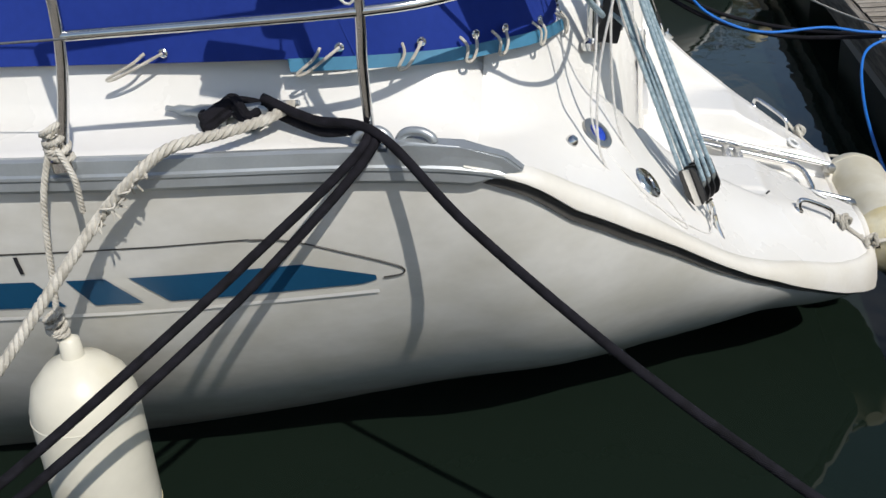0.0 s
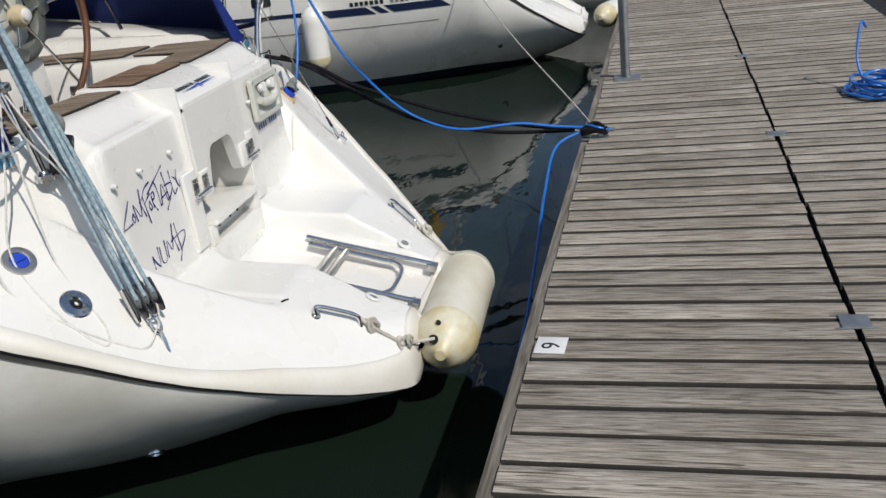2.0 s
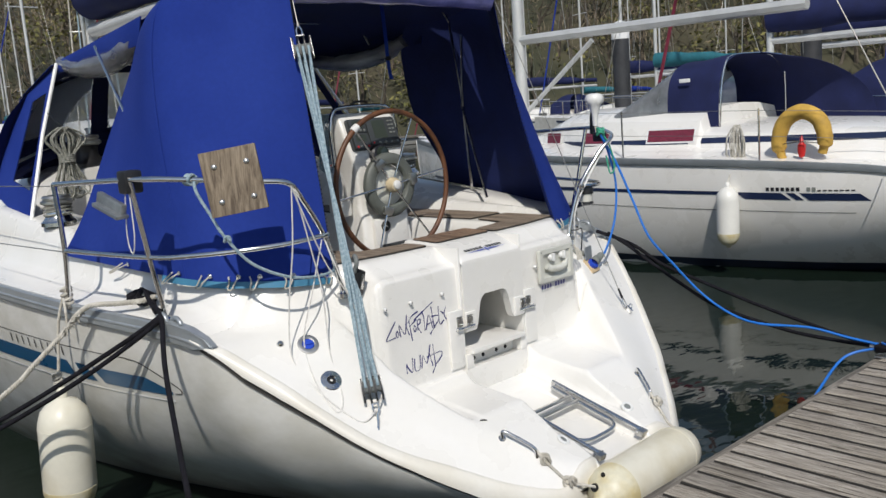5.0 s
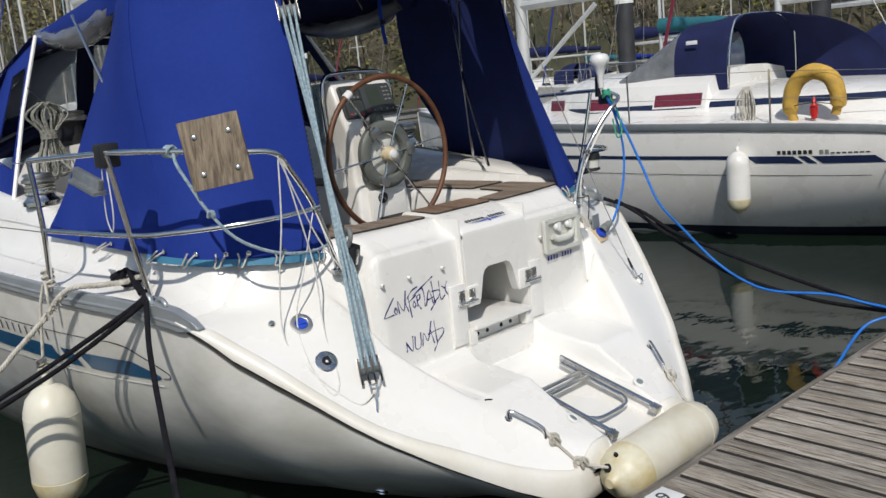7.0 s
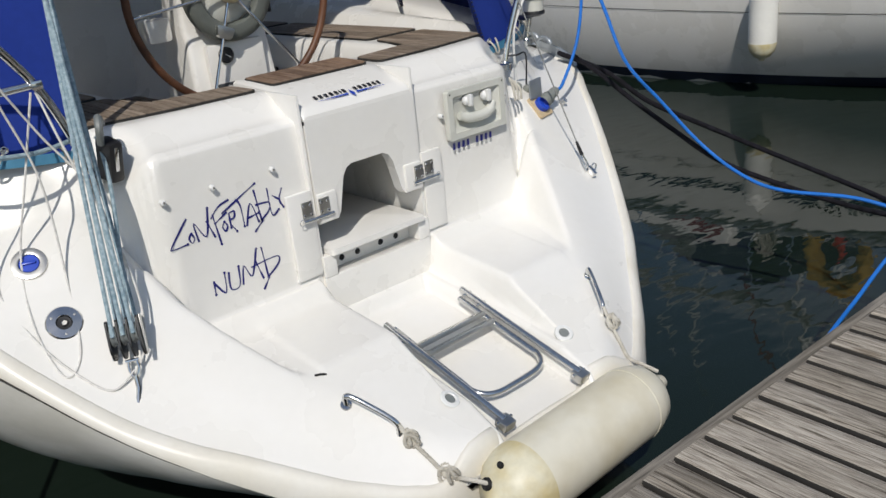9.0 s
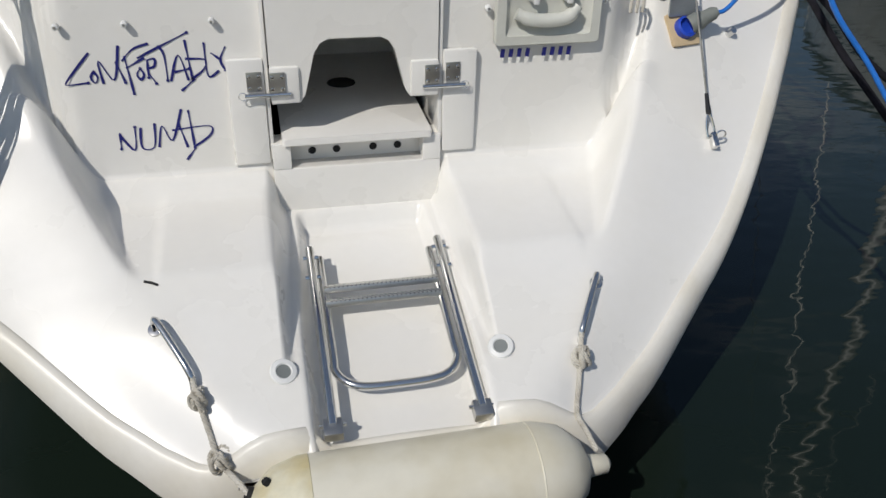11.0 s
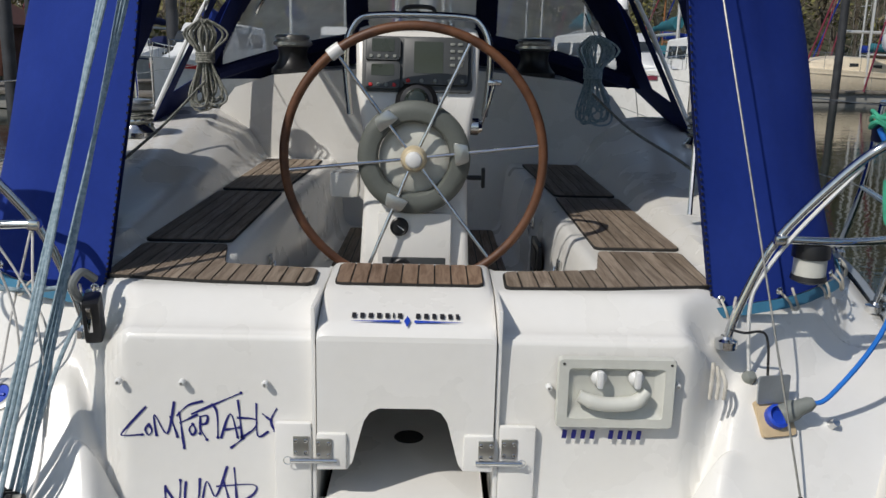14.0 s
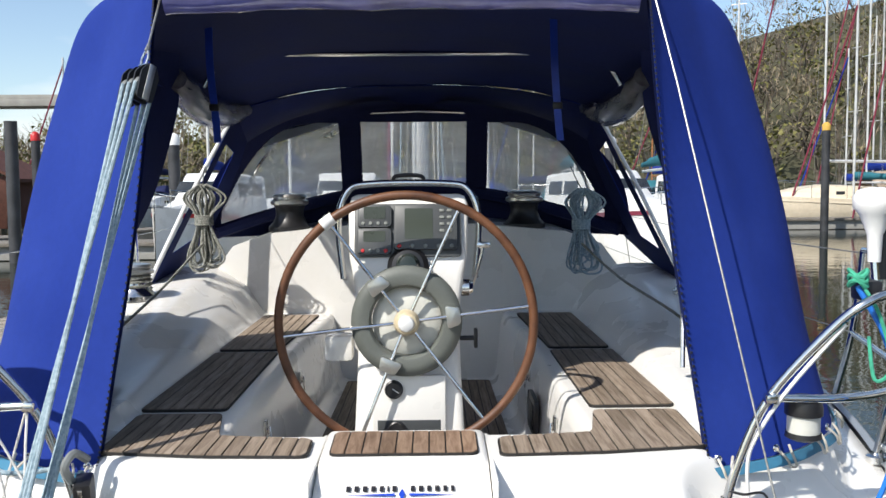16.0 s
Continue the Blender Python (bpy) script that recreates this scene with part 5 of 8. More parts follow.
# stripes and lettering bars on the port side, and their twins to starboard
for sgn in (-1, 1):
    def band(name, ya, yb, z0, z1, slant_a, slant_b, mat, out=0.003, label=""):
        bm = B()
        rows = []
        for i in range(25):
            t = i / 24
            row = []
            for v in (0, 0.5, 1):
                a, b = ya + slant_a * v, yb + slant_b * v
                y = a + (b - a) * t
                z = z0(y) + (z1(y) - z0(y)) * v
                row.append(hull_at(y, z, sgn, out))
            rows.append(row)
        sheet(bm, rows)
        return part(name, bm, mat, yacht, label)
    zl = lambda y: 0.352 + 0.006 * (y - 0.7)
    zu = lambda y: 0.436 + 0.012 * (y - 0.7)
    band("stripe", 0.80, 1.255, zl, zu, 0.08, 0.087, STRIPE, 0.003, "dark blue hull stripe")
    band("stripe_tip", 0.70, 0.80, lambda y: 0.352 + 0.25 * max(0, 0.74 - y), lambda y: 0.436 - 0.32 * max(0, 0.88 - y), 0.0, 0.08, STRIPE, 0.003)
    band("stripe", 1.33, 1.467, zl, zu, 0.078, 0.05, STRIPE)
    band("stripe", 1.55, 5.5, zl, zu, 0.058, 0.14, STRIPE)
    band("ridge", 0.70, 6.5, lambda y: 0.318, lambda y: 0.330, 0, 0, GEL, 0.006, "raised white line in the hull")
    band("groove", 1.0, 6.5, lambda y: 0.5255 + 0.012 * (y - 0.7), lambda y: 0.5300 + 0.012 * (y - 0.7), 0, 0, RUB, 0.003, "thin dark groove")
    bm = B()
    tube(bm, [hull_at(y, z, sgn, 0.003) for y, z in ((1.0, 0.53), (0.9, 0.515), (0.75, 0.455), (0.66, 0.415), (0.625, 0.395), (0.63, 0.375), (0.68, 0.368))], 0.0025, 5, 6)
    part("groove_end", bm, RUB, yacht)
    for k in range(9):
        bm = B()
        y = 1.62 + 0.085 * k
        rows = [[hull_at(y + d, z, sgn, 0.0035) for d in (0, 0.012)] for z in (0.475, 0.51, 0.53)]
        sheet(bm, rows)
        part("name_bar", bm, BLACKINK, yacht)

# through-hull fittings low on the quarter
for y in (0.05,):
    bm = B()
    p = hull_point(9.6, 0.26, -1, 0.0)
    lathe(bm, [(0, 0.004), (0.02, 0.004), (0.022, 0.012), (0.034, 0.010), (0.036, 0)], axis_pose(p, p + Vector((-0.5, -0.25, -0.6))), 18)
    part("hull_outlet", bm, STEEL, yacht, "steel outlet just above the water")

# horn cleat with black mooring line
for sgn in (-1, 1):
    cl2 = thing("horn_cleat", "polished aluminium horn cleat" + (" wound with black mooring line" if sgn < 0 else " on the side deck"), "cleat")
    c = Vector((sgn * 1.60, 1.038, 0.785))
    bm = B()
    for d in (-0.045, 0.045):
        tube(bm, [c + Vector((0, d, -0.03)), c + Vector((0, d * 0.8, 0.04))], [0.022, 0.014], 10)
    tube(bm, [c + Vector((0, -0.185, 0.062)), c + Vector((0, -0.12, 0.052)), c + Vector((0, -0.05, 0.048)), c + Vector((0, 0.05, 0.048)), c + Vector((0, 0.12, 0.052)), c + Vector((0, 0.185, 0.062))], [0.008, 0.014, 0.018, 0.018, 0.018, 0.014, 0.008], 10, 5)
    part("horn_bar", bm, ALU, cl2)
    if sgn < 0:
        bm = B()
        rg = random.Random(4)
        for k in range(4):
            s = 1 if k % 2 else -1
            h = 0.018 + 0.010 * k
            tube(bm, [c + Vector((0.045 * s, -0.065, h)), c + Vector((0.0, 0, h + 0.026)), c + Vector((-0.045 * s, 0.060, h)), c + Vector((0.0, 0.075, h)), c + Vector((0.045 * s, 0.055, h)), c + Vector((0.0, -0.01, h + 0.034)), c + Vector((-0.045 * s, -0.06, h)), c + Vector((0, -0.075, h)), c + Vector((0.045 * s, -0.065, h))], 0.0125, 8, 5)
        part("wound_line", bm, BROPE, cl2, "black braided line wound on the cleat")

fair = Vector((-1.705, 0.655, 0.778))
lines = [
    ([(-1.60, 0.95, 0.85), (-1.64, 0.80, 0.80), fair, (-1.95, 0.915, 0.57), (-2.20, 1.20, 0.37), (-2.45, 1.48, 0.19), (-2.64, 1.70, 0.055)], 0.0125),
    ([(-1.61, 0.93, 0.83), (-1.65, 0.79, 0.785), fair + Vector((0.005, -0.02, -0.004)), (-1.95, 0.86, 0.555), (-2.21, 1.14, 0.35), (-2.46, 1.42, 0.175), (-2.64, 1.64, 0.05)], 0.0125),
    ([(-1.62, 0.94, 0.87), (-1.66, 0.80, 0.82), fair + Vector((0.004, -0.03, 0.012)), (-1.82, 0.40, 0.597), (-1.96, 0.07, 0.355), (-2.08, -0.22, 0.178), (-2.20, -0.48, 0.062), (-2.6, -1.0, 0.045)], 0.0125),
]
for pts, r in lines:
    bm = B()
    tube(bm, pts, r, 10, 10)
    solo("mooring_line", bm, BROPE, "black braided mooring line led over the rail", "rope", "black mooring lines")
bm = B()
laid_rope(bm, [(-1.60, 0.87, 0.846), (-1.66, 0.912, 0.830), (-1.75, 0.992, 0.826), (-1.845, 1.095, 0.824), (-1.895, 1.172, 0.776), (-1.925, 1.27, 0.69), (-2.00, 1.347, 0.592), (-2.08, 1.418, 0.497), (-2.16, 1.486, 0.404), (-2.45, 1.66, 0.17), (-2.66, 1.78, 0.055)], 0.0145, 0.062)
solo("mooring_line", bm, WROPE, "frayed white three-strand mooring line", "rope")
bm = B()
rg = random.Random(8)
for k in range(26):
    t = rg.random()
    p = Vector((-1.88, 1.15, 0.80)).lerp(Vector((-1.94, 1.285, 0.67)), t)
    tube(bm, [p, p + Vector((rg.uniform(-0.02, 0.02), rg.uniform(-0.02, 0.02), rg.uniform(-0.025, 0.01))), p + Vector((rg.uniform(-0.03, 0.03), rg.uniform(-0.03, 0.03), rg.uniform(-0.04, 0.0)))], 0.003, 5, 3)
solo("frayed_strands", bm, WROPE, "frayed strands on the white mooring line", "rope", "", "stuff")


# ---- pushpits and stanchions ----
def pushpit(sgn):
    pp = thing("pushpit", "polished stainless steel pushpit rail at the quarter", "rail", "pushpit rails")
    m = lambda pts: [(sgn * -x, y, z) for x, y, z in pts]
    for nm, pts, r in (("stern_tube", [(-0.944, 0.14, 0.80), (-0.975, 0.135, 0.92), (-1.053, 0.113, 1.119), (-1.20, 0.06, 1.32), (-1.29, 0.03, 1.405), (-1.40, 0.085, 1.425), (-1.52, 0.18, 1.44), (-1.67, 0.36, 1.462), (-1.79, 0.58, 1.472), (-1.89, 1.25, 1.455)], 0.0135),
                       ("middle_tube", [(-1.053, 0.113, 1.119), (-1.25, 0.13, 1.11), (-1.45, 0.24, 1.10), (-1.61, 0.41, 1.092), (-1.72, 0.624, 1.088), (-1.868, 1.284, 1.104)], 0.0125),
                       ("upright", [(-1.655, 0.66, 0.765), (-1.69, 0.645, 0.95), (-1.72, 0.624, 1.088), (-1.79, 0.58, 1.472)], 0.0135),
                       ("upright", [(-1.848, 1.387, 0.80), (-1.868, 1.284, 1.104), (-1.89, 1.25, 1.455)], 0.0135)):
        bm = B()
        tube(bm, m(pts), r, 10, 5)
        part(nm, bm, STEEL, pp)
    for x, y, z in ((-0.944, 0.14, 0.80), (-1.655, 0.66, 0.765), (-1.848, 1.387, 0.80)):
        bm = B()
        lathe(bm, [(0.033, -0.02), (0.033, 0.004), (0.02, 0.010), (0.016, 0.018)], Matrix.Translation((sgn * -x, y, z)), 16)
        part("foot", bm, STEEL, pp)
    bm = B()
    x, y, z = -1.053, 0.113, 1.119
    box(bm, (sgn * -x, y - 0.012, z), (0.034, 0.034, 0.03), 0.008)
    part("joint", bm, STEEL, pp)
    return pp


pushpit(-1)
pushpit(1)
for sgn in (-1, 1):
    post1 = thing("stanchion", "stainless steel guard rail stanchion", "stanchion", "guard rail stanchions")
    bm = B()
    tube(bm, [(sgn * 1.88, 3.5, 0.84), (sgn * 1.90, 3.5, 1.44)], 0.0125, 10)
    part("tube", bm, STEEL, post1)
    bm = B()
    lathe(bm, [(0.033, 0), (0.033, 0.01), (0.018, 0.03)], Matrix.Translation((sgn * 1.88, 3.5, 0.845)), 14)
    part("foot", bm, STEEL, post1)
    for za in (1.10, 1.445):
        bm = B()
        tube(bm, [(sgn * 1.88, 1.26, za), (sgn * 1.895, 3.5, za - 0.02), (sgn * 1.78, 6.0, za + 0.05), (sgn * 0.5, 9.6, za + 0.2)], 0.003, 6)
        solo("guard_wire", bm, WIRE, "thin steel guard wire", "wire", "guard wires")
# outboard board on the rail
board = thing("outboard_pad", "weathered plywood outboard pad bolted to the rail", "board")
bm = B()
BM = pose(-1.515, 0.120, 1.44, 86, 4, -37) @ pose(0, 0, 0, 0, 0, 11)
box(bm, (0, 0, 0), (0.255, 0.295, 0.036), 0.004)
bm.transform(BM)
part("plywood", bm, OLDWOOD, board)
for dx in (-0.07, 0.075):
    for dy in (-0.085, 0.075):
        bm = B()
        lathe(bm, [(0, 0.006), (0.008, 0.005), (0.014, 0.001), (0.015, -0.002)], BM @ Matrix.Translation((dx, dy, 0.0185)), 12)
        part("bolt", bm, BRUSHED, board)
# bracket and clamp on the upright
clamp = thing("rail_bracket", "black clamp with a grey outboard bracket", "bracket")
bm = B()
box(bm, (-1.77, 0.62, 1.46), (0.09, 0.09, 0.11), 0.015)
part("clamp", bm, BLACK, clamp)
bm = B()
box(bm, (-1.83, 0.72, 1.36), (0.03, 0.20, 0.06), 0.006, (20, 0, 10))
box(bm, (-1.84, 0.72, 1.33), (0.07, 0.20, 0.02), 0.006, (20, 0, 10))
part("bracket", bm, GALV, clamp)
bm = B()
tube(bm, [(-1.80, 0.62, 1.42), (-1.80, 0.66, 1.20), (-1.80, 0.62, 1.12), (-1.80, 0.58, 1.22), (-1.79, 0.60, 1.42)], 0.003, 5, 5)
part("lanyard", bm, THINROPE, clamp)

# grey-blue line knotted on the rail
bm = B()
tube(bm, [(-1.62, 0.29, 1.455), (-1.63, 0.26, 1.40), (-1.60, 0.22, 1.30), (-1.56, 0.18, 1.19), (-1.46, 0.14, 1.05), (-1.30, 0.10, 0.96), (-1.12, 0.11, 0.925), (-0.98, 0.14, 0.93)], 0.0075, 8, 8)
for k in range(4):
    tube(bm, [Vector((-1.62, 0.30 + 0.014 * k, 1.455)) + Vector((0.018 * math.cos(a), 0.006 * math.sin(2 * a), 0.018 * math.sin(a))) * 1.3 for a in np.linspace(0, 6.28, 13)], 0.007, 6)
tube(bm, [Vector((-1.55, 0.175, 1.175)) + Vector((0.014 * math.cos(a), 0.012 * math.sin(a), 0.012 * math.sin(2 * a))) for a in np.linspace(0, 6.28, 15)], 0.0075, 6)
solo("tied_line", bm, GROPE, "grey blue line tied to the pushpit rail", "rope")

# lacing along the canvas foot
for sgn in (-1, 1):
    lace = thing("canvas_lacing", "white shock cord lacing with steel eyelets", "lacing", "canvas lacings")
    for u in (0.04, 0.22, 0.36, 0.46, 0.58, 0.68, 0.80):
        p = cr(PANEL[0], u)
        p2 = cr(PANEL[0], u + 0.03)
        outw = Vector(((p2 - p).y, -(p2 - p).x, 0)).normalized() * -1
        if outw.x > 0 and u > 0.2:
            outw = -outw
        if u <= 0.2:
            outw = Vector((0.1, -1, 0)).normalized()
        e = p + outw * 0.008 + Vector((0, 0, 0.028))
        hk = p2 + outw * 0.035 + Vector((0, 0, -0.030))
        mm = lambda v: Vector((v.x * -sgn, v.y, v.z))
        bm = B()
        lathe(bm, [(0.005, 0.003), (0.009, 0.004), (0.0125, 0.001), (0.0125, -0.002)], axis_pose(mm(e), mm(e + outw)), 12)
        part("eyelet", bm, STEEL, lace)
        bm = B()
        tube(bm, [mm(e), mm(e.lerp(hk, 0.5) + outw * 0.012), mm(hk), mm(hk + Vector((0, 0.0, 0)) + (p2 - p).normalized() * 0.02), mm((e + (p2 - p).normalized() * 0.05).lerp(hk, 0.4) + outw * 0.012), mm(e + (p2 - p).normalized() * 0.05)], 0.0042, 6, 4)
        part("cord", bm, WROPE, lace)
    bm = B()
    rows = []
    for k in range(41):
        p = cr(PANEL[0], k / 40)
        if p.y > 0.98:
            break
        rows.append([Vector((p.x * -sgn * 1.006, p.y - 0.012, p.z + 0.004)), Vector((p.x * -sgn * 1.012, p.y - 0.018, p.z - 0.028))])
    sheet(bm, rows)
    thick(bm, 0.003)
    part("foot_band", bm, LTBLUE, tent, "pale blue band at the canvas foot", 60)

# ---- backstay tackle to port ----
LO, UP = Vector((-1.075, -0.184, 0.388)), Vector((-0.831, 0.443, 2.058))
axis_t = (UP - LO).normalized()
side_t = axis_t.cross(Vector((0.75, -0.66, 0))).normalized()
side_t = Vector((0.80, -0.55, 0)) - axis_t * Vector((0.80, -0.55, 0)).dot(axis_t)
side_t.normalize()
nrm_t = axis_t.cross(side_t)
tackle = thing("backstay_tackle", "backstay tackle of grey blue rope with black triple blocks", "tackle")


def block(center, down, name):
    m3 = Matrix((side_t, nrm_t, down)).transposed().to_4x4()
    m = Matrix.Translation(center) @ m3
    bm = B()
    for k in range(4):
        x = -0.045 + 0.03 * k
        slab(bm, rounded([(-0.030, -0.06), (0.030, -0.06), (0.034, 0.03), (0.014, 0.062), (-0.014, 0.062), (-0.034, 0.03)], 0.012), x - 0.003, x + 0.003, m @ pose(0, 0, 0, 90, 0, 90))
    b = part(name, bm, BLACK, tackle, "black block cheeks")
    for k in range(3):
        bm = B()
        lathe(bm, [(0.008, -0.010), (0.034, -0.010), (0.028, 0), (0.034, 0.010), (0.008, 0.010)], m @ Matrix.Translation((-0.03 + 0.03 * k, 0, -0.012)) @ pose(0, 0, 0, 0, 90, 0), 20)
        part("sheave", bm, GREYPL, b)
    for s in (-1, 1):
        bm = B()
        box(bm, (0, 0, 0), (0.003, 0.024, 0.12), 0.001)
        bm.transform(m @ Matrix.Translation((s * 0.0505, 0, 0)))
        part("strap", bm, BRUSHED, b)
    bm = B()
    tip = center + down * 0.07
    tube(bm, [tip - side_t * 0.012, tip + down * 0.03 - side_t * 0.014, tip + down * 0.055, tip + down * 0.03 + side_t * 0.014, tip + side_t * 0.012], 0.0045, 8, 6)
    tube(bm, [tip - side_t * 0.02, tip + side_t * 0.02], 0.005, 8)
    part("shackle", bm, STEEL, b)
    return m


block(LO, -axis_t, "lower_block")
block(UP, axis_t, "upper_block")
for k in range(3):
    for s in (-1, 1):
        bm = B()
        off = side_t * (0.03 * (k - 1)) + nrm_t * 0.033 * s
        off2 = side_t * (0.03 * (k - 1) * -1) + nrm_t * 0.033 * s
        tube(bm, [LO + off + axis_t * 0.01, LO.lerp(UP, 0.5) + off * 0.55 + off2 * 0.45 + Vector((0.002 * k, 0.003 * s, 0)), UP + off2 - axis_t * 0.01], 0.0068, 8, 6)
        part("fall", bm, GROPE, tackle, "grey blue rope part")
bm = B()
tube(bm, [LO + nrm_t * 0.03, LO.lerp(UP, 0.22) + Vector((0.06, 0.02, 0)), Vector((-0.915, 0.10, 0.90)), Vector((-0.92, 0.10, 0.93))], 0.0068, 8, 8)
part("tail", bm, GROPE, tackle)
bm = B()
base = LO - axis_t * 0.125
tube(bm, [base + Vector((0, 0, 0.01)), base - axis_t * 0.03, stern_pt(-1.115, -0.255, -0.01)], 0.007, 8)
part("chain_plate", bm, STEEL, tackle)
bm = B()
tube(bm, [UP + axis_t * 0.12, UP + axis_t * 0.15, Vector((-0.08, 2.4, 7.2))], [0.009, 0.0035, 0.003], 6)
part("wire_pendant", bm, WIRE, tackle)
# jammer at the pushpit foot
jam = thing("jamming_cleat", "black rope jammer with steel lever on the coaming", "cleat")
bm = B()
box(bm, (-0.90, 0.085, 0.855), (0.050, 0.075, 0.135), 0.012, (14, 0, 12))
part("body", bm, BLACK, jam)
bm = B()
tube(bm, [(-0.925, 0.06, 0.915), (-0.93, 0.03, 0.965), (-0.915, 0.06, 0.995), (-0.895, 0.10, 0.965)], 0.012, 8, 5)
part("grip", bm, GREYPL, jam)
bm = B()
box(bm, (-0.895, 0.043, 0.86), (0.014, 0.008, 0.08), 0.003, (14, 0, 12))
part("lever", bm, STEEL, jam)

# starboard wire with its bottom shackle
stay = thing("backstay_wire", "steel backstay wire with black sleeve and shackle", "wire")
SB = Vector((1.118, -0.178, stern_height(1.118, -0.178)))
dirs = (Vector((0.87, 0.44, 2.06)) - SB).normalized()
bm = B()
tube(bm, [SB + dirs * 0.10, Vector((0.87, 0.44, 2.06)), Vector((0.08, 2.4, 7.2))], 0.0032, 6)
part("wire", bm, WIRE, stay)
bm = B()
tube(bm, [SB + dirs * 0.095, SB + dirs * 0.16], [0.009, 0.006], 8)
part("sleeve", bm, BLACK, stay)
bm = B()
tube(bm, [SB + dirs * 0.02 + Vector((-0.012, 0, 0)), SB + dirs * 0.06 + Vector((-0.012, 0, 0)), SB + dirs * 0.10, SB + dirs * 0.06 + Vector((0.012, 0, 0)), SB + dirs * 0.02 + Vector((0.012, 0, 0))], 0.004, 8, 5)
box(bm, tuple(SB + Vector((0, -0.01, 0.012))), (0.018, 0.05, 0.03), 0.004, (40, 0, 0))
tube(bm, [SB + Vector((0.02 + 0.016 * math.cos(a), -0.01, 0.03 + 0.016 * math.sin(a))) for a in np.linspace(0, 6.28, 15)], 0.003, 6)
part("shackle", bm, STEEL, stay)

# thin white cords looped over the quarter
cords = [
    [(-1.27, 0.03, 1.40), (-1.285, 0.05, 1.1), (-1.30, 0.11, 0.80), stern_pt(-1.315, 0.10, 0.01), stern_pt(-1.28, -0.04), stern_pt(-1.22, -0.15), stern_pt(-1.16, -0.21), tuple(LO - axis_t * 0.10)],
    [(-1.25, 0.04, 1.38), (-1.18, 0.06, 1.1), (-1.12, 0.08, 0.85), stern_pt(-1.13, 0.05, 0.01), stern_pt(-1.19, -0.10), stern_pt(-1.26, -0.13), stern_pt(-1.27, 0.0), stern_pt(-1.22, 0.13, 0.02), (-1.15, 0.12, 0.85), (-1.07, 0.11, 1.10)],
    [(-1.06, 0.10, 1.10), (-1.04, 0.03, 0.92), (-1.0, -0.03, 0.72), (-0.99, -0.12, 0.50), (-1.03, -0.20, 0.36), tuple(LO - axis_t * 0.11)],
    [(-1.28, 0.02, 1.39), (-1.20, 0.03, 1.2), (-1.09, 0.06, 0.98), (-1.0, 0.02, 0.80), (-0.99, -0.08, 0.56)],
]
for c in cords:
    bm = B()
    tube(bm, c, 0.0036, 6, 10)
    solo("thin_cord", bm, THINROPE, "thin white cord hanging in loops", "cord", "thin cords")

# fittings let into the quarter deck
bm = B()
lathe(bm, [(0, 0.018), (0.010, 0.017), (0.017, 0.010), (0.019, 0), (0.019, -0.004)], surf_pose(-1.321, 0.188), 18)
solo("steel_button", bm, STEEL, "small domed steel button in the deck", "fitting")
cap = thing("filler_cap", "blue filler cap in a steel ring", "filler cap")
bm = B()
lathe(bm, [(0.031, 0.006), (0.034, 0.007), (0.052, 0.004), (0.054, -0.003)], surf_pose(-1.205, 0.120), 28)
part("ring", bm, BRUSHED, cap)
bm = B()
lathe(bm, [(0, 0.004), (0.028, 0.004), (0.031, 0.0)], surf_pose(-1.205, 0.120), 24)
lid = part("lid", bm, BLUEPL, cap)
bm = B()
box(bm, (0, 0, 0.007), (0.04, 0.010, 0.008), 0.003)
bm.transform(surf_pose(-1.205, 0.120))
part("grip", bm, BLUEPL, lid)
dr = thing("deck_socket", "round steel deck socket with a dark centre", "fitting")
bm = B()
lathe(bm, [(0.020, 0.002), (0.024, 0.007), (0.050, 0.005), (0.054, 0.001), (0.054, -0.004)], surf_pose(-1.192, -0.024), 28)
part("flange", bm, STEEL, dr)
bm = B()
lathe(bm, [(0, -0.001), (0.008, 0.0), (0.0085, 0.006), (0.012, 0.006), (0.013, 0.001), (0.021, 0.0015)], surf_pose(-1.192, -0.024), 20)
part("bush", bm, BLACK, dr)
for k in range(3):
    bm = B()
    lathe(bm, [(0, 0.0075), (0.004, 0.007)], surf_pose(-1.192, -0.024) @ Matrix.Translation((0.038 * math.cos(2.1 * k + 0.4), 0.038 * math.sin(2.1 * k + 0.4), 0)), 8)
    part("screw", bm, BRUSHED, dr)
# scoop drains
for x in (-0.288, 0.288):
    d2 = thing("scoop_drain", "white round drain fitting in the bathing platform", "drain", "scoop drains")
    bm = B()
    lathe(bm, [(0.019, -0.02), (0.019, 0.004), (0.022, 0.007), (0.033, 0.005), (0.036, 0.0)], surf_pose(x, -0.705), 24)
    part("rim", bm, WHITEP, d2)
    # flat grey disc that paints the shade down the drain
    bm = B()
    lathe(bm, [(0, 0.0022), (0.019, 0.0026)], surf_pose(x, -0.705), 18)
    part("bore_shade", bm, GREYPL, d2)
# small black scuff and the shadowless clip on the platform
bm = B()
tube(bm, [stern_pt(-0.625, -0.455, 0.004), stern_pt(-0.605, -0.462, 0.006), stern_pt(-0.59, -0.468, 0.004)], 0.0035, 6)
solo("black_twig", bm, DARK, "short black scrap lying on the platform", "scrap")


# ---- bathing ladder ----
ladder = thing("bathing_ladder", "folded stainless steel bathing ladder in its well", "ladder")
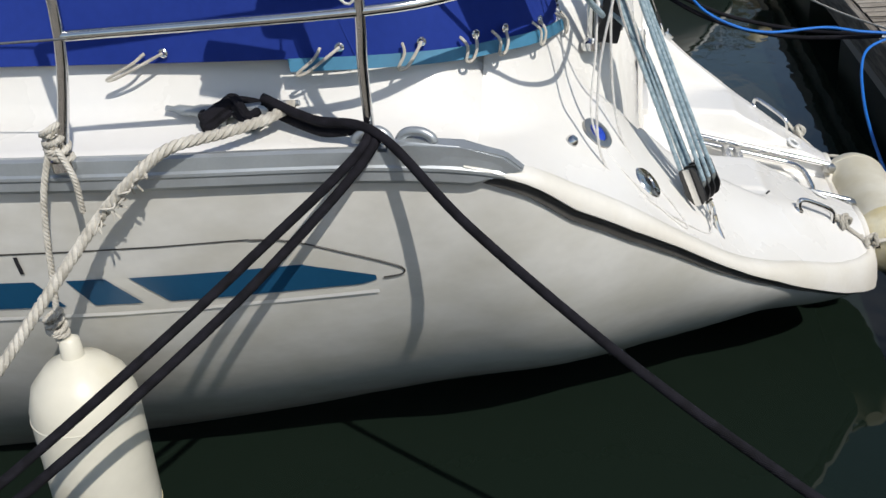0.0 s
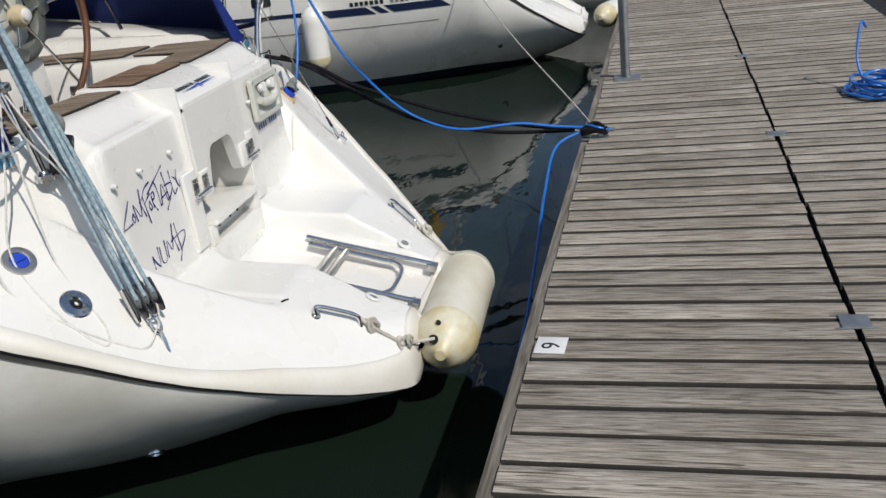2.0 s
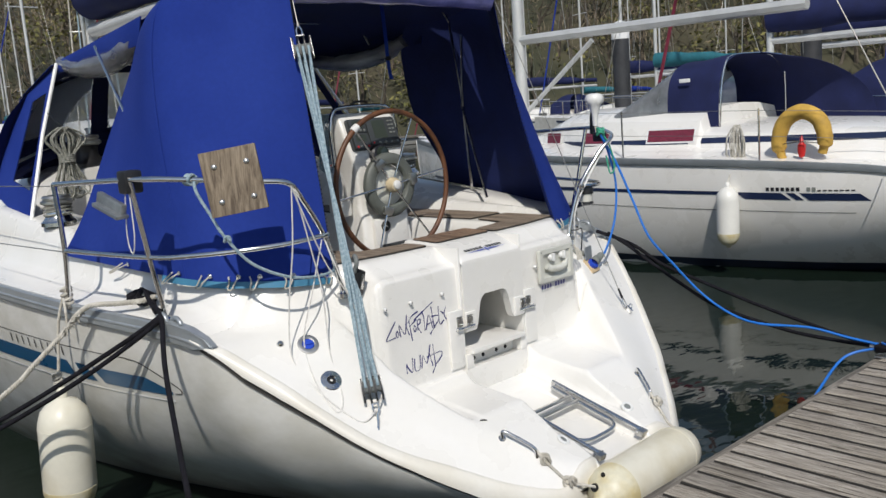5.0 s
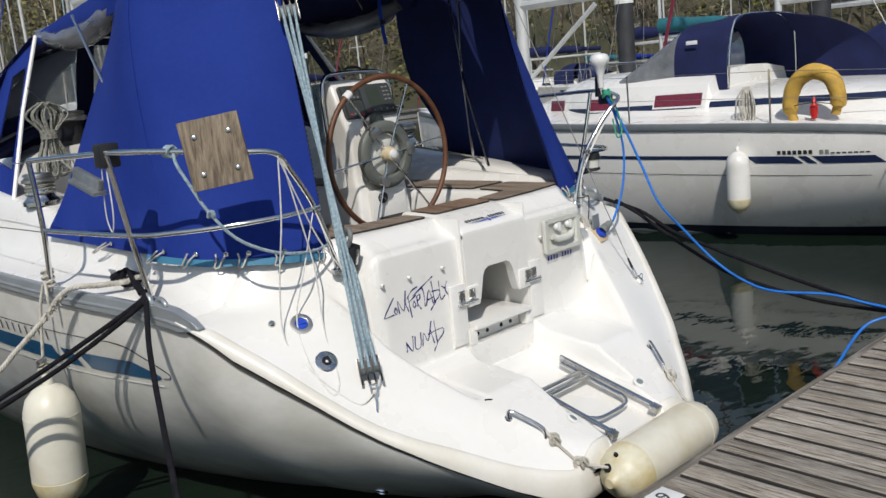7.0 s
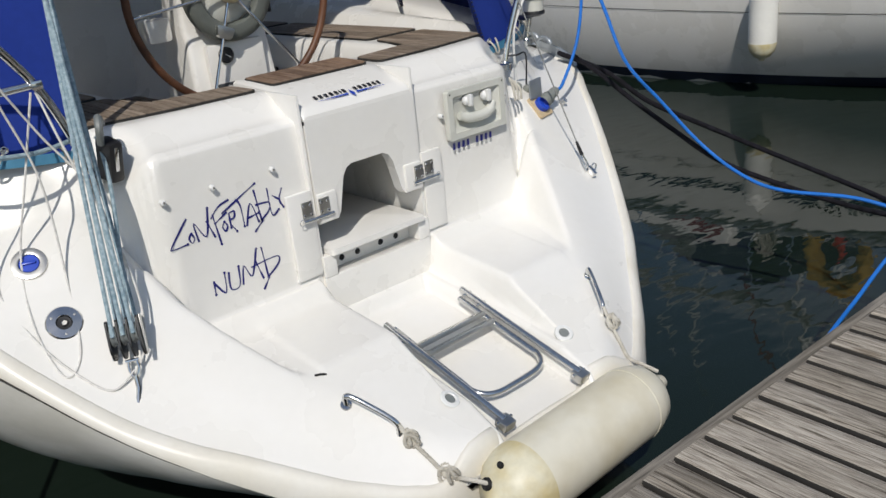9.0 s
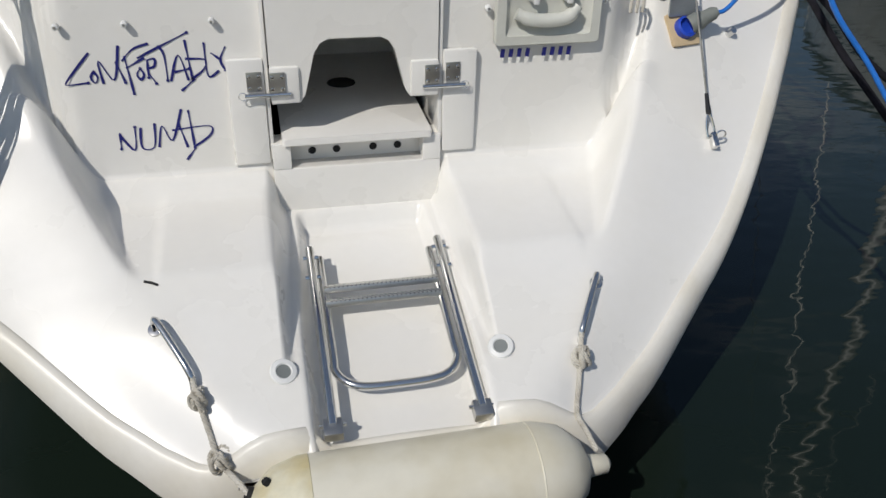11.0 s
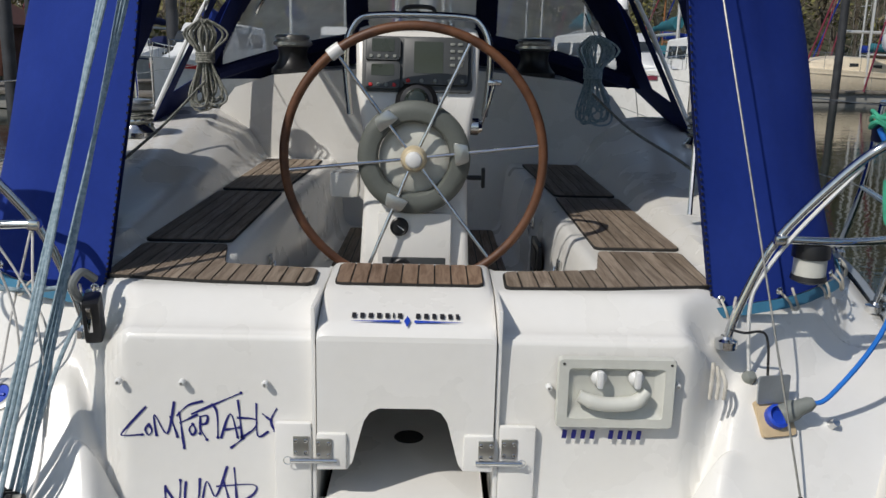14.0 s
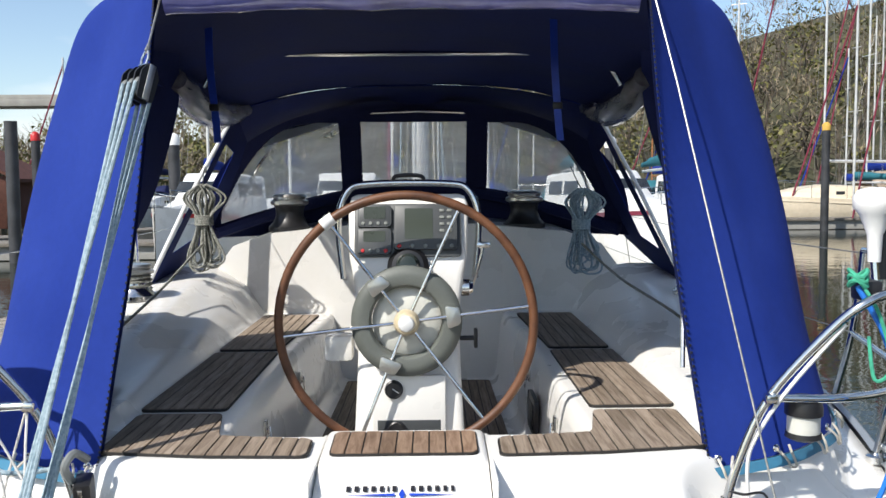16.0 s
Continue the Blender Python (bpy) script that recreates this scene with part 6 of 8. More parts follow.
for x in (-0.18, 0.205):
    bm = B()
    tube(bm, [(x, -0.255, 0.080), (x, -0.845, -0.085)], 0.0125, 12)
    part("outer_rail", bm, STEEL, ladder)
    bm = B()
    box(bm, (x, -0.845, -0.098), (0.05, 0.05, 0.034), 0.005, (16, 0, 0))
    base = part("hinge_base", bm, BRUSHED, ladder)
    bm = B()
    tube(bm, [(x - 0.035, -0.84, -0.088), (x + 0.035, -0.84, -0.088)], 0.006, 8)
    part("hinge_bolt", bm, STEEL, base)
    for y in (-0.285, -0.36):
        bm = B()
        zz = 0.08 - (-0.255 - y) * 0.28
        tube(bm, [(x - 0.022, y, zz - 0.004), (x + 0.022, y, zz - 0.004)], 0.006, 8)
        part("rivet", bm, STEEL, ladder)
bm = B()
zr = lambda y: 0.058 - (-0.255 - y) * 0.28
tube(bm, [(-0.153, -0.27, zr(-0.27)), (-0.153, -0.60, zr(-0.60)), (-0.150, -0.675, zr(-0.675)), (-0.10, -0.72, zr(-0.72)), (0.0, -0.728, zr(-0.728)), (0.125, -0.72, zr(-0.72)), (0.175, -0.675, zr(-0.675)), (0.178, -0.60, zr(-0.60)), (0.178, -0.27, zr(-0.27))], 0.0115, 10, 5)
part("inner_frame", bm, STEEL, ladder)
for y in (-0.395, -0.445):
    bm = B()
    box(bm, (0.0125, y, zr(y) + 0.006), (0.335, 0.036, 0.018), 0.006, (-15, 0, 0))
    tr2 = part("tread", bm, BRUSHED, ladder, "ribbed steel tread")
    bm = B()
    for k in range(26):
        box(bm, (-0.142 + 0.0124 * k, y - 0.004, zr(y) + 0.016), (0.005, 0.024, 0.004), 0, (-15, 0, 30))
    tagged(part("tread_ribs", bm, STEEL, tr2), kind="stuff")
# grab handles with knotted line to the fender
for sgn in (-1, 1):
    hd = thing("grab_handle", "bent stainless steel grab handle", "handle", "platform grab handles")
    a, b = stern_pt(sgn * 0.60, -0.572, -0.005), stern_pt(sgn * 0.512, -0.712, -0.005)
    bm = B()
    up = Vector((0, 0, 0.045))
    tube(bm, [a, a + up * 0.7, a.lerp(b, 0.08) + up, a.lerp(b, 0.3) + up * 1.1, a.lerp(b, 0.7) + up * 1.1, a.lerp(b, 0.92) + up, b + up * 0.7, b], 0.0095, 10, 5)
    part("bar", bm, STEEL, hd)
    bm = B()
    lathe(bm, [(0, 0.006), (0.018, 0.004), (0.02, 0)], surf_pose(sgn * 0.60, -0.572), 14)
    part("foot", bm, STEEL, hd)
    ln = thing("fender_line", "knotted white three-strand line to the stern fender", "rope", "fender lines")
    bm = B()
    end = Vector((-0.385, -0.985, -0.155)) if sgn < 0 else Vector((0.47, -0.985, -0.155))
    k1, k2 = stern_pt(sgn * 0.500, -0.752, 0.018), stern_pt(sgn * 0.460, -0.865, 0.018)
    laid_rope(bm, [b + up * 0.9, k1, k1.lerp(k2, 0.5) + Vector((0, 0, -0.004)), k2, k2.lerp(end, 0.5), end], 0.0075, 0.03)
    part("line", bm, WROPE, ln)
    rg = random.Random(20 + sgn)
    for kk in ((k1, k2) if sgn < 0 else (k1,)):
        bm = B()
        for j in range(5):
            ax = Vector((rg.uniform(-1, 1), rg.uniform(-1, 1), rg.uniform(-0.4, 0.4))).normalized()
            q = ax.to_track_quat("Z", "Y").to_matrix().to_4x4()
            c0 = kk + Vector((rg.uniform(-0.012, 0.012), rg.uniform(-0.02, 0.02), rg.uniform(0.0, 0.012)))
            laid_rope(bm, [c0 + (q @ Vector((0.019 * math.cos(t), 0.024 * math.sin(t), 0.004 * math.sin(2 * t)))) for t in np.linspace(0, 6.2, 10)], 0.0068, 0.03, 3, 3, 5)
        tagged(part("knot", bm, WROPE, ln), kind="stuff")


# ---- fenders ----
def fender(name, m, r, length, mat, label, group=""):
    f = thing(name, label, "fender", group)
    h = length / 2
    bm = B()
    lathe(bm, [(0, -h - 0.02), (0.022, -h - 0.02), (0.03, -h), (r * 0.55, -h + r * 0.16), (r * 0.86, -h + r * 0.52), (r * 0.985, -h + r * 0.95), (r, -h + r * 1.3), (r, 0), (r, h - r * 1.3), (r * 0.985, h - r * 0.95), (r * 0.86, h - r * 0.52), (r * 0.55, h - r * 0.16), (0.03, h), (0.026, h + 0.05), (0.012, h + 0.06), (0, h + 0.06)], m, 40)
    body = part("body", bm, mat, f, "", 50)
    bm = B()
    lathe(bm, [(0, -h - 0.021), (0.023, -h - 0.021), (0.031, -h - 0.001), (r * 0.55 + 0.001, -h + r * 0.16 - 0.001), (r * 0.86 + 0.001, -h + r * 0.52), (r * 0.986 + 0.001, -h + r * 0.95), (r + 0.001, -h + r * 1.15), (r - 0.001, -h + r * 1.16)], m, 40)
    part("end_cap", bm, FENDEREND, body, "yellowed end of the fender", 50)
    bm = B()
    tube(bm, [m @ Vector((r * 0.995 * math.cos(a), r * 0.995 * math.sin(a), h - r * 1.15)) for a in np.linspace(0, 6.283, 41)], 0.0022, 5, 1, True)
    part("moulding_seam", bm, mat, body)
    return f


fender("hull_fender", pose(-1.935, 1.50, -0.06, 3, 2, 0), 0.142, 0.68, FENDER, "yellowed white vinyl fender hung on the hull")
bm = B()
laid_rope(bm, [(-1.935, 1.50, 0.33), (-1.92, 1.48, 0.45), (-1.90, 1.44, 0.70), (-1.875, 1.40, 0.83)], 0.0085, 0.034)
for k in range(4):
    laid_rope(bm, [Vector((-1.93, 1.495, 0.36 + 0.016 * k)) + Vector((0.022 * math.cos(t), 0.022 * math.sin(t), 0.01 * math.sin(t + k))) for t in np.linspace(0, 6.2, 10)], 0.0075, 0.03, 3, 3, 5)
for k in range(4):
    laid_rope(bm, [Vector((-1.855, 1.385, 0.82 + 0.022 * k)) + Vector((0.026 * math.cos(t), 0.026 * math.sin(t), 0.012 * math.sin(t + k))) for t in np.linspace(0, 6.2, 10)], 0.008, 0.03, 3, 3, 5)
laid_rope(bm, [(-1.88, 1.37, 0.84), (-1.89, 1.34, 0.77), (-1.89, 1.345, 0.68)], 0.008, 0.03)
solo("fender_lanyard", bm, WROPE, "white laid lanyard knotted round the stanchion foot", "rope")
SF = fender("stern_fender", pose(0.025, -0.985, -0.215, 0, 90, 1.0), 0.136, 0.86, FENDER, "large cream vinyl fender lashed across the stern")
for p, r in (((-0.398, -0.965, -0.155), 0.018), ((-0.352, -0.985, -0.100), 0.009)):
    bm = B()
    c = Vector((-0.27, -0.985, -0.215))
    d = (Vector(p) - c).normalized()
    lathe(bm, [(0, 0.0), (r * 0.8, 0.001), (r, 0.004), (r * 1.15, 0.0), (r * 1.1, -0.02)], axis_pose(Vector(p), Vector(p) + d), 16)
    part("valve", bm, DARK, SF)

# ---- shower panel and marks on the transom ----
shower = thing("shower_panel", "off-white recessed shower panel with two taps", "shower panel")
cx, cz = 0.588, 0.697
bm = B()
fr1 = rounded([(-0.165, -0.103), (0.165, -0.103), (0.165, 0.103), (-0.165, 0.103)], 0.014)
in1 = rounded([(-0.135, -0.075), (0.135, -0.075), (0.135, 0.075), (-0.135, 0.075)], 0.012)
in2 = rounded([(-0.112, -0.05), (0.112, -0.05), (0.112, 0.062), (-0.112, 0.062)], 0.012)
place = lambda p, d: Vector((cx + p[0], -0.016 + d, cz + p[1]))
loops = [[place(p, 0.006) for p in fr1], [place(p, -0.012) for p in fr1], [place((p[0] * 0.985, p[1] * 0.98), -0.017) for p in fr1], [place(p, -0.017) for p in in1], [place(p, -0.012) for p in in1], [place(p, 0.003) for p in in2]]
vs5 = sheet(bm, [l5 + [l5[0]] for l5 in loops])
bm.faces.new([vs5[-1][k] for k in range(len(vs5[-1]) - 1)])
bmesh.ops.remove_doubles(bm, verts=bm.verts, dist=0.0003)
part("frame", bm, OFFWHITE, shower, "", 35)
bm = B()
tube(bm, [(cx - 0.105, -0.034, cz - 0.005), (cx - 0.06, -0.042, cz - 0.022), (cx, -0.044, cz - 0.026), (cx + 0.055, -0.042, cz - 0.018), (cx + 0.085, -0.036, cz + 0.012)], [0.018, 0.021, 0.021, 0.021, 0.017], 12, 6)
part("shower_head", bm, OFFWHITE, shower, "white shower handpiece")
for dx in (-0.05, 0.055):
    bm = B()
    lathe(bm, [(0.022, 0), (0.022, 0.012), (0.012, 0.022), (0, 0.023)], pose(cx + dx, -0.018, cz + 0.045, 90), 16)
    box(bm, (cx + dx, -0.046, cz + 0.048), (0.018, 0.022, 0.05), 0.007)
    part("tap", bm, WHITEP, shower, "white tap knob")
for dx in (-0.15, 0.15):
    bm = B()
    lathe(bm, [(0, 0.002), (0.004, 0.001)], pose(cx + dx, -0.034, cz + 0.088, 90), 8)
    part("screw", bm, BLACK, shower)
marks = thing("registration_marks", "row of small dark blue bars on the transom", "marking")
for k in range(9):
    if k == 4:
        continue
    bm = B()
    box(bm, (0.452 + 0.0265 * k, -0.0175, 0.5675), (0.013, 0.001, 0.027), 0, (0, 6, 0))
    part("bar", bm, INK, marks)

# boat's name, brushed by hand
GLYPHS = {
    "C": [[(1.17, 1.42), (0.72, 0.94), (0.03, 0.17), (0.08, 0.02), (0.94, 0.06)]],
    "o": [[(0.2, 0.55), (0.03, 0.3), (0.17, 0.03), (0.33, 0.25), (0.2, 0.55)]],
    "M": [[(0.09, -0.03), (0.02, 1.03), (0.58, 0.1), (0.95, 1.6)], [(0.75, 0.95), (1.05, -0.05)]],
    "F": [[(0.15, 1.17), (0.33, -0.6)], [(0.02, 0.95), (0.55, 1.45), (1.2, 1.65)], [(0.15, 0.6), (0.95, 1.0)]],
    "R": [[(0.13, 0.95), (0.1, 0.1)], [(0.08, 0.9), (0.45, 0.95), (0.4, 0.6), (0.08, 0.45), (0.4, -0.2)]],
    "T": [[(0.0, 1.03), (2.3, 2.05)], [(0.95, 1.55), (1.18, 1.1), (1.2, -0.1)]],
    "A": [[(0.03, -0.15), (0.48, 1.05), (0.8, -0.1)], [(0.2, 0.27), (0.9, 0.38)]],
    "b": [[(0.4, 1.72), (0.55, -0.1)], [(0.67, -0.1), (0.05, -0.6)], [(0.33, 0.85), (1.2, 0.75), (1.1, 0.3), (0.55, -0.1)]],
    "L": [[(0.05, 1.55), (0.08, 0.0), (0.55, 0.15)]],
    "Y": [[(0.02, 1.05), (0.42, 0.7)], [(0.7, 1.3), (0.42, 0.7), (0.6, 0.2)]],
    "N": [[(0.0, 0.85), (0.6, 0.0), (0.75, 1.15)], [(0.05, 0.9), (0.0, 0.1)]],
    "U": [[(0.1, 1.1), (0.05, 0.1), (0.6, 0.1), (0.75, 1.2)]],
    "m": [[(0.0, 0.05), (0.25, 1.1), (0.65, 0.35), (1.2, 1.8)], [(1.0, 1.2), (1.3, 0.0)]],
    "d": [[(0.55, 1.8), (0.65, -0.1)], [(-0.3, 0.85), (1.4, 0.95), (1.45, 0.5), (0.65, -0.05)], [(0.7, -0.1), (0.25, -0.65)]],
}
boat_name = thing("boat_name", "boat name brushed in dark blue script on the transom", "lettering")


def wall_y(x, z):
    """The y of the leaning transom wall at that height."""
    lo, hi = -0.05, 0.03
    for _ in range(30):
        y = (lo + hi) / 2
        if stern_height(x, y) < z:
            lo = y
        else:
            hi = y
    return y


def brushed(word, x, z, size, adv, rise):
    for k, ch in enumerate(word):
        bm = B()
        for stroke in GLYPHS[ch]:
            pts = [Vector((x + adv[k] + u * size, -0.0178, z + v * size + rise * (adv[k] + u * size))) for u, v in stroke]
            pts = [Vector((p.x, wall_y(-0.6, p.z) - 0.0025, p.z)) for p in pts]
            line = smooth_path(pts, 5) if len(pts) > 2 else [pts[0].lerp(pts[1], q / 8) for q in range(9)]
            n = len(line)
            rows = []
            for i, (p, t, a, b) in enumerate(frames_along(line)):
                nn = Vector((-t.z, 0, t.x)).normalized()
                wd = 0.0017 + 0.0022 * (0.5 + 0.5 * math.sin(2.2 * i / n * math.pi + k))
                rows.append([p - nn * wd, p + nn * wd])
            sheet(bm, rows)
            lathe(bm, [(0, 0.0), (0.0048, 0.0)], pose(*(line[-1] + Vector((0, -0.0003, 0))), 90), 8)
        part("letter", bm, INK, boat_name)


brushed("CoMFoRTAbLY", -0.808, 0.532, 0.0620, [0.0, 0.0652, 0.0928, 0.1554, 0.19, 0.2162, 0.1983, 0.2796, 0.3071, 0.3806, 0.3985], 0.023)
brushed("NUmd", -0.693, 0.327, 0.0620, [0.0, 0.0559, 0.1068, 0.1676], 0.012)
# maker's mark on the gate: plain bars and a blue flourish
maker = thing("maker_mark", "row of dark bars above a blue flourish on the gate", "marking")
MM = pose(0, 0.012, 0.8832, 20.5, 0, 0)
xk = -0.158
for k, wd in enumerate((0.017, 0.018, 0.018, 0.018, 0.017, 0.007, 0.018, 0.0, 0.017, 0.018, 0.016, 0.018, 0.016, 0.014)):
    if wd:
        bm = B()
        box(bm, (xk + wd / 2, 0.022, 0.0035), (wd * 0.7, 0.022, 0.001))
        bm.transform(MM)
        part("bar", bm, BLACKINK, maker)
    xk += (wd or 0.022) + 0.0055
for s in (-1, 1):
    bm = B()
    slab(bm, [(s * 0.02, -0.008), (s * 0.155, -0.004), (s * 0.02, 0.002)][::s], 0.003, 0.004, MM)
    part("flourish", bm, BLUEPL, maker)
bm = B()
slab(bm, [(0, -0.028), (0.009, -0.002), (0, 0.022), (-0.009, -0.002)], 0.003, 0.004, MM)
part("diamond", bm, BLUEPL, maker)

# ---- shore power socket and starboard quarter ----
sock = thing("shore_socket", "blue shore power plug in a beige flap socket", "socket")
SM = surf_pose(1.085, 0.075)
bm = B()
slab(bm, rounded([(-0.055, -0.055), (0.055, -0.055), (0.055, 0.055), (-0.055, 0.055)], 0.01), -0.004, 0.010, SM, 0.003)
part("plate", bm, BEIGE, sock)
bm = B()
slab(bm, rounded([(-0.052, 0.0), (0.052, 0.0), (0.052, 0.085), (-0.052, 0.085)], 0.008), 0.0, 0.006, SM @ pose(0, 0.045, 0.014, 38, 0, 0))
part("flap", bm, ALU, sock)
bm = B()
lathe(bm, [(0.036, 0.004), (0.036, 0.03), (0.028, 0.034), (0.02, 0.018), (0, 0.018)], SM, 24)
part("socket_ring", bm, BLUEPL, sock)
bm = B()
PL = SM @ pose(0.02, 0.005, 0.03, 0, 62, 12)
lathe(bm, [(0.030, -0.01), (0.031, 0.03), (0.024, 0.045), (0.022, 0.075), (0.014, 0.09), (0, 0.09)], PL, 20)
part("plug", bm, GREYFOAM, sock)
bm = B()
plug_end = PL @ Vector((0, 0, 0.08))
tube(bm, [plug_end, PL @ Vector((0.0, 0, 0.14)), (1.36, 0.06, 0.86), (1.42, 0.08, 1.10), (1.36, 0.09, 1.32), (1.295, 0.10, 1.44)], 0.0075, 8, 8)
part("lead", bm, BLUEROPE, sock, "blue power lead")
bm = B()
tube(bm, [(1.295, 0.10, 1.44), (1.38, 0.04, 1.24), (1.41, -0.06, 0.98), (1.43, -0.16, 0.74), (1.57, -0.25, 0.537), (1.68, -0.40, 0.32), (1.69, -0.60, 0.20), (1.69, -0.80, 0.155), (1.76, -1.10, 0.15), (1.82, -1.32, 0.10), (1.84, -1.55, 0.07)], 0.0085, 8, 10)
solo("shore_cable", bm, BLUEROPE, "blue shore power cable drooping to the pontoon", "cable")
bm = B()
tube(bm, [(1.84, -1.52, 0.06), (1.72, -1.33, 0.0), (1.4, -1.27, -0.18), (0.9, -1.255, -0.34), (0.2, -1.25, -0.44), (-0.6, -1.24, -0.45), (-1.4, -1.22, -0.36), (-2.2, -1.2, -0.2), (-2.52, -1.22, -0.02)], 0.0085, 8, 10)
solo("shore_cable", bm, BLUEROPE, "blue cable slung low along the pontoon edge", "cable")
bm = B()
for k in range(3):
    tube(bm, [Vector((1.295, 0.10, 1.45 + 0.014 * k)) + Vector((0.024 * math.cos(t), 0.024 * math.sin(t), 0.01 * math.sin(t * 2 + k))) for t in np.linspace(0, 6.2, 14)], 0.006, 6)
tube(bm, [(1.30, 0.09, 1.45), (1.34, 0.06, 1.36), (1.37, 0.05, 1.22), (1.33, 0.06, 1.18), (1.32, 0.08, 1.30)], 0.0055, 6, 6)
solo("green_lashing", bm, TEAL, "green cord lashing on the rail", "rope")
for way in ([(1.575, 0.27, 0.72), (1.57, 0.10, 0.64), (1.60, -0.05, 0.53), (1.68, -0.25, 0.37), (1.73, -0.50, 0.225), (1.88, -0.90, 0.08), (1.86, -1.25, 0.06), (1.85, -1.54, 0.06)],
            [(1.575, 0.37, 0.73), (1.62, 0.10, 0.64), (1.69, -0.10, 0.495), (1.88, -0.30, 0.35), (2.10, -0.60, 0.17), (2.12, -1.0, 0.06), (1.95, -1.30, 0.055), (1.86, -1.53, 0.06)]):
    bm = B()
    tube(bm, way, 0.0125, 10, 8)
    solo("mooring_line", bm, BROPE, "black braided stern line to the pontoon cleat", "rope", "black mooring lines")
# stern light
lampo = thing("stern_light", "black stern light with clear lens on a bracket", "light")
bm = B()
lathe(bm, [(0, 0.062), (0.03, 0.062), (0.05, 0.05), (0.054, 0.03), (0.054, 0.008), (0.05, 0.006)], Matrix.Translation((1.175, 0.16, 1.05)), 24)
part("cap", bm, BLACK, lampo)
bm = B()
lathe(bm, [(0.047, 0.008), (0.047, -0.045)], Matrix.Translation((1.175, 0.16, 1.05)), 24)
part("lens", bm, OFFWHITE, lampo, "clear ribbed lens")
bm = B()
lathe(bm, [(0.05, -0.045), (0.052, -0.06), (0.03, -0.07), (0, -0.07)], Matrix.Translation((1.175, 0.16, 1.05)), 24)
tube(bm, [(1.175, 0.16, 0.99), (1.25, 0.28, 0.96), (1.33, 0.42, 0.94)], 0.014, 8)
part("mount", bm, BLACK, lampo)
# satellite receiver
gps = thing("satellite_receiver", "white mushroom satellite receiver on a rail pole", "antenna")
bm = B()
lathe(bm, [(0.018, -0.16), (0.022, -0.08), (0.045, -0.02), (0.062, 0.0), (0.064, 0.03), (0.05, 0.052), (0.02, 0.06), (0, 0.06)], Matrix.Translation((1.397, 0.21, 1.66)), 24)
part("dome", bm, WHITEP, gps)
bm = B()
tube(bm, [(1.397, 0.21, 1.50), (1.40, 0.20, 1.42)], 0.012, 8)
part("pole", bm, STEEL, gps)
bm = B()
box(bm, (1.34, 0.14, 1.425), (0.06, 0.08, 0.06), 0.012)
solo("rail_clamp", bm, BLACK, "black clamp box on the rail", "clamp")
bm = B()
tube(bm, [(1.46, 0.28, 1.44), (1.465, 0.285, 1.56), (1.46, 0.28, 1.62)], [0.022, 0.024, 0.016, 0.004], 10)
solo("handset", bm, BLACK, "black stub aerial on the rail", "antenna")
for dx, mat in ((0.0, WHITEP), (0.055, WHITEP)):
    bm = B()
    lathe(bm, [(0.022, 0), (0.022, 0.012), (0.014, 0.024), (0, 0.026)], surf_pose(1.03 + dx, 0.16 - dx * 0.2), 14)
    solo("cable_gland", bm, GREYFOAM, "grey cable gland on the coaming", "fitting")
bm = B()
tube(bm, [stern_pt(1.03, 0.16, 0.02), (1.0, 0.13, 0.90), (1.02, 0.12, 1.0), (1.10, 0.09, 1.15), (1.24, 0.05, 1.34)], 0.006, 6, 6)
solo("aerial_lead", bm, WHITEP, "white lead clipped to the pushpit", "cable")
bm = B()
tube(bm, [stern_pt(1.085, 0.15, 0.02), (1.05, 0.11, 0.83), (0.98, 0.10, 0.84), (0.95, 0.13, 0.84)], 0.004, 6, 6)
solo("aerial_lead", bm, BLACK, "thin black lead at the pushpit foot", "cable")
bm = B()
lathe(bm, [(0, 0.03), (0.012, 0.028), (0.014, 0.0)], surf_pose(1.27, 0.10), 14)
solo("steel_button", bm, STEEL, "small domed steel button in the deck", "fitting")
# coiled tail of the canvas tie at the starboard corner
bm = B()
for k in range(3):
    laid_rope(bm, [(0.885 + 0.012 * k, 0.06, 0.76 - 0.01 * k), (0.875 + 0.02 * k, 0.03, 0.71), (0.87 + 0.02 * k, 0.02, 0.665)], 0.006, 0.025, 6, 3, 5)
solo("canvas_tie", bm, WROPE, "white tie cord at the canvas corner", "cord")

# ---- mast, boom and sail cover ----
mast = thing("mast", "silver alloy mast of the yacht with spreaders", "mast")
bm = B()
tube(bm, [(0, 4.95, 1.45), (0, 4.95, 13.5)], 0.068, 16)
part("tube", bm, MAST, mast)
for z in (5.5, 9.3):
    bm = B()
    tube(bm, [(-1.0, 4.8, z + 0.08), (0, 4.95, z), (1.0, 4.8, z + 0.08)], 0.02, 8)
    part("spreader", bm, MAST, mast)
for sgn in (-1, 1):
    bm = B()
    tube(bm, [(sgn * 1.75, 4.7, 0.88), (sgn * 1.0, 4.8, 5.58), (sgn * 0.85, 4.82, 9.38), (0, 4.95, 13.3)], 0.004, 6)
    part("shroud", bm, WIRE, mast)
for k, (dx, dy) in enumerate(((-0.20, -0.06), (-0.14, -0.10), (-0.09, -0.12), (0.10, -0.11), (0.16, -0.08), (0.24, -0.03))):
    bm = B()
    tube(bm, [(dx * 1.3, 4.95 + dy, 1.42), (dx * 0.8, 4.95 + dy, 3.4), (dx * 0.4, 4.95 + dy * 0.6, 12.8)], 0.007, 6)
    part("halyard", bm, (WROPE, GROPE, SROPE)[k % 3], mast)
boom = thing("boom", "silver boom with a dark blue sail cover", "boom")
bm = B()
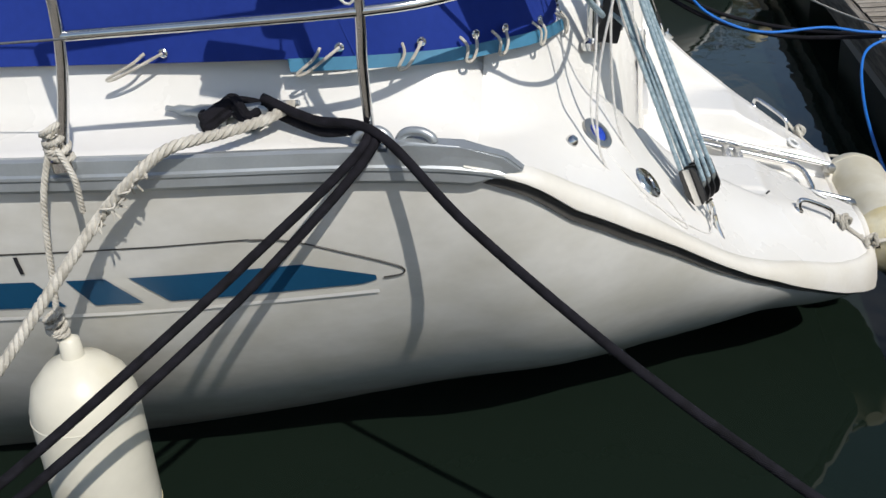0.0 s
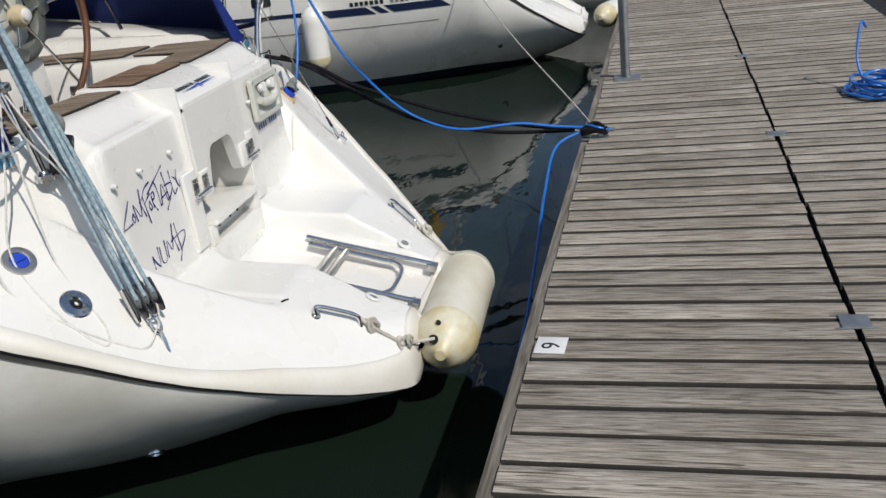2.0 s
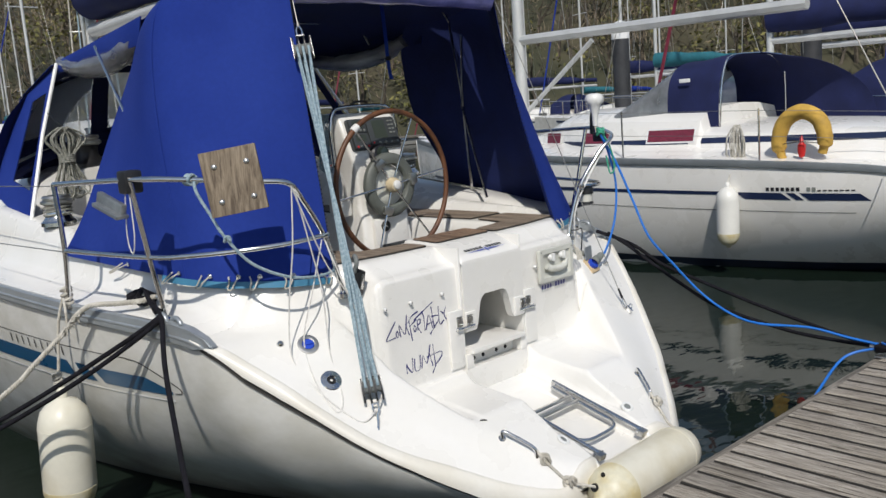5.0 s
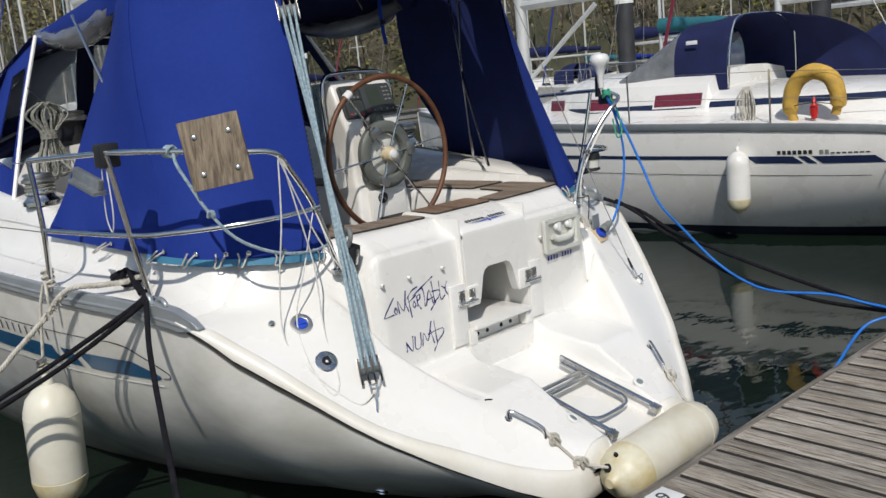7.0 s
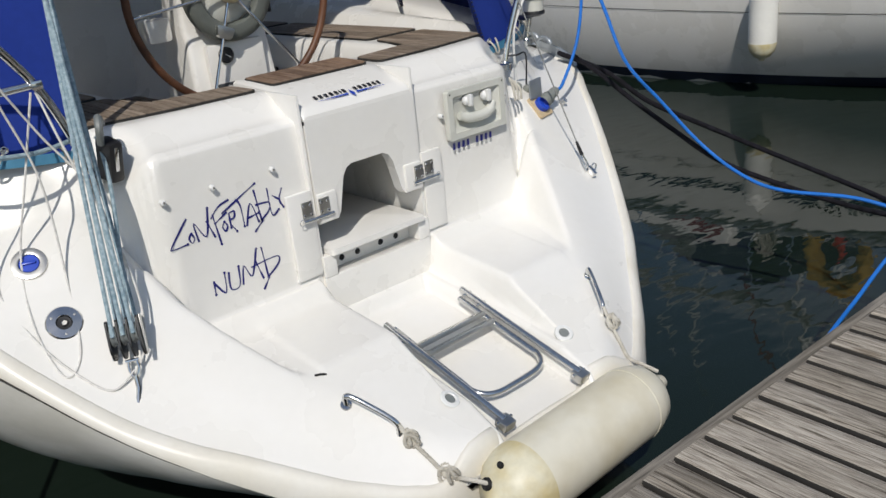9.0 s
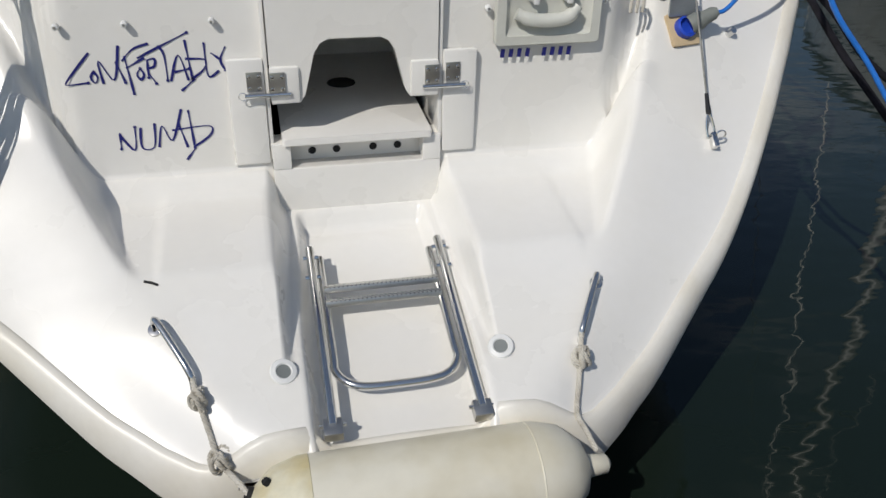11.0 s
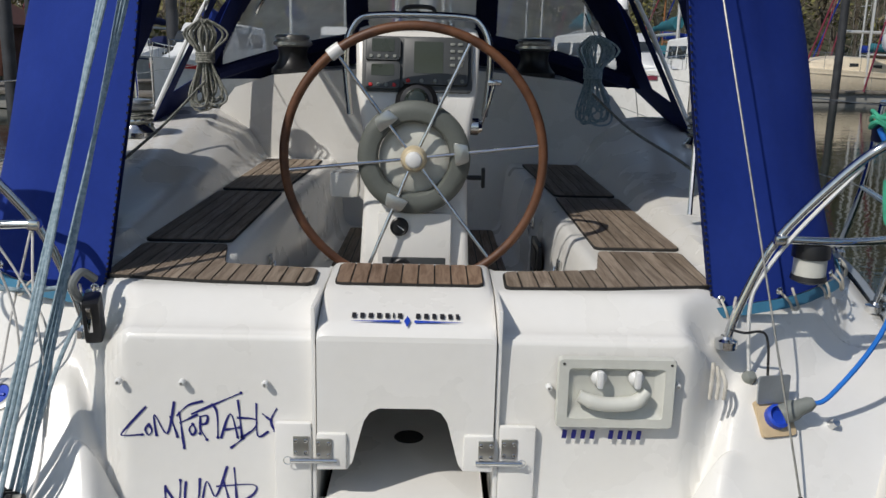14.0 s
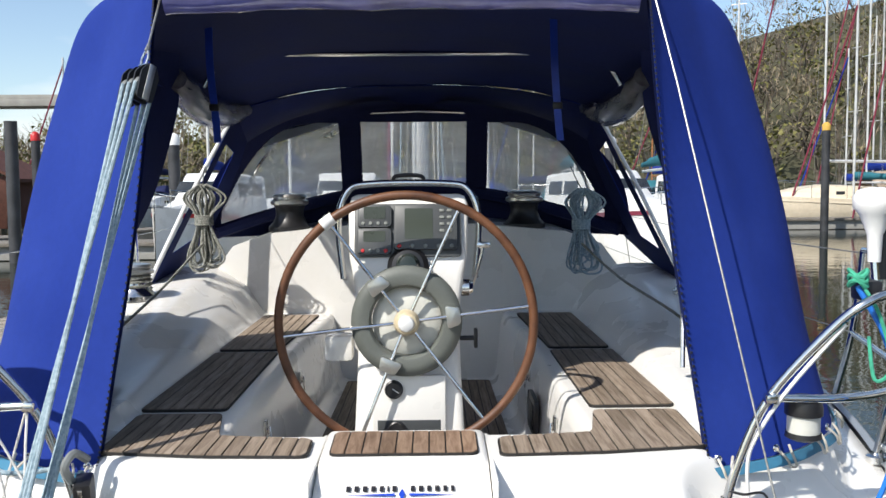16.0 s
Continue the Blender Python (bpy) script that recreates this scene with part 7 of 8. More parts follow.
tube(bm, [(0, 4.85, 2.66), (0, 1.75, 2.72)], 0.062, 14)
part("spar", bm, MAST, boom)
bm = B()
tube(bm, [(0, 4.8, 2.95), (0, 4.0, 2.92), (0.01, 3.0, 2.87), (0, 2.2, 2.83), (0, 1.72, 2.80)], [0.20, 0.17, 0.15, 0.13, 0.10, 0.07], 14, 5)
part("sail_cover", bm, NAVY, boom, "dark blue sail cover")

# ---- the yacht moored next to it ----
MN = Matrix.Translation((8.0, -0.42, 0)) @ Matrix.Diagonal((0.95, 0.93, 1, 1))
nb = thing("neighbour_yacht", "white sailing yacht with navy stripes and spray hood", "sailboat")


def npart(name, bm, mat, label="", parent=None, sharp=50):
    bm.transform(MN)
    return part(name, bm, mat, parent or nb, label, sharp)


bm = B()
sheet(bm, [[hull_point(q, s, -1) for s in SS] for q in reversed(QS[::2])] + [[hull_point(q, s, 1) for s in SS] for q in QS[2::2]])
npart("hull", bm, GEL, "white gelcoat hull")
bm = B()
sheet(bm, rl)
npart("stern_lip", bm, GEL)
bm = B()
sheet(bm, rs)
npart("rubbing_strip", bm, RUB)
bm = B()
sheet(bm, [[hull_point(q, s, -1, 0.004) for s in (0.085, 0.04, -0.03)] for q in QS[30:]])
npart("boot_stripe", bm, ANTIFOUL, "dark blue band at the waterline")
bm = B()
rows = []
for y in YS[::3] + [0.42]:
    xs = [0.1 * k for k in range(5)] + [0.42 + (rim(y) - 0.42) * (k / 14) for k in range(1, 15)]
    rows.append([Vector((x, y, stern_height(x, y))) for x in [-x for x in reversed(xs[1:])] + xs])
sheet(bm, rows)
npart("stern_moulding", bm, GEL, "white stern scoop", None, 60)
bm = B()
box(bm, (0, -0.04, 0.5), (0.46, 0.03, 0.34), 0.02)
npart("stern_locker", bm, GREYFOAM, "grey recess in the transom")
bm = B()
rows = []
for y in [0.42, 0.8, 1.4, 2.0, 2.6, 3.0, 3.05, 3.6, 4.6, 5.6, 6.6, 7.4, 8.4, 9.4, 10.2]:
    xs2, _, zs2 = deck_edge(y)[:3]
    w = 1.0 - 0.8 * sstep(4.6, 7.4, y)
    h = (1.0 if y > 3.02 else 0.62) * (1.0 - 1.0 * sstep(5.2, 7.4, y))
    half = [(xs2 - 0.015, zs2 - 0.02), (xs2 - 0.05, zs2 + 0.012), (max(0.01, xs2 * (0.80 - 0.3 * (1 - w))), zs2 + 0.04), (max(0.008, min(1.36 * w, xs2 * 0.78)), zs2 + 0.04 + 0.10 * h), (max(0.006, min(1.24 * w, xs2 * 0.7)), zs2 + 0.05 + 0.40 * h), (max(0.004, 1.05 * w * min(1, xs2)), zs2 + 0.05 + 0.50 * h), (0.5 * w * min(1, xs2), zs2 + 0.06 + 0.56 * h), (0, zs2 + 0.06 + 0.58 * h)]
    rows.append([Vector((-x, y, z)) for x, z in half] + [Vector((x, y, z)) for x, z in reversed(half[:-1])])
sheet(bm, rows)
npart("deck_and_cabin", bm, GEL, "white deck and cabin", None, 35)
for sgn in (-1, 1):
    bm = B()
    rows = []
    for k in range(0, 60):
        x, y, z, _, _ = edge_at(12.0 + k * 0.13)
        rows.append([Vector((sgn * (x + a), y, z + b)) for a, b in ((-0.03, 0.014), (0.006, 0.014), (0.009, -0.06), (0.0, -0.072))])
    sheet(bm, rows)
    npart("toe_rail", bm, ALU, "grey toe rail")
    for ya, yb, z0, z1, mat in ((0.62, 1.30, 0.34, 0.425, NSTRIPE), (1.36, 1.46, 0.34, 0.425, NSTRIPE), (1.52, 2.1, 0.34, 0.425, NSTRIPE), (2.1, 9.0, 0.385, 0.43, NSTRIPE), (0.8, 9.0, 0.19, 0.197, RUB)):
        bm = B()
        rows = []
        for i in range(21):
            rows.append([hull_at(min(9.3, (ya + (0.12 if z1 > 0.3 else 0) * v) + (yb - ya) * i / 20), z0 + (z1 - z0) * v + 0.012 * ((ya + (yb - ya) * i / 20) - 0.7), sgn, 0.004) for v in (0, 0.5, 1)])
        sheet(bm, rows)
        npart("stripe", bm, mat)
    if sgn < 0:
        for k in range(17):
            if k == 7:
                continue
            bm = B()
            y = 1.78 - 0.062 * k
            sheet(bm, [[hull_at(y + d, z, sgn, 0.005) for d in (0, 0.042)] for z in (0.455, 0.47 if k > 9 else 0.50)])
            npart("name_bar", bm, BLACKINK if k < 7 or k > 9 else GREYFOAM)
# cabin windows with red curtains, navy band
for y0, y1 in ((2.45, 3.18), (3.75, 4.25), (4.9, 5.4)):
    wnd = thing("cabin_window", "cabin window with red curtain behind glass", "window", "cabin windows")
    for nm, gx, mat, inset in (("frame", 0.0, WHITEP, 0.0), ("curtain", 0.006, CURTAIN, 0.025)):
        bm = B()
        ya, yb = (y0 + inset + 0.42) / 0.93, (y1 - inset + 0.42) / 0.93
        rows = []
        for v in (0, 0.2, 0.8, 1):
            z = 1.02 + inset + (0.20 - 2 * inset) * v
            row = []
            for u in (0, 0.08, 0.5, 0.92, 1):
                sq = 0.02 if (u in (0, 1) and v in (0, 1)) else 0
                y = ya + (yb - ya) * u
                xs2, _, zs2 = deck_edge(y)[:3]
                w = 1.0 - 0.8 * sstep(4.6, 7.4, y)
                t = (z - zs2 - 0.14) / 0.31
                row.append(Vector((-(1.36 * w + (1.24 - 1.36) * w * t) - 0.008 - gx, y, z)))
            rows.append(row)
        sheet(bm, rows)
        thick(bm, 0.004)
        npart(nm, bm, mat, "", wnd)
bm = B()
rows = []
for k in range(20):
    y = 0.6 + 5.0 * k / 19
    xs2, _, zs2 = deck_edge(y)[:3]
    w = 1.0 - 0.8 * sstep(4.6, 7.4, y)
    h = 1.0 if y > 3.02 else 0.62
    row = []
    for z in (1.005, 1.075):
        t = min(1.0, max(0, (z - zs2 - 0.04 - 0.10 * h) / (0.01 + 0.30 * h)))
        row.append(Vector((-(min(1.36 * w, xs2 * 0.78) * (1 - t) + min(1.24 * w, xs2 * 0.7) * t) - 0.005, y, z)))
    rows.append(row)
sheet(bm, rows)
npart("cabin_stripe", bm, NSTRIPE, "navy band on the cabin side")
# spray hood and bimini
nh = thing("spray_hood", "navy blue spray hood with clear front window", "spray hood")
bm = B()
def hood_arch(y, topz, half, foot=1.18):
    return [Vector((8.0 + half * (abs(math.sin(a)) ** 0.75) * (1 if a > 0 else -1), y, foot + (topz - foot) * max(0, math.cos(a)) ** 0.42)) for a in np.linspace(-1.57, 1.57, 29)]


sheet(bm, [hood_arch(2.25 + 0.75 * k / 8, 2.15 - 0.05 * k / 8 + 0.012 * math.sin(0.8 * k), 1.0, 1.06 + 0.14 * k / 8) for k in range(9)])
thick(bm, 0.004)
part("canvas", bm, NAVY, nh, "", 60)
bm = B()
sheet(bm, [[p.lerp(q, v) for p, q in zip(hood_arch(3.0, 2.10, 1.0, 1.2), hood_arch(3.85, 1.50, 1.12, 1.2))] for v in (0, 0.25, 0.5, 0.75, 1)])
part("front_window", bm, VINYL, nh, "clear vinyl window", 60)
bm = B()
sheet(bm, [[Vector((p.x * 1.002 - 0.016, 3.0 + 0.9 * v, 1.17 + 0.16 * u)) for u, p in ((0, Vector((7.0 - 0.10 * v, 0, 0))), (1, Vector((7.03 - 0.06 * v, 0, 0))))] for v in (0, 0.5, 1)])
thick(bm, 0.004)
part("skirt", bm, NAVY, nh, "", 60)
# far wing of the hood, reaching aft along the coaming
bm = B()
wing = []
for k in range(9):
    v = k / 8
    wing.append([Vector((8.0 + 1.0 * (math.sin(a) ** 0.75), 2.25 - (0.55 + 0.75 * (1 - math.cos(a))) * v, 1.06 + (2.16 - 0.12 * v - 1.06) * max(0, math.cos(a)) ** 0.42)) for a in np.linspace(0.05, 1.57, 14)])
sheet(bm, wing)
thick(bm, 0.004)
part("wing", bm, NAVY, nh, "", 60)
bm = B()
tube(bm, [(7.0, 2.24, 1.08), (7.02, 2.22, 1.6), (7.12, 2.21, 1.98), (7.4, 2.2, 2.12), (8.6, 2.2, 2.12), (8.88, 2.21, 1.98), (9.0, 2.24, 1.08)], 0.012, 8, 5)
part("hoop", bm, STEEL, nh)
bm = B()
box(bm, (6.985, 2.72, 1.83), (0.008, 0.16, 0.05), 0.003)
part("maker_label", bm, WHITEP, nh, "small white label")
# lifebuoy with light
lb = thing("horseshoe_lifebuoy", "yellow horseshoe lifebuoy strapped to the rail", "lifebuoy")
bm = B()
tube(bm, [(6.46, 1.16, 0.80), (6.44, 1.20, 1.02), (6.43, 1.12, 1.25), (6.43, 0.93, 1.36), (6.43, 0.73, 1.27), (6.44, 0.66, 1.05), (6.46, 0.70, 0.88)], [0.05, 0.085, 0.09, 0.09, 0.09, 0.085, 0.05], 14, 6)
part("foam_ring", bm, YELLOW, lb)
bm = B()
tube(bm, [(6.40, 1.15, 0.99), (6.34, 0.9, 1.02), (6.40, 0.68, 0.99)], 0.006, 6, 5)
part("strap", bm, BLACK, lb)
bl = thing("rescue_light", "red floating rescue light", "light")
bm = B()
lathe(bm, [(0, -0.12), (0.03, -0.11), (0.045, -0.05), (0.045, 0.03), (0.025, 0.05), (0.014, 0.12), (0, 0.14)], Matrix.Translation((6.42, 0.92, 0.95)), 16)
part("float", bm, RED, bl)
# stanchions, wires, rail
for y in (-0.3, 1.35, 3.2, 5.0):
    xs2, _, zs2 = deck_edge(max(0.4, (y + 0.42) / 0.93))[:3]
    s1 = thing("stanchion", "stainless steel guard rail stanchion", "stanchion", "neighbour stanchions")
    bm = B()
    tube(bm, [(8.0 - 0.95 * xs2 + 0.05, y, zs2), (8.0 - 0.95 * xs2 + 0.04, y, zs2 + 0.62)], 0.012, 8)
    part("tube", bm, STEEL, s1)
for dz in (0.30, 0.60):
    bm = B()
    tube(bm, [(8.0 - 0.95 * deck_edge(max(0.4, (y + 0.42) / 0.93))[0] + 0.04, y, deck_edge(max(0.4, (y + 0.42) / 0.93))[2] + dz) for y in (-0.3, 1.35, 3.2, 5.0, 7.0)], 0.0035, 6)
    solo("guard_wire", bm, WIRE, "thin steel guard wire", "wire", "guard wires")
bm = B()
tube(bm, [(6.48, -0.3, 1.30), (6.6, -0.9, 1.32), (7.0, -1.15, 1.32), (7.3, -1.2, 1.30), (7.32, -1.0, 0.75)], 0.013, 8, 5)
tube(bm, [(6.48, -0.3, 1.02), (6.6, -0.9, 1.03), (7.0, -1.12, 1.03)], 0.012, 8, 5)
tube(bm, [(6.62, -0.75, 0.62), (6.6, -0.8, 1.32)], 0.012, 8)
solo("pushpit", bm, STEEL, "stainless steel pushpit of the neighbouring yacht", "rail")
bm = B()
rg = random.Random(31)
for k in range(15):
    w, d = rg.uniform(0.012, 0.045), rg.uniform(-0.09, 0.09)
    lo, dx = 0.78 + rg.uniform(-0.06, 0.10), rg.uniform(-0.04, 0.03)
    tube(bm, [(6.45, 1.72 + d * 0.4, 1.24), (6.42 + dx, 1.72 + d - w, 1.10), (6.42 + dx, 1.72 + d * 1.2 - w, lo + 0.12), (6.42 + dx, 1.72 + d * 1.2, lo), (6.42 + dx, 1.72 + d * 1.2 + w, lo + 0.12), (6.42 + dx, 1.72 + d + w, 1.10), (6.45, 1.72 + d * 0.4, 1.24)], 0.006, 6, 4)
solo("rope_hank", bm, WROPE, "coils of pale rope hung on the guard wire", "rope")
fender("hull_fender", pose(6.13, 1.70, 0.155, 0, 0, 0), 0.135, 0.72, FENDERW, "white vinyl fender hung on the neighbouring hull")
bm = B()
tube(bm, [(6.13, 1.70, 0.56), (6.25, 1.70, 0.72), (6.42, 1.70, 1.0)], 0.006, 6)
solo("fender_lanyard", bm, WROPE, "thin white lanyard of the hull fender", "rope")
bm = B()
tube(bm, [(6.37, -0.02, 0.68), (4.6, -0.75, 0.22), (3.0, -1.3, 0.03), (1.9, -1.55, 0.06)], 0.0065, 6, 8)
solo("mooring_line", bm, WROPE, "thin white stern line of the neighbouring yacht", "rope")
fender("stern_fender", pose(7.35, -1.58, -0.05, 20, 90, 0), 0.14, 0.62, FENDERW, "white vinyl fender at the neighbouring stern")
bm = B()
p = hull_point(10.5, 0.35, -1)
lathe(bm, [(0, 0.004), (0.03, 0.006), (0.035, 0)], MN @ axis_pose(p, p + Vector((-1, -0.1, -0.3))), 14)
part("hull_outlet", bm, BLACK, nb)
bm = B()
lathe(bm, [(0, 0.004), (0.03, 0.006), (0.045, 0.004), (0.05, 0)], MN @ surf_pose(-1.2, 0.0), 18)
part("deck_socket", bm, STEEL, nb)


def spar_rig(owner, x, y, zb, h, boom_dir=-1, boom_len=4.2, cover=None, boom_z=1.9, mat=None, furl=None, wires=True, r=0.075, bow=4.0):
    mat = mat or MAST
    bm = B()
    tube(bm, [(x, y, zb), (x, y, zb + h)], [r, r, r * 0.8], 10)
    part("mast", bm, mat, owner)
    bm = B()
    tube(bm, [(x, y, zb + boom_z), (x, y + boom_dir * boom_len, zb + boom_z - 0.05)], r * 0.8, 8)
    part("boom", bm, mat, owner)
    if cover:
        bm = B()
        tube(bm, [(x, y, zb + boom_z + 0.36), (x, y + boom_dir * boom_len * 0.5, zb + boom_z + 0.30), (x, y + boom_dir * boom_len, zb + boom_z + 0.20)], [0.24, 0.18, 0.10], 10, 4)
        part("sail_cover", bm, cover, owner, "canvas sail cover")
    for k in (0.45, 0.75):
        bm = B()
        tube(bm, [(x - 0.9 * (1.2 - k), y, zb + h * k), (x + 0.9 * (1.2 - k), y, zb + h * k)], 0.025, 6)
        part("spreader", bm, mat, owner)
    if wires:
        for pts in ([(x - 1.5, y - 0.1, zb - 0.4), (x - 0.68, y, zb + h * 0.45), (x, y, zb + h)], [(x + 1.5, y - 0.1, zb - 0.4), (x + 0.68, y, zb + h * 0.45), (x, y, zb + h)], [(x, y + boom_dir * (boom_len + 1.2), zb - 0.4), (x, y, zb + h)]):
            bm = B()
            tube(bm, pts, 0.008, 4)
            part("rig_wire", bm, WIRE, owner)
        bm = B()
        tube(bm, [(x, y - boom_dir * bow, zb - 0.3), (x, y, zb + h * 0.95)], 0.05 if furl else 0.008, 6)
        part("forestay", bm, furl or WIRE, owner)


nrig = thing("rig", "silver mast with a bare thick boom", "mast")
spar_rig(nrig, 8.0, 6.4, 1.4, 12.0, -1, 4.9, None, 1.35, MAST, None, True, 0.10)
bm = B()
tube(bm, [(8.0, 6.3, 1.55), (8.0, 4.9, 2.6)], 0.04, 8)
part("kicker", bm, MAST, nrig)

# ---- more yachts along the pontoons ----
FURL = material("maroon_sail", (0.20, 0.02, 0.045), 0.8, var=0.12)
TEALC = material("teal_cover", (0.02, 0.15, 0.19), 0.8, var=0.12)


def far_boat(x, y, yaw, length, hull, hood, cover, mast_h, furl=None, mast_mat=None, sb=None, cat="white sailing yacht at a distant berth", hs=1.2):
    b = thing("moored_yacht", cat, "sailboat", "yachts at far berths")
    half = length * 0.16
    bm = B()
    rows = []
    for i in range(15):
        t = i / 14
        yy = -length / 2 + length * t
        w = half * (0.74 + 0.26 * math.sin(min(1, t * 1.7) * 1.57)) * (1 - max(0, (t - 0.45) / 0.55) ** 2.2)
        zs2 = 0.40 + 0.45 * t
        prof3 = [(w, zs2), (w * 0.97, zs2 - 0.35), (w * 0.82, -0.35), (w * 0.55, -0.7)]
        rows.append([Vector((-a, yy, c)) for a, c in prof3] + [Vector((a, yy, c)) for a, c in reversed(prof3)])
    sheet(bm, rows)
    vsr = [v for v in bm.verts if abs(v.co.y + length / 2) < 1e-4]
    bmesh.ops.contextual_create(bm, geom=vsr)
    part("hull", bm, hull, b)
    bm = B()
    rows = []
    for i in range(11):
        t = i / 10
        yy = -length / 2 + 0.02 + (length - 0.1) * t
        w = half * 0.98 * (0.74 + 0.26 * math.sin(min(1, t * 1.7) * 1.57)) * (1 - max(0, (t - 0.45) / 0.55) ** 2.2)
        zs2 = 0.40 + 0.45 * t
        h = 0.48 * sstep(0.28, 0.34, t) * (1 - sstep(0.6, 0.85, t)) + 0.2 * (1 - sstep(0.05, 0.3, t)) * sstep(0.0, 0.1, t)
        prof3 = [(w, zs2), (w * 0.74, zs2 + 0.03), (w * 0.66, zs2 + 0.03 + h * 0.9), (w * 0.3, zs2 + 0.05 + h)]
        rows.append([Vector((-a, yy, c)) for a, c in prof3] + [Vector((a, yy, c)) for a, c in reversed(prof3)])
    sheet(bm, rows)
    part("deck_and_cabin", bm, hull if hull is BUFF else GEL, b)
    for s in (-1, 1):
        for k in range(3):
            bm = B()
            yy = -length * 0.5 + length * (0.38 + 0.09 * k)
            t = (yy + length / 2) / length
            w = half * 0.98 * (0.74 + 0.26 * math.sin(min(1, t * 1.7) * 1.57)) * (1 - max(0, (t - 0.45) / 0.55) ** 2.2)
            box(bm, (s * (w * 0.705), yy, 0.40 + 0.45 * t + 0.22), (0.03, 0.5, 0.13), 0.02)
            part("window", bm, GLASSW, b)
        bm = B()
        rows = []
        for k in range(10):
            t = 0.05 + 0.8 * k / 9
            yy = -length / 2 + length * t
            w = half * (0.74 + 0.26 * math.sin(min(1, t * 1.7) * 1.57)) * (1 - max(0, (t - 0.45) / 0.55) ** 2.2)
            rows.append([Vector((s * (w + 0.012), yy, 0.40 + 0.45 * t - a)) for a in (0.10, 0.17)])
        sheet(bm, rows)
        part("stripe", bm, sb or NSTRIPE, b)
        bm = B()
        pts = []
        for k in range(8):
            t = 0.04 + 0.9 * k / 7
            yy = -length / 2 + length * t
            w = half * 0.95 * (0.74 + 0.26 * math.sin(min(1, t * 1.7) * 1.57)) * (1 - max(0, (t - 0.45) / 0.55) ** 2.2)
            pts.append((s * w, yy, 0.40 + 0.45 * t + 0.6))
            tube(bm, [(s * w, yy, 0.40 + 0.45 * t), (s * w, yy, 0.40 + 0.45 * t + 0.6)], 0.014, 5)
        tube(bm, pts, 0.008, 4)
        part("guard_rail", bm, STEEL, b)
    if hood:
        bm = B()
        rows = []
        for i in range(6):
            v = i / 5
            yy = -length * 0.17 + 1.2 * v
            rows.append([Vector((half * 0.68 * math.sin(a), yy, 0.75 + (0.95 - 0.6 * max(0, v - 0.5)) * max(0, math.cos(a)) ** 0.5)) for a in np.linspace(-1.57, 1.57, 13)])
        sheet(bm, rows)
        thick(bm, 0.01)
        part("spray_hood", bm, hood, b, "", 60)
        bm = B()
        rows = []
        for i in range(6):
            v = i / 5
            yy = -length * 0.19 - 1.5 * v
            rows.append([Vector((half * 0.66 * math.sin(a), yy, 0.72 + (0.98 - 0.5 * v) * max(0, math.cos(a)) ** 0.5)) for a in np.linspace(-1.57, 1.57, 13)])
        sheet(bm, rows)
        thick(bm, 0.01)
        part("cockpit_cover", bm, hood, b, "", 60)
    spar_rig(b, 0, length * 0.08, 1.0, mast_h, -1, length * 0.36, cover, 1.1, mast_mat, furl, True, 0.07, length * 0.38)
    b.matrix_basis = pose(x, y, 0, 0, 0, yaw) @ Matrix.Diagonal((1, 1, hs, 1))
    return b


far_boat(12.9, 3.4, 0, 10.8, HULLW, NAVY, NAVY, 12.5)
far_boat(17.6, 4.6, 0, 11.5, HULLW, BLUE, NAVY, 13.5, FURL)
far_boat(22.0, 3.0, 2, 10.5, HULLW, NAVY, TEALC, 12.5)
far_boat(-5.5, 33.0, 180, 10.0, HULLW, NAVY, NAVY, 12.0)
far_boat(-1.5, 34.5, 180, 9.5, HULLW, None, BLUE, 11.5, FURL)
far_boat(2.4, 33.5, 180, 11.0, HULLW, BLUE, NAVY, 13.0)
far_boat(6.2, 35.0, 180, 10.2, HULLW, TEALC, TEALC, 12.2)
far_boat(-10.0, 38.0, 180, 10.5, HULLW, BLUE, BLUE, 12.5)
far_boat(10.3, 36.0, 184, 9.0, HULLW, TEALC, TEALC, 11.2)
far_boat(24.0, 47.5, 90, 14.5, BUFF, TAN, None, 17.5, FURL, None, BUFF, "cream ketch with a tan cockpit cover", 1.5)
far_boat(17.2, 45.5, 150, 8.5, HULLW, None, None, 11.5, None, None, None, "small white yacht showing its stern")
far_boat(28.5, 52.0, 100, 12.0, HULLW, BLUE, BLUE, 16.0, FURL)
far_boat(34.0, 48.0, 95, 11.0, HULLW, NAVY, NAVY, 14.0)
far_boat(17.0, 60.0, 80, 11.0, HULLW, BLUE, BLUE, 15.0, None, MASTW)
far_boat(-16.5, 50.0, 170, 9.0, HULLW, NAVY, NAVY, 11.0)
far_boat(38.0, 30.0, 20, 12.0, HULLW, NAVY, NAVY, 15.0)
far_boat(30.0, 18.0, 10, 11.0, HULLW, BLUE, NAVY, 14.0)
far_boat(26.0, 14.0, 0, 10.0, HULLW, NAVY, TEALC, 12.0)


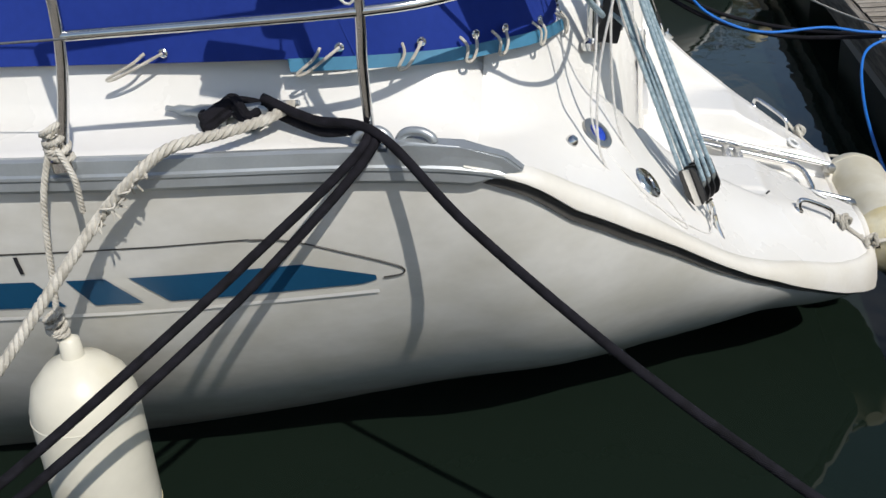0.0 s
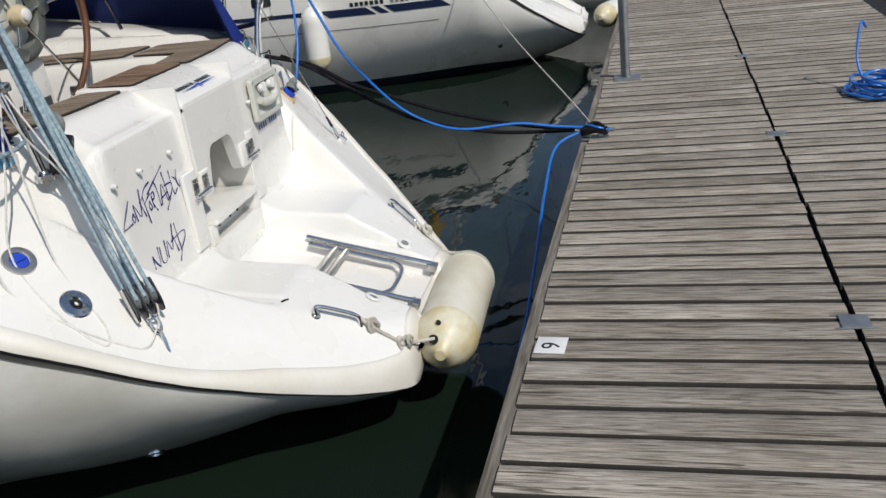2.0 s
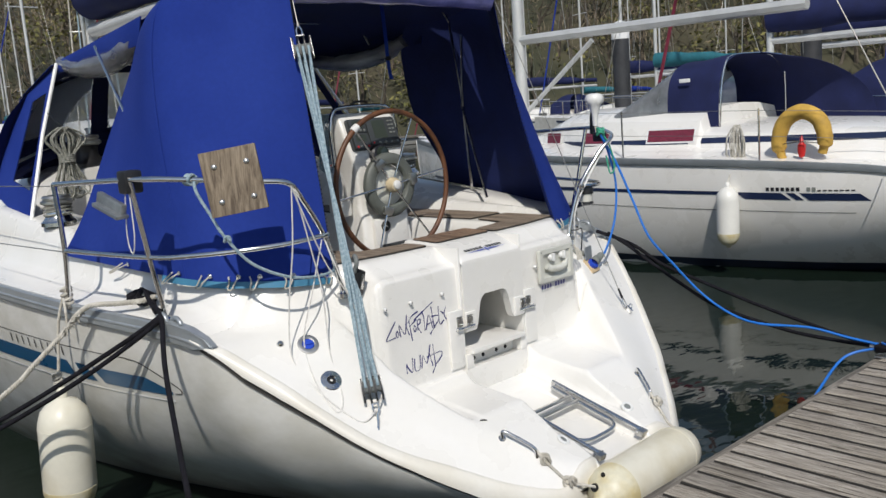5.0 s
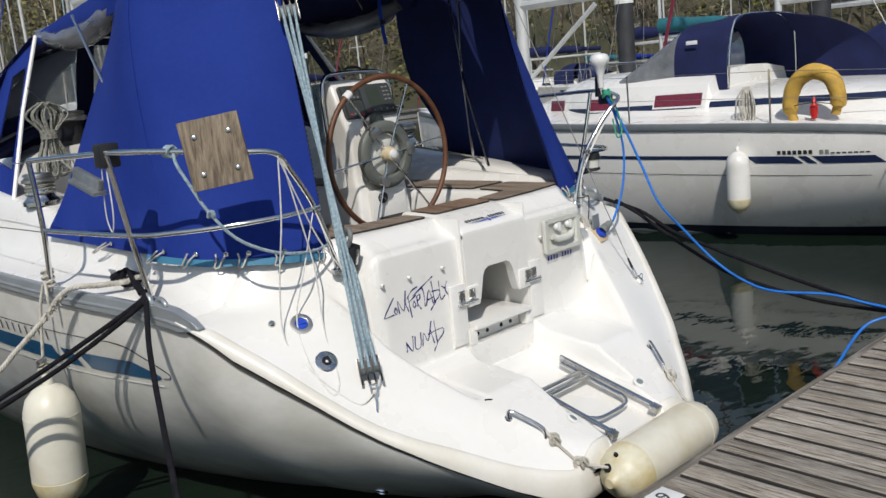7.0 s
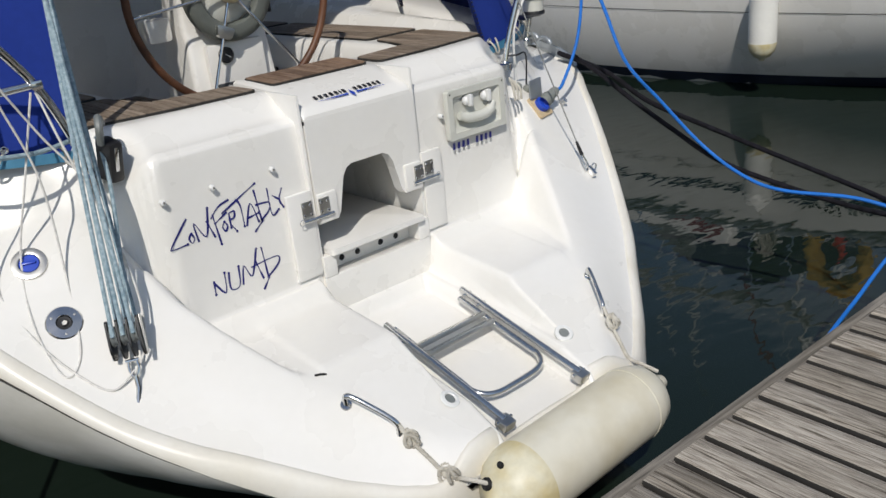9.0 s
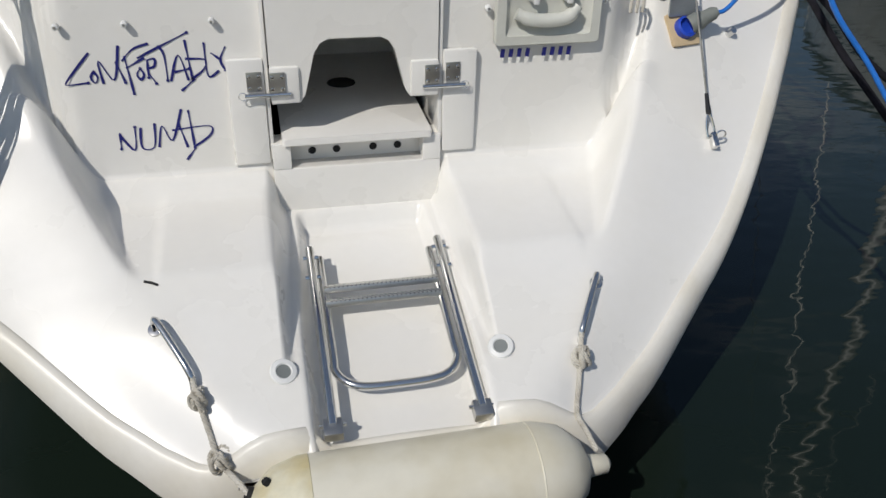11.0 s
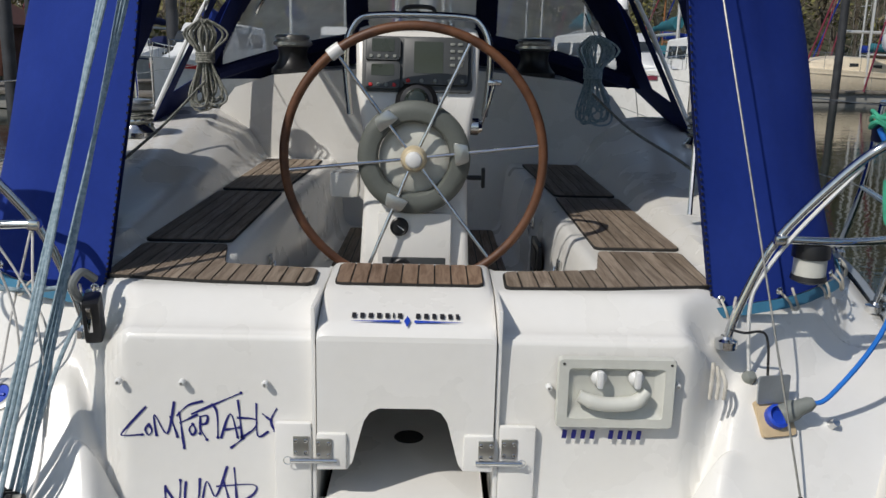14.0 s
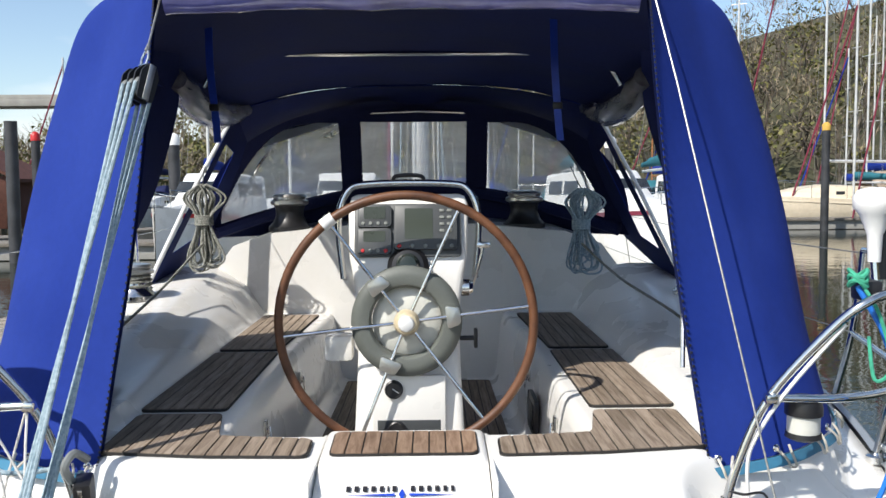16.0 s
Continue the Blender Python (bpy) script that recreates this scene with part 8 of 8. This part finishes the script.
def motor_cruiser(x, y, yaw, length, trim, label):
    """A white cabin cruiser with a flared hull, raised wheelhouse, windows and rail."""
    b = thing("motor_cruiser", label, "motorboat", "cabin cruisers")
    half = length * 0.19
    plan = lambda t: half * (0.86 + 0.14 * math.sin(min(1, t * 1.6) * 1.57)) * (1 - max(0, (t - 0.5) / 0.5) ** 2.4)
    bm = B()
    rows = []
    for k in range(15):
        t = k / 14
        w, zt = max(0.02, plan(t)), 0.75 + 0.5 * t
        prof = [(w, zt), (w * 0.96, zt - 0.25), (w * 0.86, 0.0), (w * 0.7, -0.65)]
        rows.append([Vector((-a, -length / 2 + length * t, c)) for a, c in prof] + [Vector((a, -length / 2 + length * t, c)) for a, c in reversed(prof)])
    vs = sheet(bm, rows)
    bm.faces.new(vs[0])
    part("hull", bm, GEL, b, "white hull")
    bm = B()
    rows = []
    for yy, w, z0, z1 in ((-0.44, 0.8, 0.78, 0.8), (-0.20, 0.78, 0.85, 1.0), (-0.18, 0.74, 0.85, 2.15), (0.08, 0.70, 0.95, 2.25), (0.22, 0.62, 1.0, 1.45), (0.42, 0.25, 1.1, 1.25)):
        a = plan(yy + 0.5)
        rows.append([Vector((-a * 0.98, yy * length, z0)), Vector((-a * w, yy * length, z0 + 0.05)), Vector((-a * w * 0.88, yy * length, z1 - 0.06)), Vector((-a * w * 0.8, yy * length, z1)), Vector((a * w * 0.8, yy * length, z1)), Vector((a * w * 0.88, yy * length, z1 - 0.06)), Vector((a * w, yy * length, z0 + 0.05)), Vector((a * 0.98, yy * length, z0))])
    sheet(bm, rows)
    part("superstructure", bm, WHITEP, b, "white wheelhouse")
    for sgn in (-1, 1):
        for k in range(2):
            bm = B()
            yy = (-0.10 + 0.115 * k) * length
            box(bm, (sgn * plan(0.47) * 0.655, yy, 1.72), (0.05, length * 0.095, 0.42), 0.02, (0, -sgn * 6, 0))
            part("window", bm, GLASSW, b)
        bm = B()
        sheet(bm, [[Vector((sgn * (plan(t) + 0.012), -length / 2 + length * t, 0.62 + 0.5 * t + d)) for d in (-0.12, 0.0)] for t in [0.02 + 0.9 * k / 9 for k in range(10)]])
        part("stripe", bm, trim, b)
        bm = B()
        tube(bm, [(sgn * plan(t) * 0.93, -length / 2 + length * t, 1.25 + 0.5 * t) for t in (0.5, 0.65, 0.8, 0.95)], 0.015, 6)
        for t in (0.5, 0.65, 0.8, 0.95):
            tube(bm, [(sgn * plan(t) * 0.93, -length / 2 + length * t, 0.72 + 0.5 * t), (sgn * plan(t) * 0.93, -length / 2 + length * t, 1.25 + 0.5 * t)], 0.012, 5)
        part("bow_rail", bm, STEEL, b)
    bm = B()
    box(bm, (0, 0.165 * length, 1.78), (plan(0.6) * 1.15, 0.04, 0.55), 0.02, (42, 0, 0))
    part("windscreen", bm, GLASSW, b)
    b.matrix_basis = pose(x, y, 0, 0, 0, yaw)


motor_cruiser(-6.6, 25.2, 165, 7.4, RED, "white cabin cruiser with a red band")
motor_cruiser(-2.6, 26.4, 180, 8.0, BLUE, "white cabin cruiser with a blue band")
motor_cruiser(5.4, 25.0, 200, 8.6, FURL, "white cabin cruiser with a maroon band")
motor_cruiser(9.3, 27.5, 185, 7.8, NSTRIPE, "white cabin cruiser with a navy band")
# bare masts beyond
mrng = random.Random(17)
for k in range(26):
    a = radians(mrng.uniform(-24, 74))
    d = mrng.uniform(48, 70)
    far = thing("far_mast", "pale mast of a yacht far across the marina", "mast", "far masts")
    spar_rig(far, 0, 0, 0.6, mrng.uniform(9, 15), -1, 3.2, mrng.choice([NAVY, BLUE, None, TEALC]), 1.6, None, mrng.choice([None, FURL, None, BLUE]), True, 0.065, 3.5)
    far.matrix_basis = pose(d * math.sin(a), d * math.cos(a), -0.3, 0, 0, mrng.uniform(60, 120))
# far pontoons and piles
for x0, y0, ln, yaw in ((-11.0, 27.5, 30, 0), (32.0, 44.0, 30, 0), (22, 10.5, 26, 0), (-17, 30, 30, 60)):
    p2 = thing("far_pontoon", "grey timber pontoon across the water", "pontoon", "", "structure")
    bm = B()
    box(bm, (0, 0, -0.06), (ln, 2.0, 0.12), 0.01)
    part("deck", bm, EDGEWOOD, p2)
    bm = B()
    box(bm, (0, 0, -0.35), (ln * 0.97, 1.7, 0.45), 0.02)
    part("float", bm, CONC, p2)
    p2.matrix_basis = pose(x0, y0, 0, 0, 0, yaw)
for x, y, h, capm in ((14.2, 8.5, 3.3, WHITEP), (14.4, 4.1, 3.3, WHITEP), (-18.6, 39.0, 4.4, RED), (20.2, 41.5, 4.8, YELLOW), (-9.0, 28.5, 3.6, WHITEP), (6.5, 28.5, 3.4, WHITEP), (31.0, 44.5, 4.4, WHITEP), (-13.5, 26.0, 4.0, None)):
    pile = thing("mooring_pile", "dark steel mooring pile" + (" with a coloured cap" if capm else ""), "pile", "mooring piles")
    bm = B()
    tube(bm, [(x, y, -1.2), (x, y, h)], 0.20, 16)
    part("shaft", bm, PILEWOOD, pile)
    if capm:
        bm = B()
        lathe(bm, [(0.215, -0.28), (0.215, 0), (0.12, 0.12), (0, 0.16)], Matrix.Translation((x, y, h)), 16)
        part("cap", bm, capm, pile)
# hut on the far pontoon
hut = thing("timber_hut", "dark red timber hut with a pitched roof", "hut")
bm = B()
box(bm, (-23.2, 42.5, 1.2), (5.4, 4.0, 2.6), 0.02)
part("wall", bm, HUT, hut)
bm = B()
vsx = []
for yy in (40.1, 44.9):
    vsx.append([bm.verts.new(c) for c in ((-26.4, yy, 2.35), (-23.2, yy, 4.0), (-20.0, yy, 2.35), (-20.0, yy, 2.2), (-23.2, yy, 3.82), (-26.4, yy, 2.2))])
for k in range(6):
    bm.faces.new((vsx[0][k], vsx[0][(k + 1) % 6], vsx[1][(k + 1) % 6], vsx[1][k]))
bm.faces.new(vsx[0])
bm.faces.new(vsx[1][::-1])
part("roof", bm, HUT, hut, "dark timber roof")
bm = B()
box(bm, (-22.0, 40.48, 1.0), (0.9, 0.05, 2.0), 0.01)
part("door", bm, DARK, hut)
fp = thing("fuel_pump", "red and grey fuel pump on the pontoon", "pump")
bm = B()
box(bm, (-21.4, 39.2, 1.4), (0.9, 0.6, 1.0), 0.04)
part("head", bm, RED, fp)
bm = B()
box(bm, (-21.4, 39.2, 0.45), (0.85, 0.55, 0.9), 0.04)
part("body", bm, GREYPL, fp)
# bridge far beyond
br = thing("road_bridge", "long flat concrete road bridge in the distance", "bridge")
bm = B()
box(bm, (-190, 240, 26.0), (330, 9, 2.2), 0.1)
part("deck", bm, CONC, br)
bm = B()
box(bm, (-190, 235.6, 27.5), (330, 0.3, 0.9), 0.0)
part("parapet", bm, CONC, br)
for x in (-330, -60):
    bm = B()
    box(bm, (x, 240, 11), (6, 6, 28), 0.2)
    part("pier", bm, CONC, br)


# ---- wooded hillside round the harbour ----
def ridge(az):
    return table([(-70, 4), (-38, 4), (-27, 5), (-15, 10), (0, 17), (17, 23), (28, 27), (45, 30), (75, 30), (110, 27), (130, 20), (175, 14)], az)


def hill_z(az, r):
    t = min(1.0, max(0.0, (r - 78) / 55))
    n1 = noise.noise(Vector((az * 0.09, r * 0.03, 0)))
    n2 = noise.noise(Vector((az * 0.35, r * 0.09, 3)))
    return -0.7 + ridge(az) * (t ** 0.75) * (1 + 0.10 * n1) + 1.1 * n2 * min(1, t * 6)


bm = B()
rows = []
for i in range(0, 62):
    az = -72 + i * 4
    rows.append([Vector((r * math.sin(radians(az)), r * math.cos(radians(az)), hill_z(az, r))) for r in (75, 78, 80, 83, 87, 92, 98, 105, 113, 122, 133, 150, 190, 260)])
sheet(bm, rows)
solo("ground", bm, HILL, "wooded hillside rising behind the marina", "hillside", "", "structure", 80)
hrng = random.Random(23)
for kind, mat, count, label in (("twigs", TWIG, 1150, "bare and budding tree crowns on the hillside"), ("leaves", LEAF, 850, "young green leaf clumps on the hillside")):
    verts, faces = [], []
    for k in range(count):
        az = hrng.uniform(-55, 112)
        r = 79 + 58 * hrng.random() ** 1.3
        zb = hill_z(az, r)
        cx, cy = r * math.sin(radians(az)), r * math.cos(radians(az))
        hgt, rad = hrng.uniform(3.0, 5.5), hrng.uniform(1.5, 2.9)
        if kind == "leaves" and hrng.random() < 0.5:
            hgt, rad = hrng.uniform(0.8, 2.0), hrng.uniform(1.2, 2.4)
        for q in range(60):
            u = Vector((hrng.gauss(0, 1), hrng.gauss(0, 1), hrng.gauss(0, 1))).normalized() * (0.45 + 0.55 * hrng.random() ** 0.5)
            c = Vector((cx + u.x * rad, cy + u.y * rad, zb + hgt + u.z * rad * 0.9 - (0.3 if u.z < 0 else 0)))
            if kind == "twigs":
                a = (u + Vector((hrng.uniform(-0.6, 0.6), hrng.uniform(-0.6, 0.6), 0.5))).normalized() * hrng.uniform(0.25, 0.7)
                b2 = Vector((-a.y, a.x, hrng.uniform(-0.3, 0.3))).normalized() * hrng.uniform(0.025, 0.06)
            else:
                a = Vector((hrng.uniform(-1, 1), hrng.uniform(-1, 1), hrng.uniform(-1, 1))).normalized() * hrng.uniform(0.13, 0.32)
                b2 = a.cross(Vector((hrng.uniform(-1, 1), hrng.uniform(-1, 1), 1))).normalized() * hrng.uniform(0.10, 0.22)
            n0 = len(verts)
            verts += [c - a - b2 * 0.5, c + a * 0.2 - b2, c + a, c - a * 0.2 + b2]
            faces.append((n0, n0 + 1, n0 + 2, n0 + 3))
    me = bpy.data.meshes.new("tree_" + kind)
    me.from_pydata([tuple(v) for v in verts], [], faces)
    me.materials.append(mat)
    tagged(new("tree_crowns", me), label, "trees", "", "stuff")
# trunks and limbs of the nearest wood
bm = B()
verts, faces = [], []


def limb(a, b, r0, r1):
    d = (b - a).normalized()
    s = d.cross(Vector((0.3, 0.2, 0.9))).normalized()
    t = d.cross(s)
    n0 = len(verts)
    for p, r in ((a, r0), (b, r1)):
        for k in range(4):
            ang = k * math.pi / 2
            verts.append(p + (s * math.cos(ang) + t * math.sin(ang)) * r)
    for k in range(4):
        faces.append((n0 + k, n0 + (k + 1) % 4, n0 + 4 + (k + 1) % 4, n0 + 4 + k))


for k in range(620):
    az = hrng.uniform(-45, 108)
    r = 79 + 45 * hrng.random() ** 1.5
    p = Vector((r * math.sin(radians(az)), r * math.cos(radians(az)), hill_z(az, r) - 0.2))
    tip = p + Vector((hrng.uniform(-0.7, 0.7), hrng.uniform(-0.7, 0.7), hrng.uniform(2.2, 4.2)))
    limb(p, tip, 0.20, 0.11)
    for j in range(5):
        base = p.lerp(tip, hrng.uniform(0.45, 1.0))
        end = base + Vector((hrng.uniform(-2, 2), hrng.uniform(-2, 2), hrng.uniform(0.6, 2.6)))
        limb(base, end, 0.085, 0.035)
        for i in range(2):
            limb(end, end + Vector((hrng.uniform(-1.3, 1.3), hrng.uniform(-1.3, 1.3), hrng.uniform(0.1, 1.3))), 0.035, 0.012)
bm.free()
me = bpy.data.meshes.new("tree_limbs")
me.from_pydata([tuple(v) for v in verts], [], faces)
me.materials.append(BARK)
tagged(new("tree_limbs", me), "grey branching trunks and limbs on the hillside", "trees", "", "stuff")

# ---- water and pontoons ----
bm = B()
S = 400
vs = [bm.verts.new(p) for p in ((-S, -S, WATER_Z), (S, -S, WATER_Z), (S, S * 0.3, WATER_Z), (-S, S * 0.3, WATER_Z))]
bm.faces.new(vs)
solo("water", bm, WATER, "dark green calm harbour water", "water", "", "structure")

DOCK = pose(-0.414, -1.425, 0, 0, 0, -2.3)   # local x along the edge, local y away from the yacht (negative)
plank_rng = random.Random(3)
dock = thing("pontoon", "grey weathered timber pontoon with a drainage gap", "pontoon", "", "structure")
bm = B()
box(bm, (9, 0.02, -0.085), (50, 0.05, 0.15), 0.006)
e1 = part("edge_timber", bm, EDGEWOOD, dock, "split grey timber along the edge")
bm = B()
box(bm, (9, -0.055, -0.20), (50, 0.07, 0.20), 0.006)
part("waler", bm, EDGEWOOD, dock, "dark wet timber under the edge")
# one black sheet under all planks paints the shade seen between them
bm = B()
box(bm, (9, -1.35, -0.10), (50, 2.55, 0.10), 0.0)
part("frame", bm, DARK, dock, "frame below the planks with the gap shade in its black")
bm = B()
for k in range(12):
    box(bm, (-14 + 4.4 * k, -1.3, -0.42), (2.6, 2.2, 0.52), 0.03)
part("float", bm, CONC, dock, "concrete floats")
PITCH = 0.1428
SEAM = -1.075
plank_mesh = []
for v in range(10):
    bm = B()
    w = PITCH - 0.0148 + 0.003 * plank_rng.random()
    nseg = 8
    rows = []
    for i in range(nseg + 1):
        y = -1.0 * i / nseg
        j = [0.0012 * (plank_rng.random() - 0.5) for _ in range(2)]
        rows.append([Vector((x, y, z)) for x, z in ((-w / 2 + j[0], -0.03), (-w / 2 + j[0], -0.007), (-w / 2 + 0.005, -0.001), (-w / 4, 0.001), (0, 0.0005), (w / 4, 0.001), (w / 2 - 0.005, -0.001), (w / 2 + j[1], -0.007), (w / 2 + j[1], -0.03))])
    vs2 = sheet(bm, rows)
    bm.faces.new([vs2[0][k] for k in range(9)])
    bm.faces.new([vs2[-1][k] for k in reversed(range(9))])
    # sides get the dark material that paints the gap shade and grime
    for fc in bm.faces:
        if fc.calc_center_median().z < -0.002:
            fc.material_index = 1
    plank_mesh.append(mesh_of("plank", bm, [PLANK, GAPSHADE], 50))


def lay_planks(owner, x0, x1, y0, length, yaw_jit=0.15, phase=0.0):
    """Planks side by side across the owner, from local x0 to x1, starting at y0 and running to smaller y."""
    k = int(math.floor(x0 / PITCH))
    while k * PITCH < x1:
        x = k * PITCH + phase
        ob = new("plank", plank_mesh[plank_rng.randrange(10)])
        ob.parent = owner
        ob.matrix_basis = pose(x, y0 + plank_rng.uniform(-0.006, 0.004), plank_rng.uniform(-0.002, 0.002), 0, plank_rng.uniform(-0.4, 0.4), plank_rng.uniform(-yaw_jit, yaw_jit)) @ Matrix.Diagonal((1, length, 1, 1))
        k += 1


lay_planks(dock, -4.2, 15.5, -0.004, abs(SEAM) - 0.012, 0.15, 0.0840)
lay_planks(dock, -4.2, 15.5, SEAM - 0.012, 1.30, 0.15, 0.0840)
dock.matrix_basis = DOCK
# joining plates over the gap
for x in (-0.15, 2.14, 4.4):
    bm = B()
    box(bm, (0, 0, 0.0035), (0.088, 0.095, 0.005), 0.0015)
    for sx in (-1, 1):
        box(bm, (sx * 0.046, 0, 0.002), (0.007, 0.14, 0.004), 0.001)
    ob = solo("joining_plate", bm, GALV, "grey galvanised plate bridging the plank gap", "plate", "pontoon joining plates")
    ob.matrix_basis = DOCK @ pose(x, SEAM - 0.004, 0)
# small berth plate
berth = thing("berth_plate", "small white plate with a black number nailed to planks", "sign")
bm = B()
box(bm, (0, 0, 0.005), (0.112, 0.108, 0.003), 0.001)
part("plate", bm, WHITEP, berth)
writing("numeral", "9", 0.095, pose(-0.030, -0.032, 0.0068, 0, 0, 0), BLACKINK, berth)
berth.matrix_basis = pose(-0.742, -1.482, 0, 0, 0, -5)
# mooring cleat at the edge with wound rope and cable
dcleat = thing("dock_cleat", "galvanised horn cleat with wound black rope and blue cable", "cleat")
bm = B()
box(bm, (0, 0, 0.006), (0.16, 0.07, 0.012), 0.003)
for sx in (-1, 1):
    tube(bm, [(sx * 0.03, 0, 0.01), (sx * 0.03, 0, 0.05)], 0.012, 8)
tube(bm, [(-0.12, 0, 0.058), (-0.06, 0, 0.052), (0.06, 0, 0.052), (0.12, 0, 0.058)], 0.014, 8, 4)
part("horn", bm, GALV, dcleat)
bm = B()
for k in range(4):
    s = 1 if k % 2 else -1
    tube(bm, [(-0.07, 0.03 * s, 0.03 + 0.012 * k), (0, -0.035 * s, 0.06 + 0.01 * k), (0.07, 0.03 * s, 0.03 + 0.012 * k), (0.0, 0.04 * s, 0.07), (-0.07, 0.03 * s, 0.03 + 0.012 * k)], 0.015, 8, 6)
part("wound_rope", bm, BROPE, dcleat)
bm = B()
tube(bm, [(-0.10, 0.0, 0.05), (-0.03, 0.05, 0.085), (0.05, 0.0, 0.09), (0.04, -0.05, 0.06), (-0.05, -0.05, 0.05), (-0.09, 0.02, 0.07)], 0.007, 8, 6)
part("wound_cable", bm, BLUEROPE, dcleat)
dcleat.matrix_basis = pose(1.83, -1.56, 0.0, 0, 0, 85)
# galvanised post with foot plate
post = thing("pontoon_post", "galvanised steel post on a square foot plate", "post")
bm = B()
box(bm, (0, 0, 0.006), (0.20, 0.20, 0.012), 0.002)
part("foot_plate", bm, GALV, post)
bm = B()
tube(bm, [(0, 0, 0.01), (0, 0, 1.0)], 0.024, 14)
part("pole", bm, GALV, post)
bm = B()
tube(bm, [(0.055, 0.03, 0.01), (0.055, 0.03, 1.3)], 0.017, 12)
part("pole", bm, GALV, post)
post.matrix_basis = pose(3.46, -1.76, 0.002)
# coil of blue shore cable lying on the planks
coil = thing("shore_cable_coil", "loose coil of blue shore power cable", "cable")
crng = random.Random(5)
for k in range(9):
    bm = B()
    r = 0.13 + 0.05 * crng.random()
    ox, oy = crng.uniform(-0.05, 0.05), crng.uniform(-0.05, 0.05)
    tube(bm, [(ox + r * math.cos(a) * 1.2, oy + r * math.sin(a) * 0.8, 0.012 + 0.012 * k + 0.006 * math.sin(3 * a + k)) for a in np.linspace(0, 6.2, 28)], 0.0085, 6)
    part("turn", bm, BLUEROPE, coil)
bm = B()
tube(bm, [(0.1, 0.05, 0.05), (0.2, 0.08, 0.2), (0.28, 0.05, 0.4), (0.35, 0.0, 0.36)], 0.0085, 6, 6)
part("tail", bm, BLUEROPE, coil)
coil.matrix_basis = pose(2.42, -3.3, 0.002)
# finger pontoon alongside the yacht
finger = thing("finger_pontoon", "grey timber finger pontoon beside the yacht", "pontoon", "", "structure")
# black sheet again, standing for the shade below the finger's planks
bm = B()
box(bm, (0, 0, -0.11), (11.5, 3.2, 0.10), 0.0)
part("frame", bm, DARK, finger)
bm = B()
for s in (-1, 1):
    box(bm, (0, s * 1.62, -0.09), (11.5, 0.05, 0.16), 0.006)
part("edge_timber", bm, EDGEWOOD, finger)
bm = B()
for k in range(3):
    box(bm, (-4 + 4 * k, 0, -0.42), (2.6, 2.6, 0.52), 0.03)
part("float", bm, CONC, finger)
lay_planks(finger, -5.7, 5.72, 1.59, 3.18)
finger.matrix_basis = pose(-4.20, 4.45, 0, 0, 0, 90)
for x, y, a in ((-2.68, 1.75, 90), (-2.68, -1.05, 90)):
    bm = B()
    box(bm, (0, 0, 0.006), (0.16, 0.07, 0.012), 0.003)
    for sx in (-1, 1):
        tube(bm, [(sx * 0.03, 0, 0.01), (sx * 0.03, 0, 0.05)], 0.012, 8)
    tube(bm, [(-0.12, 0, 0.058), (-0.06, 0, 0.052), (0.06, 0, 0.052), (0.12, 0, 0.058)], 0.014, 8, 4)
    ob = solo("dock_cleat", bm, GALV, "bare galvanised horn cleat on the finger pontoon", "cleat")
    ob.matrix_basis = pose(x, y, 0.002, 0, 0, a)
